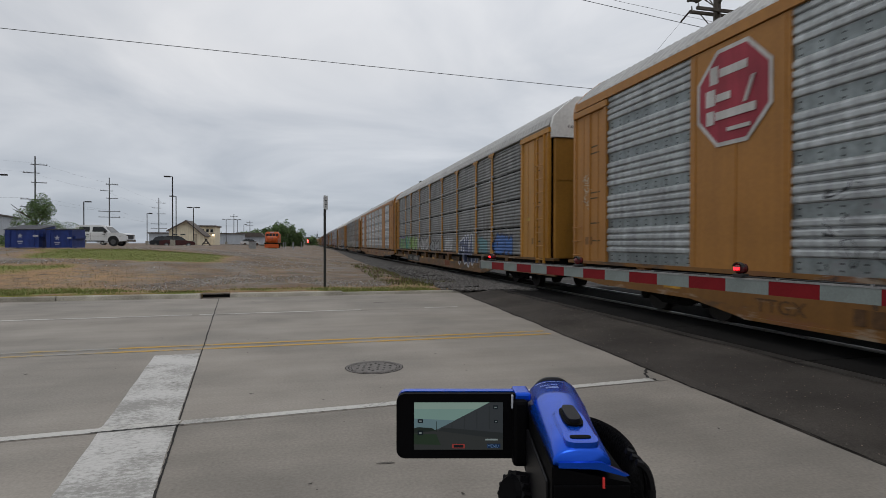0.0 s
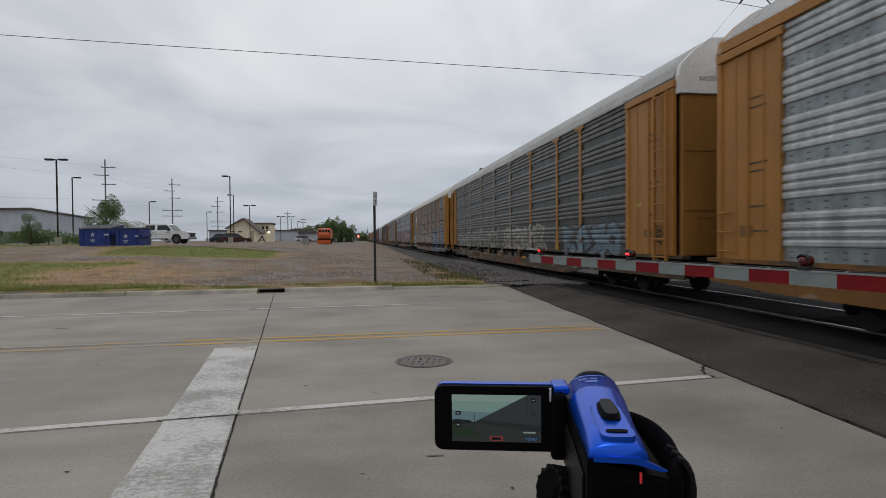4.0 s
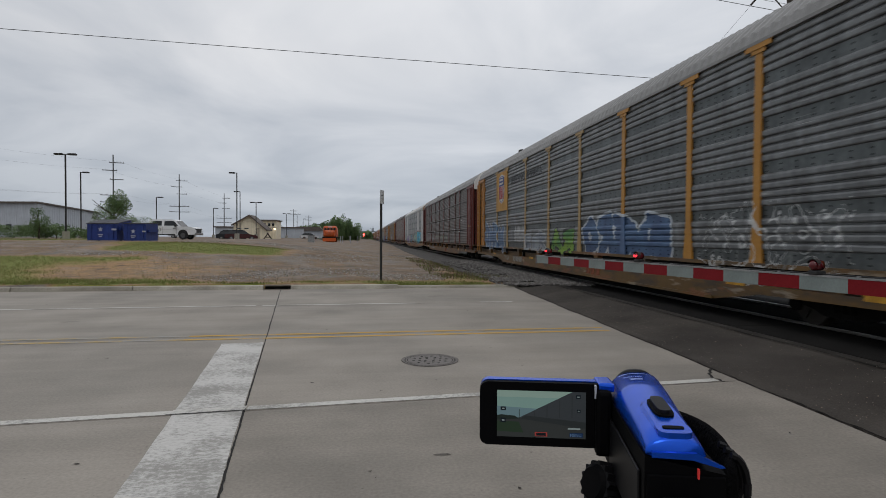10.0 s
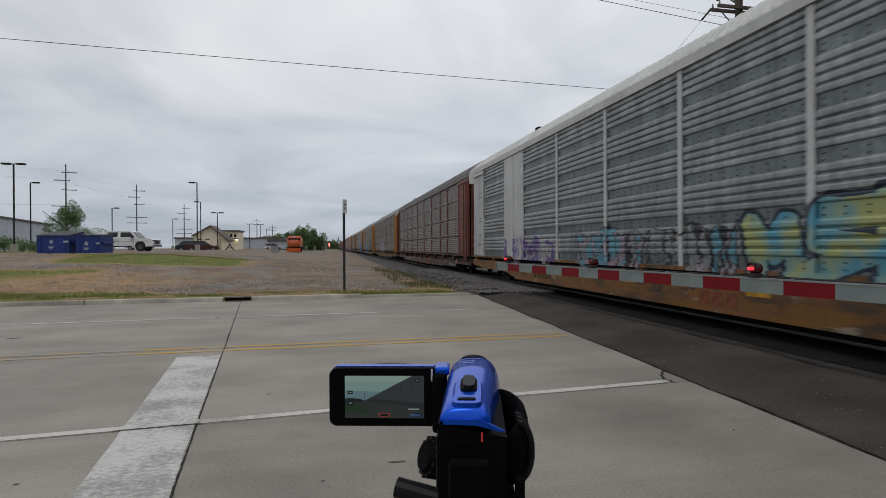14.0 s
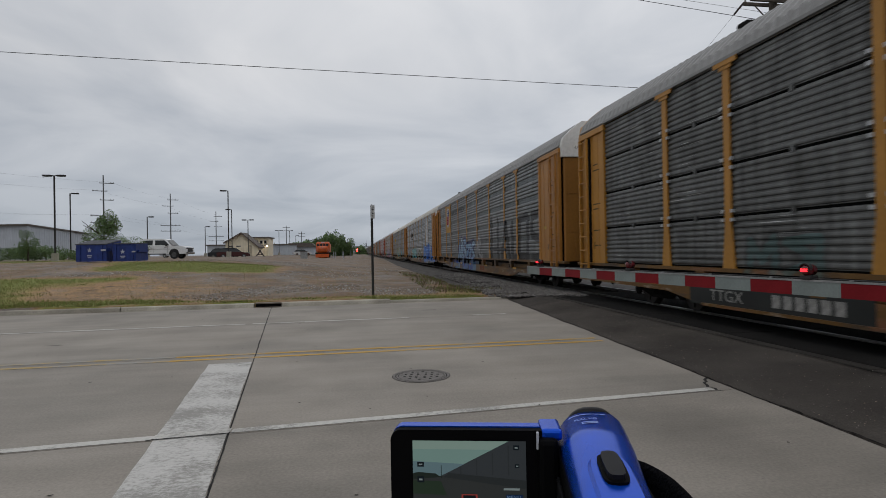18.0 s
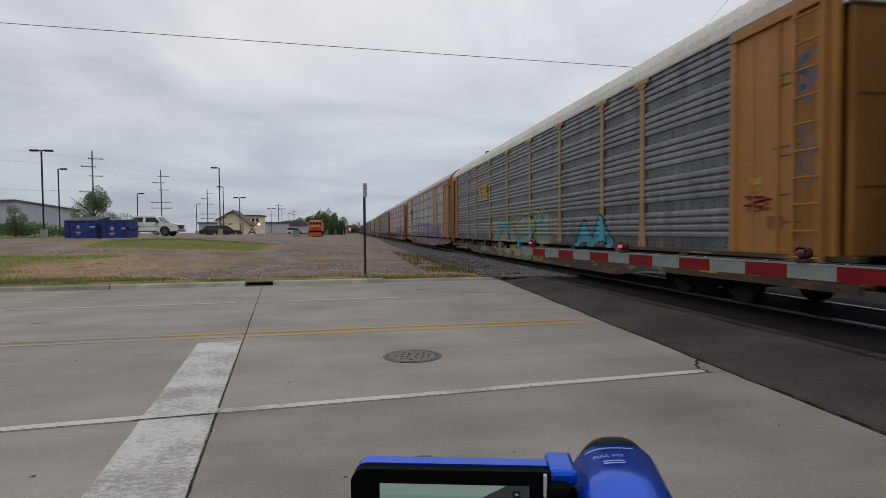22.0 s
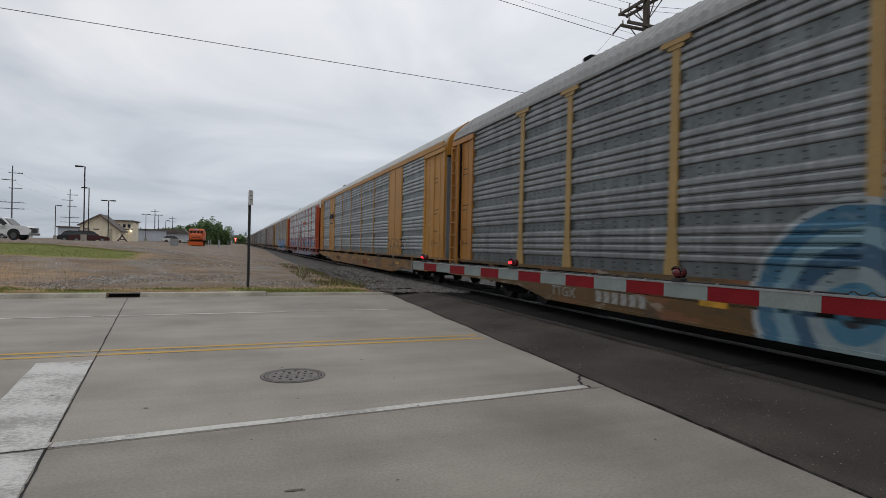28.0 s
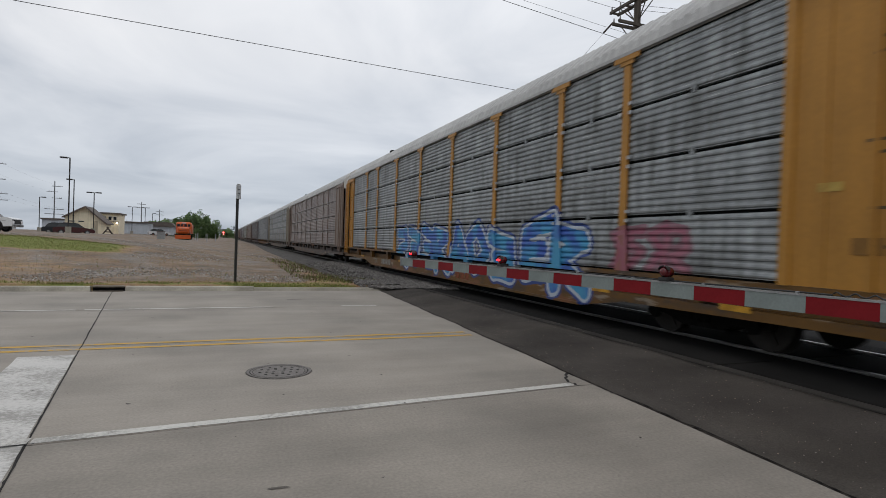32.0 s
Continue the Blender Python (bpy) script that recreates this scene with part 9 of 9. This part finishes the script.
def ground_cover():
    rs = random.Random(3)
    green = [mat("grass_a", (0.125, 0.155, 0.028), 0.8, vary=0.3), mat("grass_b", (0.165, 0.18, 0.045), 0.8, vary=0.3), mat("grass_dry", (0.20, 0.15, 0.065), 0.8, vary=0.3), mat("grass_c", (0.12, 0.15, 0.03), 0.8, vary=0.3)]
    spots, dry = [], []
    for _ in range(170000):
        y = 16.4 + (rs.random() ** 1.4) * 20
        x = rs.uniform(-24, 5.2)
        g, brown = in_lawn(x, y), dead(x, y)
        if brown > 0.3 + 0.5 * rs.random():
            if rs.random() < 0.10:
                dry.append((x, y, gz(x, y)))
        elif g > 0.45 + 0.35 * rs.random():
            spots.append((x, y, gz(x, y)))
        elif g > -0.05 and rs.random() < 0.07:
            dry.append((x, y, gz(x, y)))
    for _ in range(16000):
        x, y = rs.uniform(-46, -20), rs.uniform(36, 62)
        if in_lawn(x, y) > 0.4:
            spots.append((x, y, gz(x, y)))
    blades("grass", spots, 0.055, 0.009, green, "short green grass behind the kerb and on the bank", 1)
    blades("dry_grass", dry, 0.06, 0.010, [green[2], mat("weed_rust", (0.20, 0.10, 0.05), 0.8, vary=0.3), green[1]], "sparse dry weeds in the gravel", 2)
    weeds = []
    for _ in range(5200):
        x, y = rs.uniform(2.4, 5.6), 17.3 + 17 * rs.random() ** 1.3
        if noise.noise(Vector((x * 0.8, y * 0.6, 2))) > -0.05 and not (x > 3.9 and y < 18.6):
            weeds.append((x, y, gz(x, y)))
    blades("weeds", weeds, 0.14, 0.012, [green[3], mat("weed_olive", (0.10, 0.095, 0.04), 0.8, vary=0.3), mat("weed_brown", (0.13, 0.088, 0.055), 0.8, vary=0.3)], "tall weeds beside the track", 4)
    # crushed stone
    def stones(name, spots, size, mats, label, seed):
        r = np.random.RandomState(seed)
        n = len(spots)
        base = np.array([(1, 0, 0), (-1, 0, 0), (0, 1, 0), (0, -1, 0), (0, 0, 1), (0, 0, -1)], float)
        F = np.array([(0, 2, 4), (2, 1, 4), (1, 3, 4), (3, 0, 4), (2, 0, 5), (1, 2, 5), (3, 1, 5), (0, 3, 5)])
        s = size * r.uniform(0.5, 1.5, (n, 1, 1)) * r.uniform(0.55, 1.1, (n, 6, 1))
        V = base[None] * s
        a = r.uniform(0, 6.28, n)
        ca, sa = np.cos(a)[:, None], np.sin(a)[:, None]
        V = np.stack((V[..., 0] * ca - V[..., 1] * sa, V[..., 0] * sa + V[..., 1] * ca, V[..., 2] * 0.7), -1) + np.array(spots)[:, None, :]
        faces = (F[None] + (np.arange(n) * 6)[:, None, None]).reshape(-1, 3)
        me = bpy.data.meshes.new("stones")
        me.from_pydata(V.reshape(-1, 3).tolist(), [], faces.tolist())
        for m in mats:
            me.materials.append(m)
        me.polygons.foreach_set("material_index", np.repeat(r.randint(0, len(mats), n), 8))
        return thing(name, me, None, label, "gravel", kind="stuff")
    grey = [mat("stone_a", (0.25, 0.235, 0.215), 0.9, vary=0.3), mat("stone_b", (0.19, 0.175, 0.155), 0.9, vary=0.3), mat("stone_c", (0.36, 0.345, 0.32), 0.9, vary=0.3), mat("stone_d", (0.22, 0.175, 0.135), 0.9, vary=0.3)]
    sp = []
    for _ in range(30000):
        y = 15.3 + (rs.random() ** 1.7) * 18
        x = rs.uniform(3.9, 6.6) if y < 24 else rs.uniform(4.6, 6.6)
        if y < 16.5 and (x < 4.2 or (16.5 - y) > 0.5 * (x - 4.0)):
            continue
        if x < (4.2 if y < 18.2 else 5.35) + 0.8 * noise.noise(Vector((x, y * 0.7, 0))) and rs.random() < 0.85:
            continue
        h = max(gz(x, y) if 16.6 < y and x < 5.2 else 0.06, 0.09 * smooth01(4.4, 5.6, x))
        sp.append((x, y, h + rs.uniform(0.0, 0.06)))
    stones("ballast_stones", sp, 0.055, [mat("ballast_a", (0.115, 0.108, 0.102), 0.9, vary=0.3), mat("ballast_b", (0.16, 0.152, 0.144), 0.9, vary=0.3), mat("ballast_c", (0.078, 0.072, 0.068), 0.9, vary=0.3)], "grey crushed ballast stones beside the track", 5)
    sp = []
    for _ in range(26000):
        y = 17.2 + (rs.random() ** 1.5) * 26
        x = rs.uniform(-13, 4.5)
        if in_lawn(x, y) < 0.25 and dead(x, y) < 0.3 * rs.random() and noise.noise(Vector((x * 0.25, y * 0.22, 8))) > 0.02 + 0.3 * rs.random() - 0.35 * noise.noise(Vector((x * 1.1, y * 0.9, 14))):
            sp.append((x, y, gz(x, y) + 0.01))
    stones("gravel", sp, 0.03, grey, "loose grey gravel over packed dirt", 6)
    sp = []
    for _ in range(600):
        f = rs.random() ** 1.3
        y = rs.uniform(2, 11)
        x = edge_x(y) + 0.1 + f * 1.6
        sp.append((x, y, 0.105 * smooth01(0, 1, (x - edge_x(y)) / (5.56 - edge_x(y))) + 0.004))
    stones("road_grit", sp, 0.006, [grey[1], grey[3]], "small loose stones on the asphalt", 7)


ground_cover()

# dirt marks, leaves and patches on the concrete
def road_litter():
    rs = random.Random(8)
    dark = mat("litter_dark", (0.035, 0.03, 0.026), 0.9)
    bm = bmesh.new()
    for _ in range(110):
        x, y = rs.uniform(-8, 3.6), rs.uniform(2.2, 15.8)
        r = rs.uniform(0.005, 0.018)
        a = rs.uniform(0, 6.28)
        v = [bm.verts.new((x + r * math.cos(a + q) * (1.8 if k % 2 else 0.7), y + r * math.sin(a + q) * 0.8, 0.005 + 0.003 * (k % 2))) for k, q in enumerate((0, 1.3, 2.9, 4.4))]
        bm.faces.new(v)
    thing("road_litter", bm, dark, "scattered bits of leaf and dirt on the road", "litter", kind="stuff")
    for x, y, w, h, t in ((1.75, 14.0, 0.5, 0.09, 4), (-5.2, 10.3, 0.3, 0.05, 6), (0.45, 3.6, 0.14, 0.03, -6)):
        b = bmesh.new()
        pts = [(w / 2 * math.cos(k * 0.52) * rs.uniform(0.7, 1.2), h / 2 * math.sin(k * 0.52) * rs.uniform(0.6, 1.3)) for k in range(12)]
        b.faces.new([b.verts.new((p, q, 0.004)) for p, q in pts])
        thing("road_stain", b, mat("stain_dark", (0.11, 0.10, 0.088), 0.95, scale=9, vary=0.4), "dark worn stain on the concrete", "stain", group="road stains", m=pose(x, y, 0, 0, 0, t))
    # crack running from the lane line to the asphalt
    pts = [(3.70, 5.15), (3.67, 5.20), (3.70, 5.27), (3.66, 5.33), (3.71, 5.42), (3.73, 5.50), (3.80, 5.56), (3.82, 5.62), (3.90, 5.70)]
    b = bmesh.new()
    strip(b, [(x - 0.013, y + 0.009) for x, y in pts], [(x + 0.013, y - 0.009) for x, y in pts], 0.004, 0.003)
    thing("crack", b, mat("joint_filler", (0, 0, 0)), "dark crack in the concrete", "crack", kind="structure")
    for y0, y1, amp, wide, seed in ((8.5, 16.1, 0.013, 0.0075, 2), (5.0, 8.4, 0.008, 0.006, 3), (1.8, 4.8, 0.012, 0.007, 5)):
        rr = random.Random(seed)
        b = bmesh.new()
        ys = [y0 + (y1 - y0) * i / 46 for i in range(47)]
        mid = [joint_x(y) + amp * noise.noise(Vector((y * 1.4, seed, 0))) + amp * 0.4 * rr.uniform(-1, 1) for y in ys]
        ws = [wide * rr.uniform(0.35, 1.3) for _ in ys]
        strip(b, [(x - w, y) for x, y, w in zip(mid, ys, ws)], [(x + w, y) for x, y, w in zip(mid, ys, ws)], 0.0045)
        thing("crack", b, mat("joint_filler", (0, 0, 0)), "spalled dark crack along a slab joint", "crack", kind="structure")


road_litter()


# ---------------------------------------------------------------- what moves
def motions():
    for n, car, wheels in CARS:
        walk(car, [(t, pose(TRACK_X, car_y(n, t), RAIL_Z)) for t in [0.0] + [2.0 * i for i in range(1, 17)]])
        if n > 19:
            continue
        # the wheels roll while the car passes near the road
        for w in wheels:
            m0 = w.matrix_basis.copy()
            here = w.parent.matrix_basis.translation.y
            rows, a = [(0.0, m0)], 0.0
            for i in range(1, 32 * 24 + 1):
                t = i / 24
                if -2 < car_y(n, t) + here < 34 and frame(t) > frame(rows[-1][0]):
                    a = -math.degrees(run(t) / 0.357)
                    rows.append((t, m0 @ pose(0, 0, 0, -a % 360, 0, 0)))
            if rows[-1][0] < 32:
                rows.append((32.0, rows[-1][1]))
            walk(w, rows)
    # the two flashing gate lamps: added drums turned away in turn, every 1.208 s
    for which, lamp in ((1, GATE_LAMPS[1]), (2, GATE_LAMPS[2])):
        m0 = lamp.matrix_basis.copy()
        a = 0.0 if which == 2 else 180.0
        rows, t, k = [(0.0, m0 @ pose(0, 0, 0, 0, 0, a))], 0.034, 0
        while t < 31.8:
            for i in (0, 1, 2, 3):
                rows.append((t + i / 30, m0 @ pose(0, 0, 0, 0, 0, a + 60 * i)))
            a += 180
            k += 1
            t = 0.604 * k - 0.024
        rows.append((32.0, m0 @ pose(0, 0, 0, 0, 0, a)))
        walk(lamp, rows)


motions()
